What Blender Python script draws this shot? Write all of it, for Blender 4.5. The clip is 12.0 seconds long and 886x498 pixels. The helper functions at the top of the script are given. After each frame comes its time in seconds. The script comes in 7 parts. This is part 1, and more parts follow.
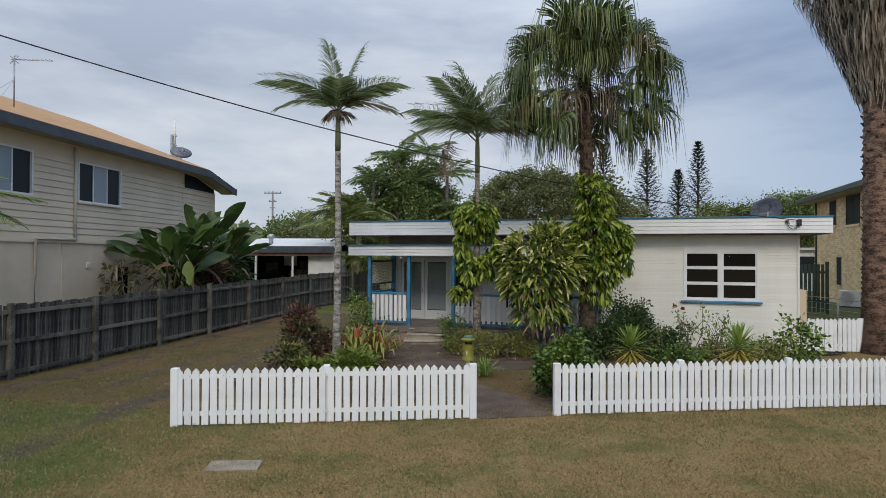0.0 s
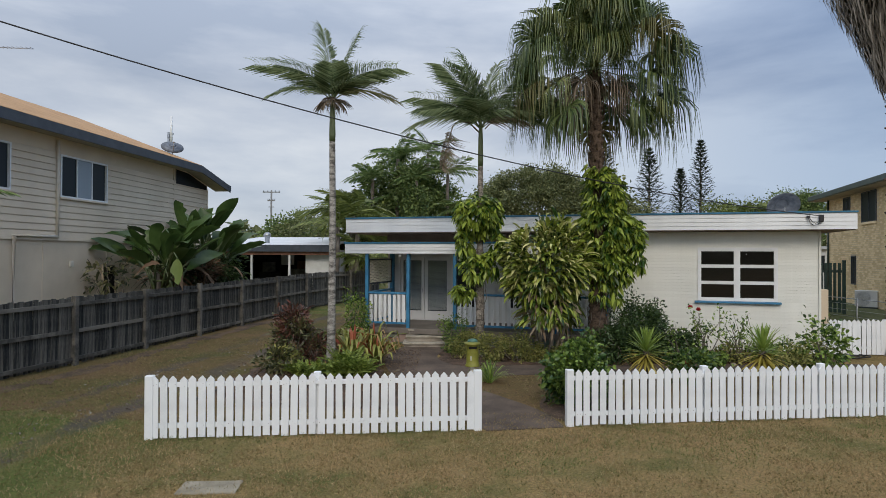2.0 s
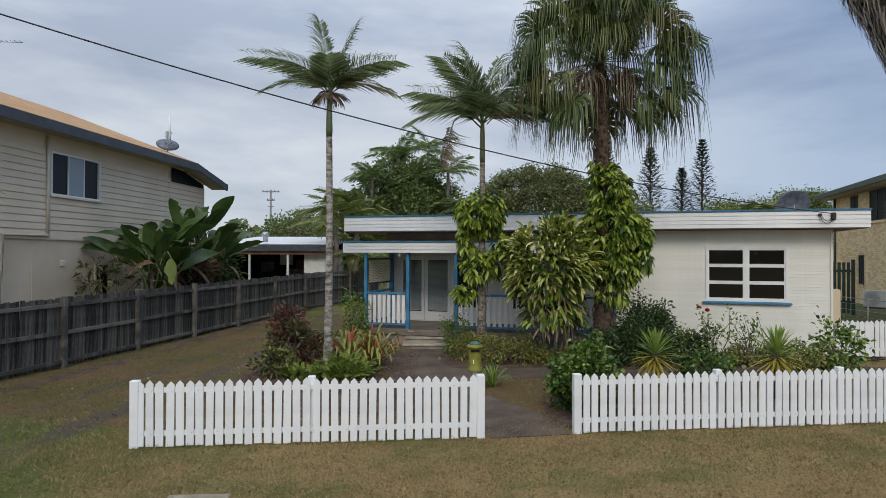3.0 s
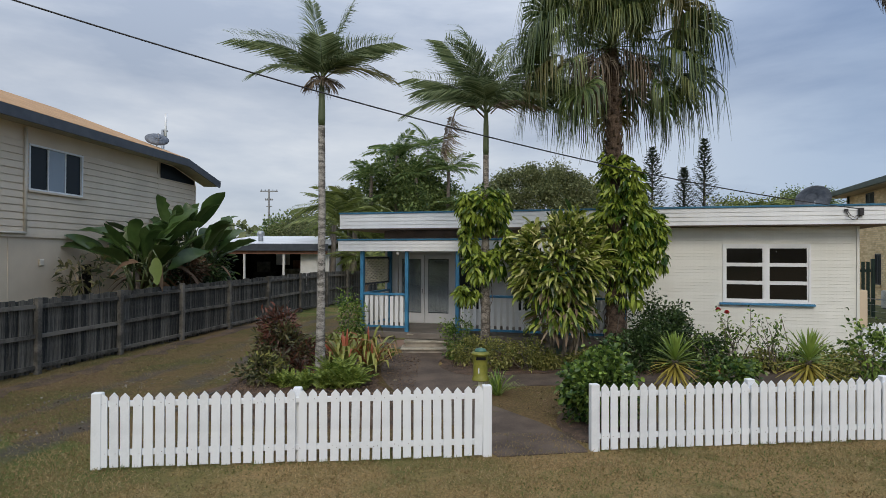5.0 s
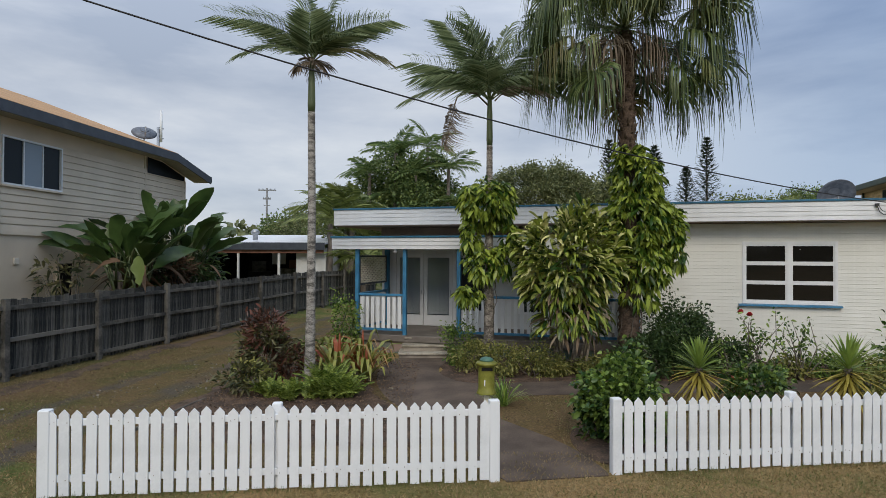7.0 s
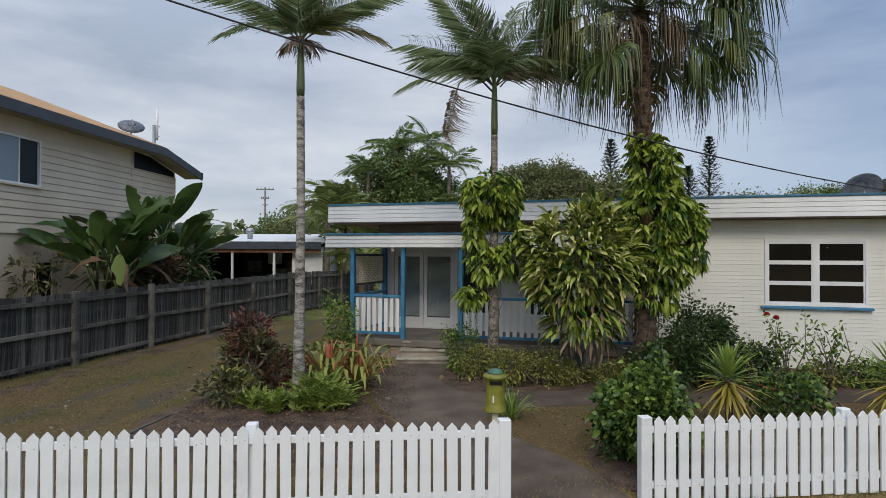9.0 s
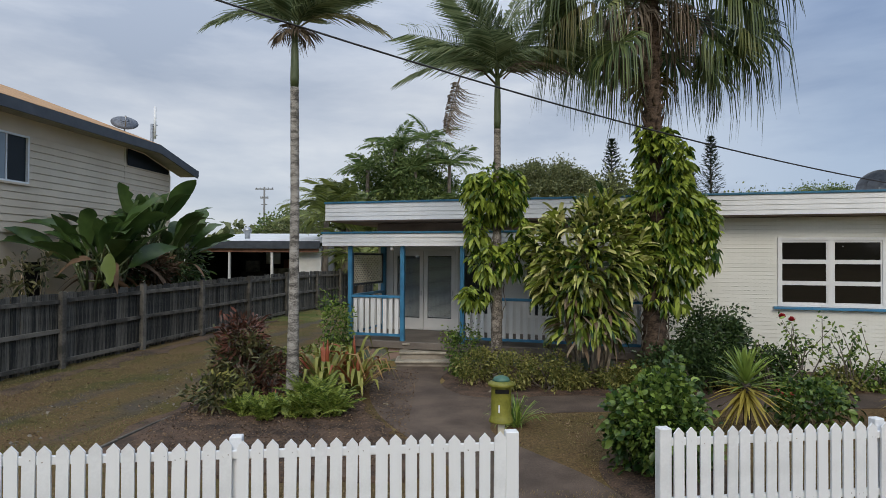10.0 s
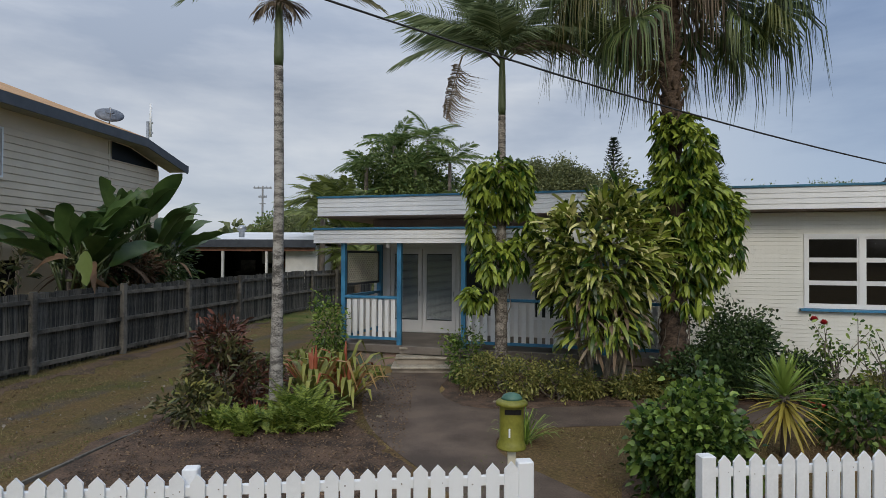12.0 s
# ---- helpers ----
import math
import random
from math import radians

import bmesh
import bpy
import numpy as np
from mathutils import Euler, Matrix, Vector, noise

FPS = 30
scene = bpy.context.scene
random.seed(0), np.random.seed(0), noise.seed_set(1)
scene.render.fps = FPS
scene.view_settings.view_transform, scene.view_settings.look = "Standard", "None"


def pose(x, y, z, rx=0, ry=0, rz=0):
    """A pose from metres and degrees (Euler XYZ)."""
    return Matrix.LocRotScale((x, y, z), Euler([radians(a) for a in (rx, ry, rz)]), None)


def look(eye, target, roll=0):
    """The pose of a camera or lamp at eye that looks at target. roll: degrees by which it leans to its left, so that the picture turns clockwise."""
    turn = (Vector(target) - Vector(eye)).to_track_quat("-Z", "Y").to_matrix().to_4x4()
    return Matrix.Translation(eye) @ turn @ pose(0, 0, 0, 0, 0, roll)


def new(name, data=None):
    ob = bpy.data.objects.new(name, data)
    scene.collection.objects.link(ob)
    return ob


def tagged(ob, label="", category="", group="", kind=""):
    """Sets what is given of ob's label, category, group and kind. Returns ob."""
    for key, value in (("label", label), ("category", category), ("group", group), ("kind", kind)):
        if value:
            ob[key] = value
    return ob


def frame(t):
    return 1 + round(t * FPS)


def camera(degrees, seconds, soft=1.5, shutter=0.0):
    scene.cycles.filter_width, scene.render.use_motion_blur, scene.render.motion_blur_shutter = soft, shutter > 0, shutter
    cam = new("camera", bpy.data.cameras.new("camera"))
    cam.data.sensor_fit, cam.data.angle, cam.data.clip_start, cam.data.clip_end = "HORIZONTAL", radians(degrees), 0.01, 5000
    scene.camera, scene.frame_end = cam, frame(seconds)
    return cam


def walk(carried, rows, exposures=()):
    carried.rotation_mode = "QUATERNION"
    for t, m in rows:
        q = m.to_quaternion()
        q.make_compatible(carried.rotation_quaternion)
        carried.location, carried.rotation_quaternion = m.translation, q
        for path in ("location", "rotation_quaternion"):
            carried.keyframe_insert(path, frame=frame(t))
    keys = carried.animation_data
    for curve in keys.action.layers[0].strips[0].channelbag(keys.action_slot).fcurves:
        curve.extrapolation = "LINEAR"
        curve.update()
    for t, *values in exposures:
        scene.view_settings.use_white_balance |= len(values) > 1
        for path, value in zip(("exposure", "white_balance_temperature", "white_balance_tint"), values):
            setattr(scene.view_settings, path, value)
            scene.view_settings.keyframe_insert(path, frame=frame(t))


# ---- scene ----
# ---- camera and its path: seconds, x, y, z, yaw, pitch, roll ----
cam = camera(72.0, 12.0, soft=0.48)
ROWS = [
    (0.0, 0.000, 0.000, 2.780, -0.000, 0.575, -0.27),
    (0.5, -0.002, 0.236, 2.763, 0.007, 0.575, -0.26),
    (1.0, -0.008, 0.455, 2.745, 0.007, 0.568, -0.26),
    (1.5, -0.017, 0.693, 2.729, 0.014, 0.575, -0.25),
    (2.0, -0.026, 0.911, 2.720, 0.022, 0.575, -0.26),
    (2.5, -0.033, 1.150, 2.709, 0.036, 0.568, -0.25),
    (3.0, -0.038, 1.374, 2.697, 0.043, 0.575, -0.24),
    (5.0, -0.064, 2.336, 2.642, 0.036, 0.633, -0.24),
    (5.5, -0.067, 2.596, 2.635, 0.029, 0.625, -0.23),
    (6.0, -0.067, 2.840, 2.625, 0.029, 0.625, -0.22),
    (6.5, -0.071, 3.103, 2.612, 0.022, 0.625, -0.23),
    (7.0, -0.077, 3.342, 2.598, 0.022, 0.633, -0.24),
    (9.0, -0.099, 4.320, 2.555, 0.022, 0.669, -0.26),
    (9.5, -0.105, 4.575, 2.544, 0.029, 0.676, -0.27),
    (10.0, -0.113, 4.809, 2.531, 0.036, 0.683, -0.26),
    (10.5, -0.121, 5.061, 2.519, 0.043, 0.683, -0.27),
    (11.0, -0.124, 5.291, 2.507, 0.050, 0.697, -0.27),
    (11.5, -0.115, 5.539, 2.492, 0.058, 0.705, -0.29),
    (12.0, -0.105, 5.766, 2.481, 0.065, 0.697, -0.29),
]
walk(cam, [(t, pose(x, y, z, 90 + pitch, roll, yaw)) for t, x, y, z, yaw, pitch, roll in ROWS],
     exposures=[(0.0, 0.0), (11.5, 0.0), (11.7, -0.03), (12.0, -0.14)])

# ---- world and light: a bright overcast sky ----
world = bpy.data.worlds.new("overcast_sky")
scene.world = world
world.use_nodes = True
wn, wl = world.node_tree.nodes, world.node_tree.links
wn.clear()
w_out = wn.new("ShaderNodeOutputWorld")
w_bg = wn.new("ShaderNodeBackground")
w_tc = wn.new("ShaderNodeTexCoord")
w_map = wn.new("ShaderNodeMapping")
w_map.inputs["Scale"].default_value = (1.0, 1.0, 4.2)
w_map.inputs["Rotation"].default_value = (0.0, 0.0, 0.6)
w_n1 = wn.new("ShaderNodeTexNoise")
w_n1.inputs["Scale"].default_value = 1.7
w_n1.inputs["Detail"].default_value = 8.0
w_n1.inputs["Roughness"].default_value = 0.56
w_n1.inputs["Distortion"].default_value = 0.15
w_ramp = wn.new("ShaderNodeValToRGB")
w_ramp.color_ramp.elements[0].position = 0.36
w_ramp.color_ramp.elements[0].color = (0.39, 0.45, 0.56, 1)
w_ramp.color_ramp.elements[1].position = 0.66
w_ramp.color_ramp.elements[1].color = (0.755, 0.785, 0.83, 1)
w_mid = w_ramp.color_ramp.elements.new(0.5)
w_mid.color = (0.545, 0.595, 0.685, 1)
w_sky = wn.new("ShaderNodeTexSky")
w_sky.sky_type = "NISHITA"
w_sky.sun_disc = False
w_sky.sun_elevation = radians(36)
w_sky.sun_rotation = radians(180)
w_scale = wn.new("ShaderNodeVectorMath")
w_scale.operation = "SCALE"
w_scale.inputs["Scale"].default_value = 0.10
w_mix = wn.new("ShaderNodeMixRGB")
w_mix.inputs["Fac"].default_value = 0.88
wl.new(w_tc.outputs["Generated"], w_map.inputs["Vector"])
wl.new(w_map.outputs["Vector"], w_n1.inputs["Vector"])
wl.new(w_n1.outputs["Fac"], w_ramp.inputs["Fac"])
wl.new(w_sky.outputs["Color"], w_scale.inputs[0])
wl.new(w_scale.outputs["Vector"], w_mix.inputs["Color1"])
wl.new(w_ramp.outputs["Color"], w_mix.inputs["Color2"])
# heavier, bluer cloud towards the east
w_sep0 = wn.new("ShaderNodeSeparateXYZ")
w_east = wn.new("ShaderNodeMapRange")
w_east.inputs["From Min"].default_value = 0.05
w_east.inputs["From Max"].default_value = 0.55
w_east.inputs["To Min"].default_value = 0.0
w_east.inputs["To Max"].default_value = 1.0
w_tint = wn.new("ShaderNodeMixRGB")
w_tint.blend_type = "MULTIPLY"
w_tint.inputs["Color2"].default_value = (0.58, 0.685, 0.835, 1)
wl.new(w_tc.outputs["Generated"], w_sep0.inputs[0])
wl.new(w_sep0.outputs["X"], w_east.inputs["Value"])
wl.new(w_east.outputs["Result"], w_tint.inputs["Fac"])
wl.new(w_mix.outputs["Color"], w_tint.inputs["Color1"])
wl.new(w_tint.outputs["Color"], w_bg.inputs["Color"])
# an overcast dome is brighter overhead than at the horizon
w_sep = wn.new("ShaderNodeSeparateXYZ")
w_up = wn.new("ShaderNodeMapRange")
w_up.inputs["From Min"].default_value = 0.25
w_up.inputs["From Max"].default_value = 1.0
w_up.inputs["To Min"].default_value = 1.0
w_up.inputs["To Max"].default_value = 2.2
wl.new(w_tc.outputs["Generated"], w_sep.inputs[0])
wl.new(w_sep.outputs["Z"], w_up.inputs["Value"])
wl.new(w_up.outputs["Result"], w_bg.inputs["Strength"])
wl.new(w_bg.outputs["Background"], w_out.inputs["Surface"])

sun = new("sun", bpy.data.lights.new("sun", "SUN"))
sun.data.energy = 1.3
sun.data.angle = radians(22)
sun.data.color = (1.0, 0.90, 0.76)
sun.matrix_world = look((4, -14, 23), (3, 17, 0))

# ---- materials ----


def mat(name, c1, c2, rough=0.7, scale=4.0, bump=0.0, bscale=40.0, metal=0.0, vary=0.0, island=False, transl=0.0, stretch=(1, 1, 1), detail=5.0, spec=0.5, lo=0.35, hi=0.65, fine=0.35):
    """Two colours mixed by coarse and fine noise, relief from fine noise, and a shift from piece to piece."""
    m = bpy.data.materials.new(name)
    m.use_nodes = True
    nt = m.node_tree
    n, l = nt.nodes, nt.links
    bsdf = n["Principled BSDF"]
    tc = n.new("ShaderNodeTexCoord")
    mp = n.new("ShaderNodeMapping")
    mp.inputs["Scale"].default_value = stretch
    l.new(tc.outputs["Object"], mp.inputs["Vector"])
    big = n.new("ShaderNodeTexNoise")
    big.inputs["Scale"].default_value = scale
    big.inputs["Detail"].default_value = detail
    small = n.new("ShaderNodeTexNoise")
    small.inputs["Scale"].default_value = bscale
    small.inputs["Detail"].default_value = 3.0
    l.new(mp.outputs["Vector"], big.inputs["Vector"])
    l.new(mp.outputs["Vector"], small.inputs["Vector"])
    add = n.new("ShaderNodeMath")
    add.operation = "MULTIPLY_ADD"
    add.inputs[1].default_value = fine
    off = n.new("ShaderNodeMath")
    off.operation = "SUBTRACT"
    off.inputs[1].default_value = 0.5
    l.new(small.outputs["Fac"], off.inputs[0])
    l.new(off.outputs[0], add.inputs[0])
    l.new(big.outputs["Fac"], add.inputs[2])
    last = add.outputs[0]
    if vary:
        info = n.new("ShaderNodeNewGeometry") if island else n.new("ShaderNodeObjectInfo")
        rnd = info.outputs["Random Per Island"] if island else info.outputs["Random"]
        sub = n.new("ShaderNodeMath")
        sub.operation = "SUBTRACT"
        sub.inputs[1].default_value = 0.5
        l.new(rnd, sub.inputs[0])
        ma = n.new("ShaderNodeMath")
        ma.operation = "MULTIPLY_ADD"
        ma.inputs[1].default_value = vary
        l.new(sub.outputs[0], ma.inputs[0])
        l.new(last, ma.inputs[2])
        last = ma.outputs[0]
    ramp = n.new("ShaderNodeValToRGB")
    ramp.color_ramp.elements[0].position = lo
    ramp.color_ramp.elements[1].position = hi
    ramp.color_ramp.elements[0].color = (*c1, 1)
    ramp.color_ramp.elements[1].color = (*c2, 1)
    l.new(last, ramp.inputs["Fac"])
    l.new(ramp.outputs["Color"], bsdf.inputs["Base Color"])
    bsdf.inputs["Roughness"].default_value = rough
    bsdf.inputs["Metallic"].default_value = metal
    bsdf.inputs["Specular IOR Level"].default_value = spec
    if bump:
        b = n.new("ShaderNodeBump")
        b.inputs["Strength"].default_value = bump
        b.inputs["Distance"].default_value = 0.01
        l.new(small.outputs["Fac"], b.inputs["Height"])
        l.new(b.outputs["Normal"], bsdf.inputs["Normal"])
    if transl:
        out = n["Material Output"]
        tr = n.new("ShaderNodeBsdfTranslucent")
        l.new(ramp.outputs["Color"], tr.inputs["Color"])
        mx = n.new("ShaderNodeMixShader")
        mx.inputs["Fac"].default_value = transl
        l.new(bsdf.outputs["BSDF"], mx.inputs[1])
        l.new(tr.outputs["BSDF"], mx.inputs[2])
        l.new(mx.outputs["Shader"], out.inputs["Surface"])
    return m


def leafmat(name, c1, c2, rough=0.45, transl=0.25, vary=0.8, spec=0.4):
    return mat(name, c1, c2, rough=rough, scale=2.0, bscale=9.0, vary=vary, island=True, transl=transl, lo=0.2, hi=0.85, spec=spec)


M = {}
M["white"] = mat("white_paint", (0.70, 0.715, 0.72), (0.79, 0.80, 0.80), rough=0.5, scale=1.5, bump=0.05, bscale=30, vary=0.15)
M["picket"] = mat("picket_paint", (0.70, 0.72, 0.735), (0.80, 0.82, 0.835), rough=0.55, scale=3, bump=0.1, bscale=45, vary=0.35, lo=0.22, hi=0.5)
M["board"] = mat("weatherboard_paint", (0.72, 0.718, 0.655), (0.80, 0.797, 0.735), rough=0.5, scale=1.2, bump=0.05, bscale=25, vary=0.2)
M["blue"] = mat("blue_paint", (0.035, 0.16, 0.30), (0.055, 0.24, 0.42), rough=0.45, scale=3, bump=0.08, bscale=30)
M["trimblue"] = mat("trim_blue_paint", (0.018, 0.11, 0.19), (0.03, 0.17, 0.28), rough=0.5, scale=3, bump=0.05)
M["greywall"] = mat("grey_wall_paint", (0.66, 0.67, 0.66), (0.76, 0.77, 0.76), rough=0.6, scale=1.5, bump=0.05)
M["doorgrey"] = mat("grey_door_paint", (0.68, 0.70, 0.71), (0.77, 0.78, 0.79), rough=0.5, scale=2)
M["soffit"] = mat("soffit_brown", (0.17, 0.12, 0.09), (0.24, 0.18, 0.14), rough=0.75, scale=2)
# near-black colour that stands in for shade in openings and the carport
M["dark"] = mat("dark_void", (0.008, 0.008, 0.009), (0.02, 0.019, 0.018), rough=0.9, scale=2, spec=0.05)
M["roofmetal"] = mat("grey_roof_sheet", (0.42, 0.45, 0.48), (0.55, 0.58, 0.6), rough=0.4, scale=1.2, metal=0.3)
M["concrete"] = mat("step_concrete", (0.20, 0.175, 0.145), (0.38, 0.335, 0.28), rough=0.85, scale=3, bump=0.3, bscale=60)
M["verandah"] = mat("verandah_floor", (0.13, 0.11, 0.095), (0.20, 0.175, 0.15), rough=0.6, scale=2, bump=0.1)
M["pathm"] = mat("path_concrete", (0.060, 0.043, 0.032), (0.140, 0.102, 0.076), rough=0.85, scale=1.5, bump=0.35, bscale=70, detail=9, lo=0.36, hi=0.66, fine=0.5)
M["litterbed"] = mat("leaf_litter", (0.040, 0.027, 0.016), (0.125, 0.080, 0.048), rough=0.95, scale=2.2, bump=0.8, bscale=40, detail=9, fine=0.9)
M["slab"] = mat("slab_concrete", (0.19, 0.165, 0.115), (0.31, 0.275, 0.205), rough=0.85, scale=4, bump=0.3, bscale=60)
M["mulch"] = mat("bark_mulch", (0.034, 0.022, 0.015), (0.125, 0.078, 0.050), rough=0.95, scale=3.5, bump=0.8, bscale=45, detail=9, fine=1.0)
M["paling"] = mat("weathered_paling", (0.010, 0.012, 0.012), (0.165, 0.155, 0.132), rough=0.9, scale=2.2, bump=0.5, bscale=12, vary=0.36, stretch=(16, 16, 0.6), lo=0.32, hi=0.84, fine=0.8)
M["rail"] = mat("weathered_rail", (0.050, 0.048, 0.042), (0.155, 0.145, 0.124), rough=0.9, scale=3, bump=0.3, bscale=20, vary=0.3)
M["brick"] = mat("cream_brick", (0.60, 0.46, 0.255), (0.78, 0.63, 0.39), rough=0.85, scale=0.8, bump=0.2, bscale=30, vary=0.5, fine=0.1)
M["mortar"] = mat("mortar", (0.50, 0.41, 0.28), (0.58, 0.48, 0.34), rough=0.9, scale=4, bump=0.2)
M["cream"] = mat("cream_cladding", (0.64, 0.535, 0.40), (0.74, 0.625, 0.475), rough=0.6, scale=0.8, bump=0.05, vary=0.12)
M["fibro"] = mat("beige_sheet", (0.60, 0.49, 0.355), (0.70, 0.58, 0.43), rough=0.7, scale=0.9, bump=0.05)
M["slate"] = mat("dark_gutter", (0.035, 0.042, 0.055), (0.055, 0.065, 0.08), rough=0.45, scale=3)
M["orange"] = mat("orange_roof_sheet", (0.36, 0.19, 0.07), (0.52, 0.30, 0.13), rough=0.7, scale=1.4, bump=0.1, detail=8, stretch=(1, 6, 1))
M["greengutter"] = mat("green_gutter", (0.035, 0.055, 0.045), (0.06, 0.085, 0.07), rough=0.45, scale=3)
M["greengate"] = mat("green_gate_paint", (0.01, 0.03, 0.025), (0.02, 0.05, 0.042), rough=0.6, scale=3)
M["galv"] = mat("galvanised_steel", (0.30, 0.32, 0.34), (0.45, 0.47, 0.5), rough=0.4, scale=8, metal=0.7)
M["dish"] = mat("dish_mesh", (0.10, 0.115, 0.14), (0.17, 0.19, 0.225), rough=0.6, scale=8, metal=0.3)
M["cable"] = mat("black_cable", (0.012, 0.012, 0.014), (0.025, 0.025, 0.028), rough=0.6, scale=8)
M["polewood"] = mat("pole_timber", (0.16, 0.16, 0.16), (0.26, 0.26, 0.25), rough=0.9, scale=4, stretch=(4, 4, 0.4))
M["olive"] = mat("olive_letterbox_paint", (0.12, 0.125, 0.012), (0.22, 0.215, 0.03), rough=0.5, scale=5, bump=0.1)
M["teal"] = mat("teal_letterbox_paint", (0.03, 0.10, 0.075), (0.07, 0.16, 0.11), rough=0.5, scale=9, bump=0.1)
M["blind"] = mat("venetian_blind", (0.50, 0.51, 0.51), (0.58, 0.59, 0.59), rough=0.5, scale=2)
M["rendered"] = mat("white_render", (0.55, 0.55, 0.53), (0.66, 0.66, 0.64), rough=0.7, scale=2)
M["rose"] = mat("rose_petal", (0.32, 0.008, 0.012), (0.5, 0.02, 0.03), rough=0.6, scale=20)
M["palmgrey"] = mat("palm_trunk_grey", (0.085, 0.078, 0.068), (0.42, 0.395, 0.355), rough=0.9, scale=6, bump=0.5, bscale=45, stretch=(1, 1, 2.6), detail=9, lo=0.36, hi=0.64, fine=0.9)
M["palmdark"] = mat("mossy_palm_trunk", (0.060, 0.050, 0.040), (0.36, 0.325, 0.28), rough=0.9, scale=7, bump=0.6, bscale=40, stretch=(1, 1, 2.0), detail=9, fine=0.9, lo=0.36, hi=0.68)
M["palmgreen"] = mat("palm_crownshaft", (0.055, 0.080, 0.032), (0.125, 0.150, 0.066), rough=0.5, scale=3, stretch=(3, 3, 0.5))
M["palmbrown"] = mat("fibrous_trunk", (0.040, 0.027, 0.019), (0.135, 0.095, 0.068), rough=0.95, scale=5, bump=0.9, bscale=25, stretch=(1, 1, 2.2), detail=8, fine=0.7)
M["redbark"] = mat("rusty_palm_trunk", (0.045, 0.028, 0.021), (0.25, 0.160, 0.115), rough=0.95, scale=4, bump=0.9, bscale=22, stretch=(1, 1, 2), detail=8, fine=0.8, vary=0.25)
M["bark"] = mat("stem_bark", (0.09, 0.075, 0.06), (0.20, 0.17, 0.14), rough=0.9, scale=6, bump=0.4, stretch=(2, 2, 0.6))
# leaves
M["frond"] = leafmat("palm_leaflet", (0.085, 0.125, 0.052), (0.32, 0.375, 0.19), transl=0.45)
M["frondtip"] = leafmat("yellowing_leaflet", (0.10, 0.10, 0.035), (0.26, 0.24, 0.11), transl=0.25)
M["frondbrown"] = leafmat("dead_leaflet", (0.10, 0.075, 0.05), (0.27, 0.215, 0.155), rough=0.9, transl=0.1)
M["fan"] = leafmat("fan_leaflet", (0.030, 0.058, 0.016), (0.17, 0.215, 0.070), transl=0.22)
M["thatch"] = leafmat("thatch_leaf", (0.11, 0.088, 0.066), (0.42, 0.355, 0.285), rough=0.95, transl=0.05)
M["vine"] = leafmat("vine_leaf", (0.030, 0.076, 0.008), (0.36, 0.445, 0.068), rough=0.35, transl=0.22, vary=1.0)
M["cordy"] = leafmat("striped_leaf", (0.020, 0.052, 0.008), (0.30, 0.365, 0.058), rough=0.33, transl=0.14, vary=1.0)
M["cordypale"] = leafmat("cream_edged_leaf", (0.28, 0.33, 0.060), (0.68, 0.65, 0.28), rough=0.4, transl=0.12, vary=0.9)
M["cordydry"] = leafmat("dry_leaf", (0.17, 0.12, 0.075), (0.40, 0.32, 0.22), rough=0.9, transl=0.1)
M["bush"] = leafmat("bush_leaf", (0.035, 0.085, 0.014), (0.24, 0.34, 0.065), rough=0.38, transl=0.15, vary=1.0)
M["gatebush"] = leafmat("gate_bush_leaf", (0.022, 0.058, 0.012), (0.15, 0.225, 0.045), rough=0.38, transl=0.15, vary=1.0)
M["darkbush"] = leafmat("dark_leaf", (0.018, 0.042, 0.013), (0.085, 0.135, 0.042), rough=0.4, transl=0.12)
M["hedge"] = leafmat("small_leaf", (0.09, 0.115, 0.026), (0.38, 0.36, 0.11), rough=0.5)
M["croton"] = leafmat("croton_leaf", (0.036, 0.022, 0.014), (0.185, 0.072, 0.048), rough=0.4, transl=0.15)
M["crotong"] = leafmat("croton_green_leaf", (0.035, 0.048, 0.018), (0.17, 0.155, 0.065), rough=0.4, transl=0.15)
M["fern"] = leafmat("fern_leaf", (0.060, 0.115, 0.016), (0.33, 0.395, 0.080), rough=0.5, transl=0.3)
M["brom"] = leafmat("bromeliad_leaf", (0.07, 0.115, 0.020), (0.40, 0.385, 0.095), rough=0.4, transl=0.2)
M["bromorange"] = leafmat("orange_bromeliad_leaf", (0.26, 0.15, 0.045), (0.46, 0.30, 0.12), rough=0.42, transl=0.2)
M["bromred"] = leafmat("red_bract", (0.28, 0.045, 0.025), (0.40, 0.16, 0.06), rough=0.5, transl=0.2)
M["yucca"] = leafmat("yucca_leaf", (0.075, 0.155, 0.026), (0.36, 0.46, 0.10), rough=0.4, transl=0.2)
M["yuccaold"] = leafmat("yellow_yucca_leaf", (0.28, 0.25, 0.040), (0.50, 0.38, 0.09), rough=0.5, transl=0.2)
M["banana"] = leafmat("broad_leaf", (0.020, 0.052, 0.012), (0.085, 0.140, 0.038), rough=0.34, transl=0.16)
M["bananadry"] = leafmat("brown_broad_leaf", (0.10, 0.06, 0.035), (0.24, 0.15, 0.09), rough=0.9, transl=0.1)
M["bananalime"] = leafmat("lime_broad_leaf", (0.13, 0.19, 0.05), (0.20, 0.26, 0.08), rough=0.4, transl=0.3)
M["treeleaf"] = leafmat("tree_leaf", (0.060, 0.108, 0.034), (0.26, 0.335, 0.110), rough=0.5, transl=0.25)
M["treeleaf2"] = leafmat("olive_tree_leaf", (0.075, 0.095, 0.036), (0.23, 0.25, 0.105), rough=0.55, transl=0.2)
M["pineleaf"] = leafmat("pine_needle", (0.028, 0.046, 0.030), (0.075, 0.105, 0.062), rough=0.6, transl=0.15)
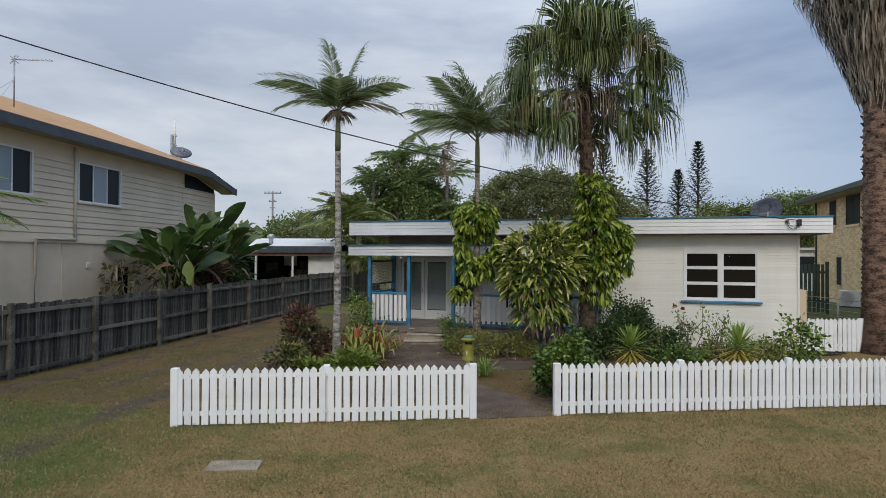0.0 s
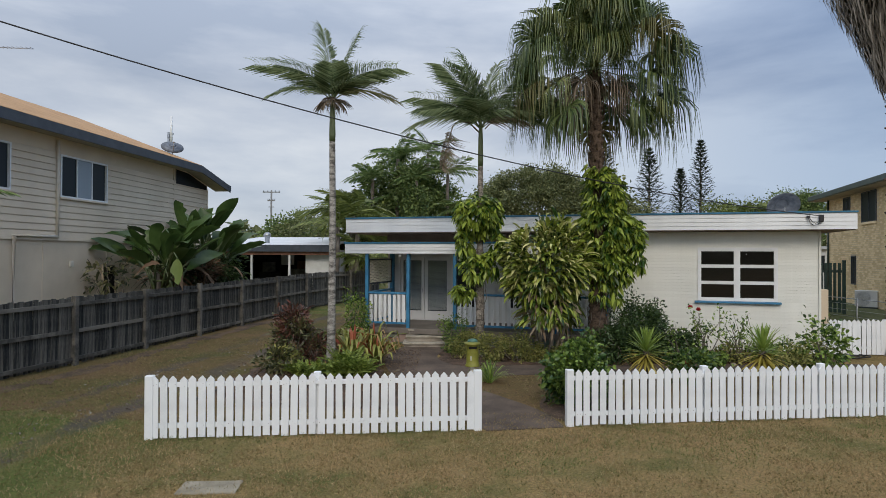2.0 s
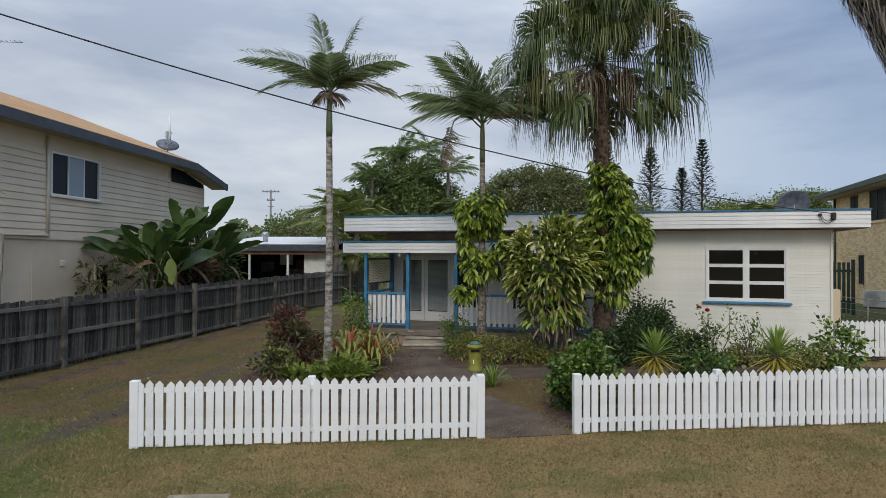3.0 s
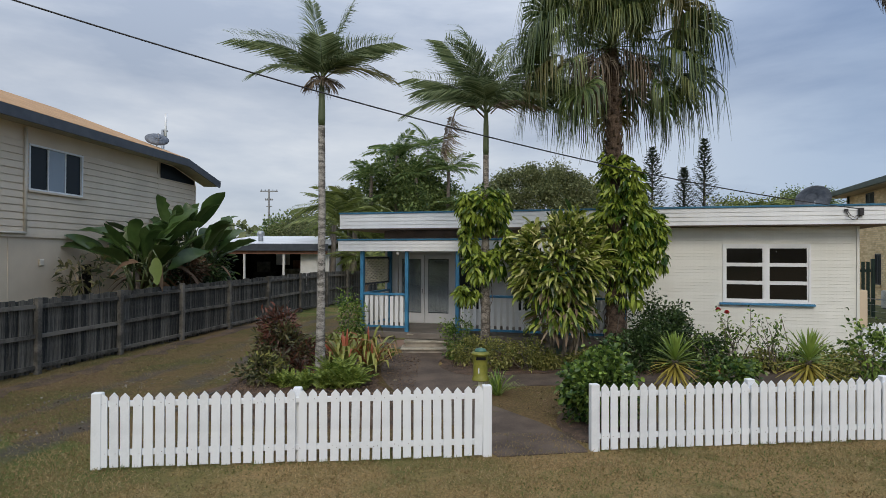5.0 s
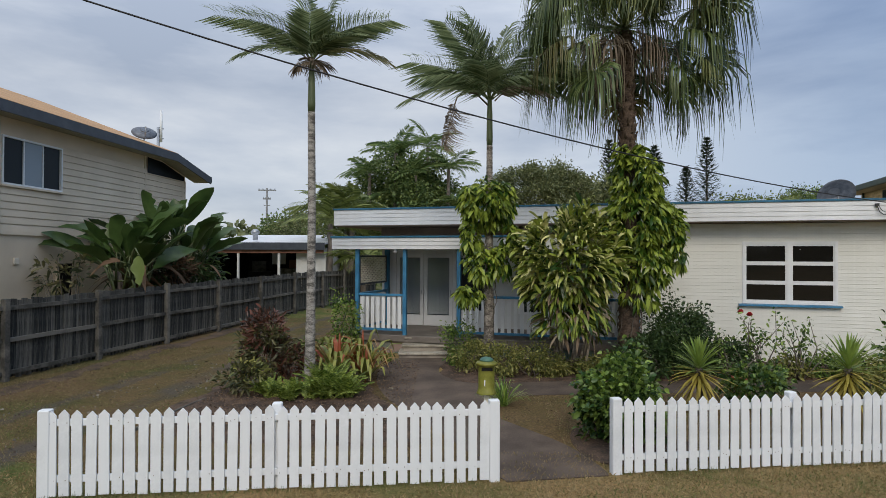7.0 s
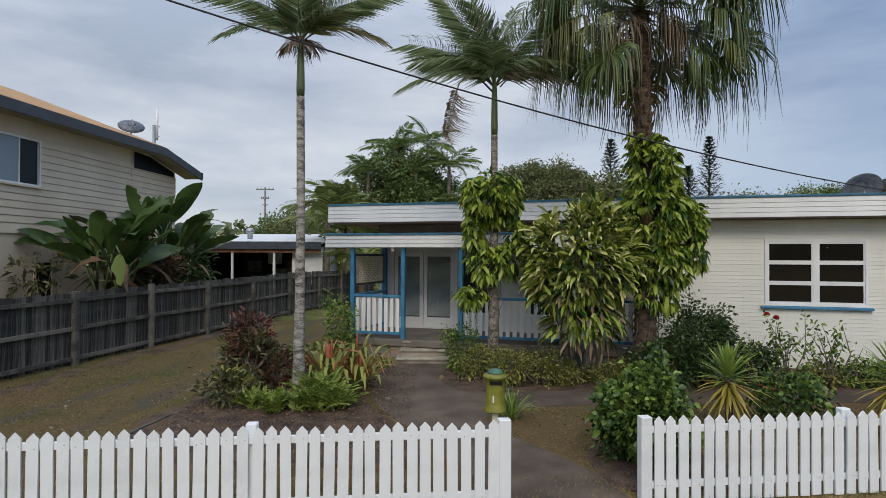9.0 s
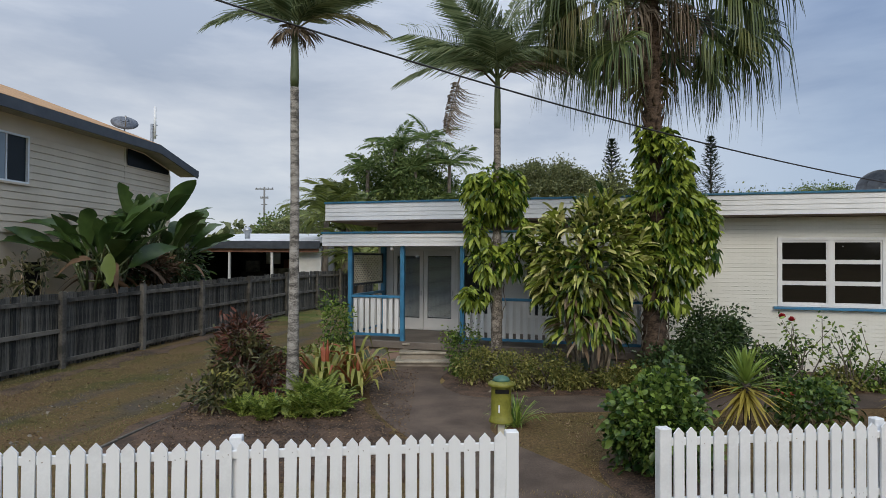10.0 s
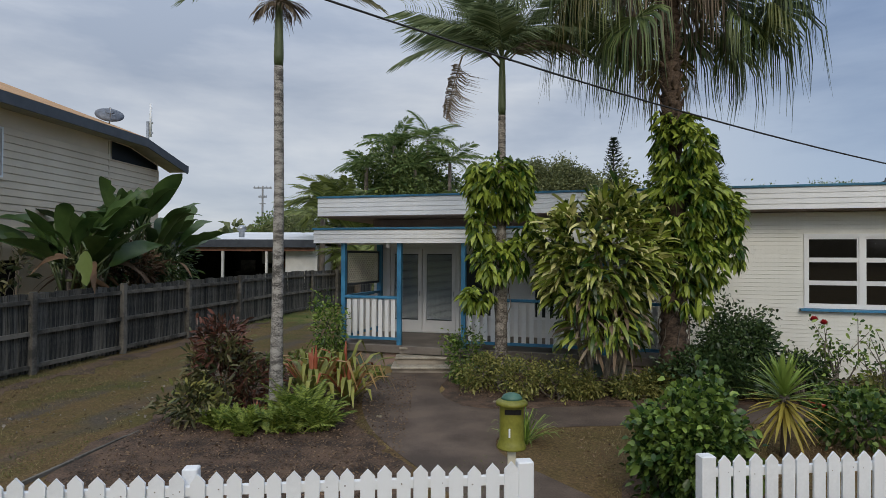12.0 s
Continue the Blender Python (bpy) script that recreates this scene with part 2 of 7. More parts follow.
M["grass"] = leafmat("grass_blade", (0.13, 0.12, 0.04), (0.34, 0.27, 0.14), rough=0.8, transl=0.2)
M["greengrass"] = leafmat("green_grass_blade", (0.085, 0.115, 0.030), (0.20, 0.225, 0.072), rough=0.7, transl=0.25)
M["strawgrass"] = leafmat("straw_grass_blade", (0.19, 0.135, 0.058), (0.42, 0.305, 0.155), rough=0.8, transl=0.2)


def glass(name, tint, rough=0.03, spec=0.5):
    m = bpy.data.materials.new(name)
    m.use_nodes = True
    b = m.node_tree.nodes["Principled BSDF"]
    b.inputs["Base Color"].default_value = (*tint, 1)
    b.inputs["Roughness"].default_value = rough
    b.inputs["Specular IOR Level"].default_value = spec
    return m


def clear_glass(name):
    m = bpy.data.materials.new(name)
    m.use_nodes = True
    n, l = m.node_tree.nodes, m.node_tree.links
    tr = n.new("ShaderNodeBsdfTransparent")
    tr.inputs["Color"].default_value = (0.90, 0.93, 0.94, 1)
    gl = n.new("ShaderNodeBsdfGlossy")
    gl.inputs["Roughness"].default_value = 0.02
    fr = n.new("ShaderNodeFresnel")
    fr.inputs["IOR"].default_value = 1.5
    mx = n.new("ShaderNodeMixShader")
    l.new(fr.outputs["Fac"], mx.inputs["Fac"])
    l.new(tr.outputs["BSDF"], mx.inputs[1])
    l.new(gl.outputs["BSDF"], mx.inputs[2])
    l.new(mx.outputs["Shader"], n["Material Output"].inputs["Surface"])
    return m


M["glass"] = clear_glass("window_glass")
M["tint"] = glass("dark_screen_glass", (0.02, 0.026, 0.03), 0.3, 0.15)


def lawn_material(stops, green=-0.16):
    """Patchy dry lawn: straw, olive and green over bare soil."""
    m = bpy.data.materials.new("dry_lawn")
    m.use_nodes = True
    n, l = m.node_tree.nodes, m.node_tree.links
    b = n["Principled BSDF"]
    b.inputs["Roughness"].default_value = 0.95
    b.inputs["Specular IOR Level"].default_value = 0.15
    tc = n.new("ShaderNodeTexCoord")

    def noise_at(s, d=4.0, r=0.55):
        k = n.new("ShaderNodeTexNoise")
        k.inputs["Scale"].default_value, k.inputs["Detail"].default_value, k.inputs["Roughness"].default_value = s, d, r
        l.new(tc.outputs["Object"], k.inputs["Vector"])
        return k.outputs["Fac"]

    def ramp(fac, stops):
        r = n.new("ShaderNodeValToRGB")
        r.color_ramp.elements[0].position, r.color_ramp.elements[0].color = stops[0][0], (*stops[0][1], 1)
        r.color_ramp.elements[1].position, r.color_ramp.elements[1].color = stops[-1][0], (*stops[-1][1], 1)
        for p, c in stops[1:-1]:
            r.color_ramp.elements.new(p).color = (*c, 1)
        l.new(fac, r.inputs["Fac"])
        return r.outputs["Color"]

    # greener on the side away from the path
    sx = n.new("ShaderNodeSeparateXYZ")
    l.new(tc.outputs["Object"], sx.inputs[0])
    mr = n.new("ShaderNodeMapRange")
    mr.inputs["From Min"].default_value, mr.inputs["From Max"].default_value = -3.2, -5.2
    mr.inputs["To Min"].default_value, mr.inputs["To Max"].default_value = 0.0, green
    l.new(sx.outputs["X"], mr.inputs["Value"])
    ad = n.new("ShaderNodeMath")
    l.new(noise_at(0.55, 7, 0.66), ad.inputs[0])
    l.new(mr.outputs["Result"], ad.inputs[1])
    base = ramp(ad.outputs[0], stops)
    fine = ramp(noise_at(26, 7, 0.8), [(0.34, (0.46, 0.46, 0.46)), (0.5, (0.94, 0.94, 0.94)), (0.66, (1.5, 1.46, 1.36))])
    mul = n.new("ShaderNodeMixRGB")
    mul.blend_type = "MULTIPLY"
    mul.inputs["Fac"].default_value = 1.0
    # two worn wheel tracks of bare grey soil, broken up by noise
    wob = n.new("ShaderNodeMath")
    wob.operation = "MULTIPLY_ADD"
    wob.inputs[1].default_value, wob.inputs[2].default_value = 0.9, -0.45
    l.new(noise_at(1.3, 6, 0.65), wob.inputs[0])
    worn = None
    for c, slope, half in ((-7.09, 0.13, 0.36), (-8.93, 0.16, 0.26)):
        ln = n.new("ShaderNodeMath")
        ln.operation = "MULTIPLY_ADD"
        ln.inputs[1].default_value, ln.inputs[2].default_value = -slope, -c
        l.new(sx.outputs["Y"], ln.inputs[0])
        off = n.new("ShaderNodeMath")
        l.new(ln.outputs[0], off.inputs[0])
        l.new(sx.outputs["X"], off.inputs[1])
        off2 = n.new("ShaderNodeMath")
        l.new(off.outputs[0], off2.inputs[0])
        l.new(wob.outputs[0], off2.inputs[1])
        ab = n.new("ShaderNodeMath")
        ab.operation = "ABSOLUTE"
        l.new(off2.outputs[0], ab.inputs[0])
        k = n.new("ShaderNodeMapRange")
        k.inputs["From Min"].default_value, k.inputs["From Max"].default_value = half, half * 0.45
        k.inputs["To Min"].default_value, k.inputs["To Max"].default_value = 0.0, 0.85
        l.new(ab.outputs[0], k.inputs["Value"])
        if worn is None:
            worn = k.outputs["Result"]
        else:
            mx = n.new("ShaderNodeMath")
            mx.operation = "MAXIMUM"
            l.new(worn, mx.inputs[0])
            l.new(k.outputs["Result"], mx.inputs[1])
            worn = mx.outputs[0]
    brk = n.new("ShaderNodeMapRange")
    brk.inputs["From Min"].default_value, brk.inputs["From Max"].default_value = 0.36, 0.58
    l.new(noise_at(0.75, 5, 0.6), brk.inputs["Value"])
    wf = n.new("ShaderNodeMath")
    wf.operation = "MULTIPLY"
    l.new(worn, wf.inputs[0])
    l.new(brk.outputs["Result"], wf.inputs[1])
    rut = n.new("ShaderNodeMixRGB")
    rut.inputs["Color2"].default_value = (0.096, 0.083, 0.071, 1)
    l.new(wf.outputs[0], rut.inputs["Fac"])
    l.new(base, rut.inputs["Color1"])
    l.new(rut.outputs["Color"], mul.inputs["Color1"])
    l.new(fine, mul.inputs["Color2"])
    l.new(mul.outputs["Color"], b.inputs["Base Color"])
    bp = n.new("ShaderNodeBump")
    bp.inputs["Strength"].default_value = 0.9
    bp.inputs["Distance"].default_value = 0.03
    l.new(noise_at(35, 4, 0.7), bp.inputs["Height"])
    l.new(bp.outputs["Normal"], b.inputs["Normal"])
    return m


M["dry_lawn"] = lawn_material([(0.28, (0.095, 0.118, 0.032)), (0.41, (0.165, 0.145, 0.054)), (0.50, (0.26, 0.190, 0.082)), (0.60, (0.295, 0.200, 0.092)), (0.72, (0.18, 0.125, 0.06))], -0.19)
M["yard_lawn"] = lawn_material([(0.28, (0.082, 0.086, 0.028)), (0.42, (0.130, 0.098, 0.042)), (0.56, (0.163, 0.108, 0.056)), (0.75, (0.100, 0.067, 0.038))], -0.06)

M["side_grass"] = mat("side_yard_grass", (0.050, 0.068, 0.024), (0.115, 0.125, 0.048), rough=0.95, scale=1.6, bump=0.7, bscale=40, detail=8, fine=0.9)

# ---- mesh helpers ----


def link_bm(name, bm, material, parent=None, label=""):
    me = bpy.data.meshes.new(name)
    bm.to_mesh(me)
    bm.free()
    me.materials.append(M[material])
    ob = new(name, me)
    ob.parent = parent
    if label:
        tagged(ob, label)
    return ob


def part(name, bm, material, parent, label=""):
    return link_bm(name, bm, material, parent, label)


def thing(name, m, label, category, group="", kind=""):
    ob = new(name)
    ob.matrix_world = m
    return tagged(ob, label, category, group, kind)


def box(x0, x1, y0, y1, z0, z1, bm=None, bevel=0.0):
    bm = bm or bmesh.new()
    vs = bmesh.ops.create_cube(bm, size=1.0, matrix=Matrix.Translation(((x0 + x1) / 2, (y0 + y1) / 2, (z0 + z1) / 2)) @ Matrix.Diagonal((abs(x1 - x0), abs(y1 - y0), abs(z1 - z0), 1)))["verts"]
    if bevel:
        es = list({e for v in vs for e in v.link_edges})
        bmesh.ops.bevel(bm, geom=es, offset=bevel, segments=1, affect="EDGES")
    return bm


def prism(profile, x0, x1, bm=None):
    """A profile of (y, z) pairs drawn out along x."""
    bm = bm or bmesh.new()
    a = [bm.verts.new((x0, y, z)) for y, z in profile]
    b = [bm.verts.new((x1, y, z)) for y, z in profile]
    k = len(profile)
    bm.faces.new(a[::-1])
    bm.faces.new(b)
    for i in range(k):
        bm.faces.new((a[i], a[(i + 1) % k], b[(i + 1) % k], b[i]))
    bmesh.ops.recalc_face_normals(bm, faces=bm.faces)
    return bm


def tube(points, radii, sides=8, bm=None, cap=True):
    bm = bm or bmesh.new()
    pts = [Vector(p) for p in points]
    if not hasattr(radii, "__len__"):
        radii = [radii] * len(pts)
    rings = []
    for i, p in enumerate(pts):
        d = (pts[min(i + 1, len(pts) - 1)] - pts[max(i - 1, 0)]).normalized()
        s = d.cross(Vector((0, 0, 1)) if abs(d.z) < 0.9 else Vector((1, 0, 0))).normalized()
        u = s.cross(d)
        rings.append([bm.verts.new(p + radii[i] * (math.cos(2 * math.pi * k / sides) * s + math.sin(2 * math.pi * k / sides) * u)) for k in range(sides)])
    for a, b in zip(rings, rings[1:]):
        for k in range(sides):
            f = bm.faces.new((a[k], a[(k + 1) % sides], b[(k + 1) % sides], b[k]))
            f.smooth = True
    if cap:
        bm.faces.new(rings[0])
        bm.faces.new(rings[-1][::-1])
    bmesh.ops.recalc_face_normals(bm, faces=bm.faces)
    return bm


def lathe(profile, sides=20, bm=None):
    """Turned shape from (radius, z) pairs."""
    bm = bm or bmesh.new()
    rings = [[bm.verts.new((r * math.cos(2 * math.pi * k / sides), r * math.sin(2 * math.pi * k / sides), z)) for k in range(sides)] for r, z in profile]
    for a, b in zip(rings, rings[1:]):
        for k in range(sides):
            f = bm.faces.new((a[k], a[(k + 1) % sides], b[(k + 1) % sides], b[k]))
            f.smooth = True
    bm.faces.new(rings[0][::-1])
    bm.faces.new(rings[-1])
    bmesh.ops.recalc_face_normals(bm, faces=bm.faces)
    return bm


def raw(name, verts, faces, material, parent=None, label="", smooth=True):
    me = bpy.data.meshes.new(name)
    me.from_pydata([tuple(v) for v in verts], [], faces)
    me.materials.append(M[material])
    if smooth:
        me.polygons.foreach_set("use_smooth", [True] * len(me.polygons))
    me.update()
    ob = new(name, me)
    ob.parent = parent
    if label:
        tagged(ob, label)
    return ob


def strip(V, F, pts, widths, side, fold=0.0, up=(0, 0, 1)):
    """Adds a blade along pts, with a width at each of them, folded along its middle."""
    base = len(V)
    side, up = Vector(side), Vector(up)
    for p, w in zip(pts, widths):
        p = Vector(p)
        V.append(p - side * w / 2 + up * fold * w)
        V.append(p)
        V.append(p + side * w / 2 + up * fold * w)
    for i in range(len(pts) - 1):
        a = base + 3 * i
        F.append((a, a + 1, a + 4, a + 3))
        F.append((a + 1, a + 2, a + 5, a + 4))


def leafset(P, D, L, W, droop=0.3, rng=None, simple=False):
    """Folded leaves at P along D; simple: five corners each, else eight. P, D: n x 3; L, W: n."""
    n = len(P)
    D = D / (np.linalg.norm(D, axis=1, keepdims=True) + 1e-9)
    R = rng.normal(size=(n, 3))
    S = np.cross(D, R)
    S /= np.linalg.norm(S, axis=1, keepdims=True) + 1e-9
    up = np.cross(S, D)
    up *= np.sign(up[:, 2:3] + 1e-6)
    L, W = L[:, None], W[:, None]
    z = np.array([0, 0, 1.0])
    if simple:
        mid = P + D * L * 0.45 - z * L * droop * 0.15
        tip = P + D * L - z * L * droop
        v = np.stack([P, mid + S * W / 2 + up * W * 0.12, mid - up * W * 0.04, mid - S * W / 2 + up * W * 0.12, tip], 1).reshape(-1, 3)
        f = np.array([[0, 1, 2], [0, 2, 3], [1, 4, 2], [2, 4, 3]])
        return v, (np.arange(n)[:, None, None] * 5 + f[None]).reshape(-1, 3).tolist()
    a = P + D * L * 0.28 - z * L * droop * 0.06
    b = P + D * L * 0.66 - z * L * droop * 0.38
    tip = P + D * L * 0.97 - z * L * droop
    k = up * W * 0.14
    v = np.stack([P, a + S * W * 0.42 + k, a, a - S * W * 0.42 + k, b + S * W * 0.44 + k, b, b - S * W * 0.44 + k, tip], 1).reshape(-1, 3)
    f = np.array([[0, 1, 2], [0, 2, 3], [1, 4, 5], [1, 5, 2], [2, 5, 6], [2, 6, 3], [4, 7, 5], [5, 7, 6]])
    return v, (np.arange(n)[:, None, None] * 8 + f[None]).reshape(-1, 3).tolist()


def rise(x, y):
    """Ground height for arrays: a slight rise towards the houses, later and slower along the paling fence."""
    k = np.clip((np.asarray(y, float) - 11.0) / 7.0, 0.0, 1.0)
    f = np.clip((np.asarray(y, float) - 15.0) / 15.0, 0.0, 1.0)
    w = np.clip((-3.6 - np.asarray(x, float)) / 2.4, 0.0, 1.0)
    return (1 - w) * 0.12 * k * k * (3 - 2 * k) + w * 0.24 * f


def height(x, y):
    """The ground at one place, with the higher eastern side yard."""
    a = min(max((x - 10.3) / 1.4, 0.0), 1.0)
    b = min(max((y - 18.0) / 6.0, 0.0), 1.0)
    return float(rise(x, y)) + 0.55 * a * a * (3 - 2 * a) * b * b * (3 - 2 * b)

# ---- ground ----
from mathutils.geometry import tessellate_polygon


def build_ground():
    xs = sorted(set([-900, -300, -120, -60] + [round(-30 + 0.75 * i, 2) for i in range(81)] + [60, 120, 300, 900]))
    ys = sorted(set([-900, -300, -100, -40] + [round(-12 + 0.75 * i, 2) for i in range(81)] + [70, 120, 300, 900]))
    V = [(x, y, height(x, y)) for y in ys for x in xs]
    n = len(xs)
    F = [(j * n + i, j * n + i + 1, (j + 1) * n + i + 1, (j + 1) * n + i) for j in range(len(ys) - 1) for i in range(n - 1)]
    g = raw("ground", V, F, "dry_lawn")
    tagged(g, "patchy dry brown and green lawn", "ground", kind="structure")


build_ground()


def smooth_outline(pts, rounds=2):
    for _ in range(rounds):
        q = []
        for a, b in zip(pts, pts[1:] + pts[:1]):
            q += [(0.75 * a[0] + 0.25 * b[0], 0.75 * a[1] + 0.25 * b[1]), (0.25 * a[0] + 0.75 * b[0], 0.25 * a[1] + 0.75 * b[1])]
        pts = q
    return pts


def ground_slab(name, pts, lift, material, label, category, rounds=2, crown=0.0, kind="structure", jitter=0.0):
    """A thin slab that follows the ground, with an edge down into it."""
    pts = smooth_outline(pts, rounds)
    if jitter:
        pts = [(x + jitter * noise.noise((x * 2.3, y * 2.3, 5)) + 0.5 * jitter * noise.noise((x * 7, y * 7, 8)), y + jitter * noise.noise((x * 2.3, y * 2.3, 11))) for x, y in pts]
    bm = bmesh.new()
    top = [bm.verts.new((x, y, 0)) for x, y in pts]
    for a, b, c in tessellate_polygon([[Vector((x, y, 0)) for x, y in pts]]):
        bm.faces.new((top[a], top[b], top[c]))
    bmesh.ops.subdivide_edges(bm, edges=bm.edges[:], cuts=2, use_grid_fill=True)
    rim = {v for e in bm.edges if len(e.link_faces) == 1 for v in e.verts}
    for v in bm.verts:
        inner = 0 if v in rim else crown
        v.co.z = height(v.co.x, v.co.y) + lift + inner * (0.6 + 0.5 * noise.noise((v.co.x * 1.5, v.co.y * 1.5, 3)))
    es = [e for e in bm.edges if len(e.link_faces) == 1]
    ex = bmesh.ops.extrude_edge_only(bm, edges=es)
    for v in ex["geom"]:
        if isinstance(v, bmesh.types.BMVert):
            v.co.z -= 0.12
    bmesh.ops.recalc_face_normals(bm, faces=bm.faces)
    ob = link_bm(name, bm, material)
    return tagged(ob, label, category, kind=kind)


ground_slab("path", [(0.64, 10.36), (0.72, 10.37), (1.84, 10.57), (1.93, 10.59), (1.72, 11.6), (1.05, 12.65), (0.55, 13.35), (0.62, 14.1), (1.25, 14.42), (2.5, 14.55), (6.0, 14.75), (10.6, 15.0), (10.6, 15.95), (6.0, 15.75), (2.8, 15.62), (0.5, 15.35), (-0.02, 15.8), (-0.22, 16.65), (0.02, 17.6), (0.06, 18.3), (-1.18, 18.3), (-1.3, 17.5), (-1.47, 16.6), (-1.42, 15.5), (-1.12, 14.3), (-0.69, 13.4), (-0.3, 12.7), (0.25, 11.5)], 0.014, "pathm", "dark worn concrete garden path to the steps", "path")
ground_slab("mulch_bed", [(-4.5, 12.2), (-3.0, 11.75), (-1.2, 11.6), (-0.2, 11.6), (-0.5, 12.9), (-0.85, 13.5), (-1.25, 14.3), (-1.55, 15.5), (-1.6, 16.6), (-1.4, 17.8), (-2.4, 18.3), (-3.6, 17.6), (-4.2, 15.8), (-4.6, 14.0)], 0.014, "mulch", "dark brown bark mulch in the garden bed", "mulch", crown=0.06, kind="stuff", rounds=3, jitter=0.16)
ground_slab("mulch_bed", [(-0.08, 15.72), (0.5, 15.32), (2.8, 15.58), (6.0, 15.72), (10.2, 15.92), (10.3, 16.9), (6.0, 18.2), (2.6, 18.2), (0.2, 18.4), (-0.22, 16.7)], 0.010, "mulch", "dark mulch along the front of the house", "mulch", crown=0.05, kind="stuff", rounds=3, jitter=0.16)
ground_slab("mulch_bed", [(1.75, 11.0), (2.3, 10.95), (3.4, 11.2), (3.3, 12.6), (2.3, 12.9), (1.7, 12.3)], 0.014, "mulch", "dark mulch under the leafy bush", "mulch", crown=0.03, kind="stuff")


ground_slab("yard_lawn", [(-10.3, 11.6), (-8.0, 11.6), (-6.5, 11.4), (-4.4, 10.6), (-4.0, 10.2), (0.55, 10.75), (0.75, 11.3), (0.3, 12.5), (-0.9, 14.0), (-1.9, 18.6), (-2.6, 22.0), (-3.2, 27.0), (-7.2, 27.0), (-8.9, 18.0)], 0.006, "yard_lawn", "thin brown yard grass beside the fence", "lawn", rounds=4, jitter=0.5)
ground_slab("leaf_litter", [(-9.3, 11.0), (-8.9, 11.0), (-8.35, 13.5), (-7.85, 16.0), (-7.45, 18.5), (-6.95, 21.5), (-6.3, 25.0), (-6.0, 27.0), (-6.35, 27.0), (-7.4, 21.5), (-8.3, 16.5)], 0.011, "litterbed", "brown fallen leaves and bare soil along the fence", "leaf litter", rounds=3, jitter=0.45, kind="stuff")
ground_slab("yard_lawn", [(1.0, 12.0), (1.8, 10.95), (2.3, 10.9), (9.0, 11.8), (10.5, 14.9), (6.0, 15.0), (1.0, 14.9), (0.4, 13.8)], 0.006, "yard_lawn", "thin brown grass behind the picket fence", "lawn", rounds=3, jitter=0.2)


ground_slab("side_lawn", [(10.6, 18.0), (12.2, 17.9), (15.6, 18.6), (17.6, 24.0), (18.6, 30.0), (14.6, 30.0), (13.0, 23.2), (11.4, 19.6)], 0.012, "side_grass", "green grass in the narrow side yard", "lawn", rounds=2, jitter=0.15)


def build_cover_slab():
    bm = box(-0.34, 0.34, -0.19, 0.19, -0.05, 0.018, bevel=0.008)
    ob = link_bm("service_cover", bm, "slab")
    ob.matrix_world = pose(-2.73, 8.02, 0.0, 0, 0, 4)
    tagged(ob, "weathered concrete service cover set in the lawn", "cover")


build_cover_slab()

# ---- white picket fences ----


M["rustnail"] = mat("rusty_nail", (0.10, 0.07, 0.05), (0.30, 0.25, 0.21), rough=0.8, scale=3, bscale=20)


def picket_mesh(w, h, d):
    bm = bmesh.new()
    pr = [(-w / 2, 0.02), (w / 2, 0.02), (w / 2, h - 0.055), (0, h), (-w / 2, h - 0.055)]
    a = [bm.verts.new((x, -d / 2, z)) for x, z in pr]
    b = [bm.verts.new((x, d / 2, z)) for x, z in pr]
    bm.faces.new(a)
    bm.faces.new(b[::-1])
    for i in range(5):
        bm.faces.new((a[i], b[i], b[(i + 1) % 5], a[(i + 1) % 5]))
    bmesh.ops.recalc_face_normals(bm, faces=bm.faces)
    me = bpy.data.meshes.new("picket")
    bm.to_mesh(me)
    bm.free()
    me.materials.append(M["picket"])
    return me


def picket_fence(a, b, posts, first, pitch, h, label):
    """posts: distances from a at which posts stand; the outer ones are flush, the inner ones behind the rails."""
    a, b = Vector((*a, 0)), Vector((*b, 0))
    d = b - a
    length = d.length
    root = thing("picket_fence", pose(a.x, a.y, height(a.x, a.y), 0, 0, math.degrees(math.atan2(d.y, d.x))), label, "fence", "white picket fences")
    meshes = [picket_mesh(w, h + dh, 0.02) for w, dh in ((0.106, 0.0), (0.102, 0.008), (0.107, -0.007), (0.104, 0.004), (0.100, -0.003))]
    ends = [p for p in posts if p < 0.12 or p > length - 0.12]
    rng = random.Random(int(length * 100))
    V, F = [], []
    x = first
    while x < length - 0.02:
        if not any(abs(x - p) < 0.07 for p in ends):
            ob = new("picket", meshes[rng.randrange(5)])
            ob.parent = root
            ob.matrix_local = pose(x + rng.uniform(-0.005, 0.005), -0.035, rng.uniform(-0.012, 0.008), rng.uniform(-0.6, 0.6), rng.uniform(-0.6, 0.6), rng.uniform(-1.2, 1.2))
            for z in (0.195, h - 0.135):
                for dx in (-0.022, 0.024):
                    if rng.random() < 0.62:
                        continue
                    k = len(V)
                    r = rng.uniform(0.0025, 0.005)
                    zz, xx = z + rng.uniform(-0.018, 0.018), x + dx + rng.uniform(-0.008, 0.008)
                    V += [(xx - r, -0.0475, zz - r), (xx + r, -0.0475, zz - r), (xx + r, -0.0475, zz + r), (xx - r, -0.0475, zz + r)]
                    F.append((k, k + 1, k + 2, k + 3))
        x += pitch
    tagged(raw("nail_heads", V, F, "rustnail", root, smooth=False), kind="stuff")
    for z in (0.16, h - 0.17):
        part("rail", box(0, length, -0.022, 0.022, z, z + 0.07, bevel=0.004), "picket", root)
    for p in posts:
        if p in ends:
            part("post", box(p - 0.06, p + 0.06, -0.055, 0.055, -0.1, h + 0.005, bevel=0.008), "picket", root)
        else:
            part("post", box(p - 0.055, p + 0.055, 0.024, 0.125, -0.1, h + 0.010, bevel=0.010), "picket", root)
    return root


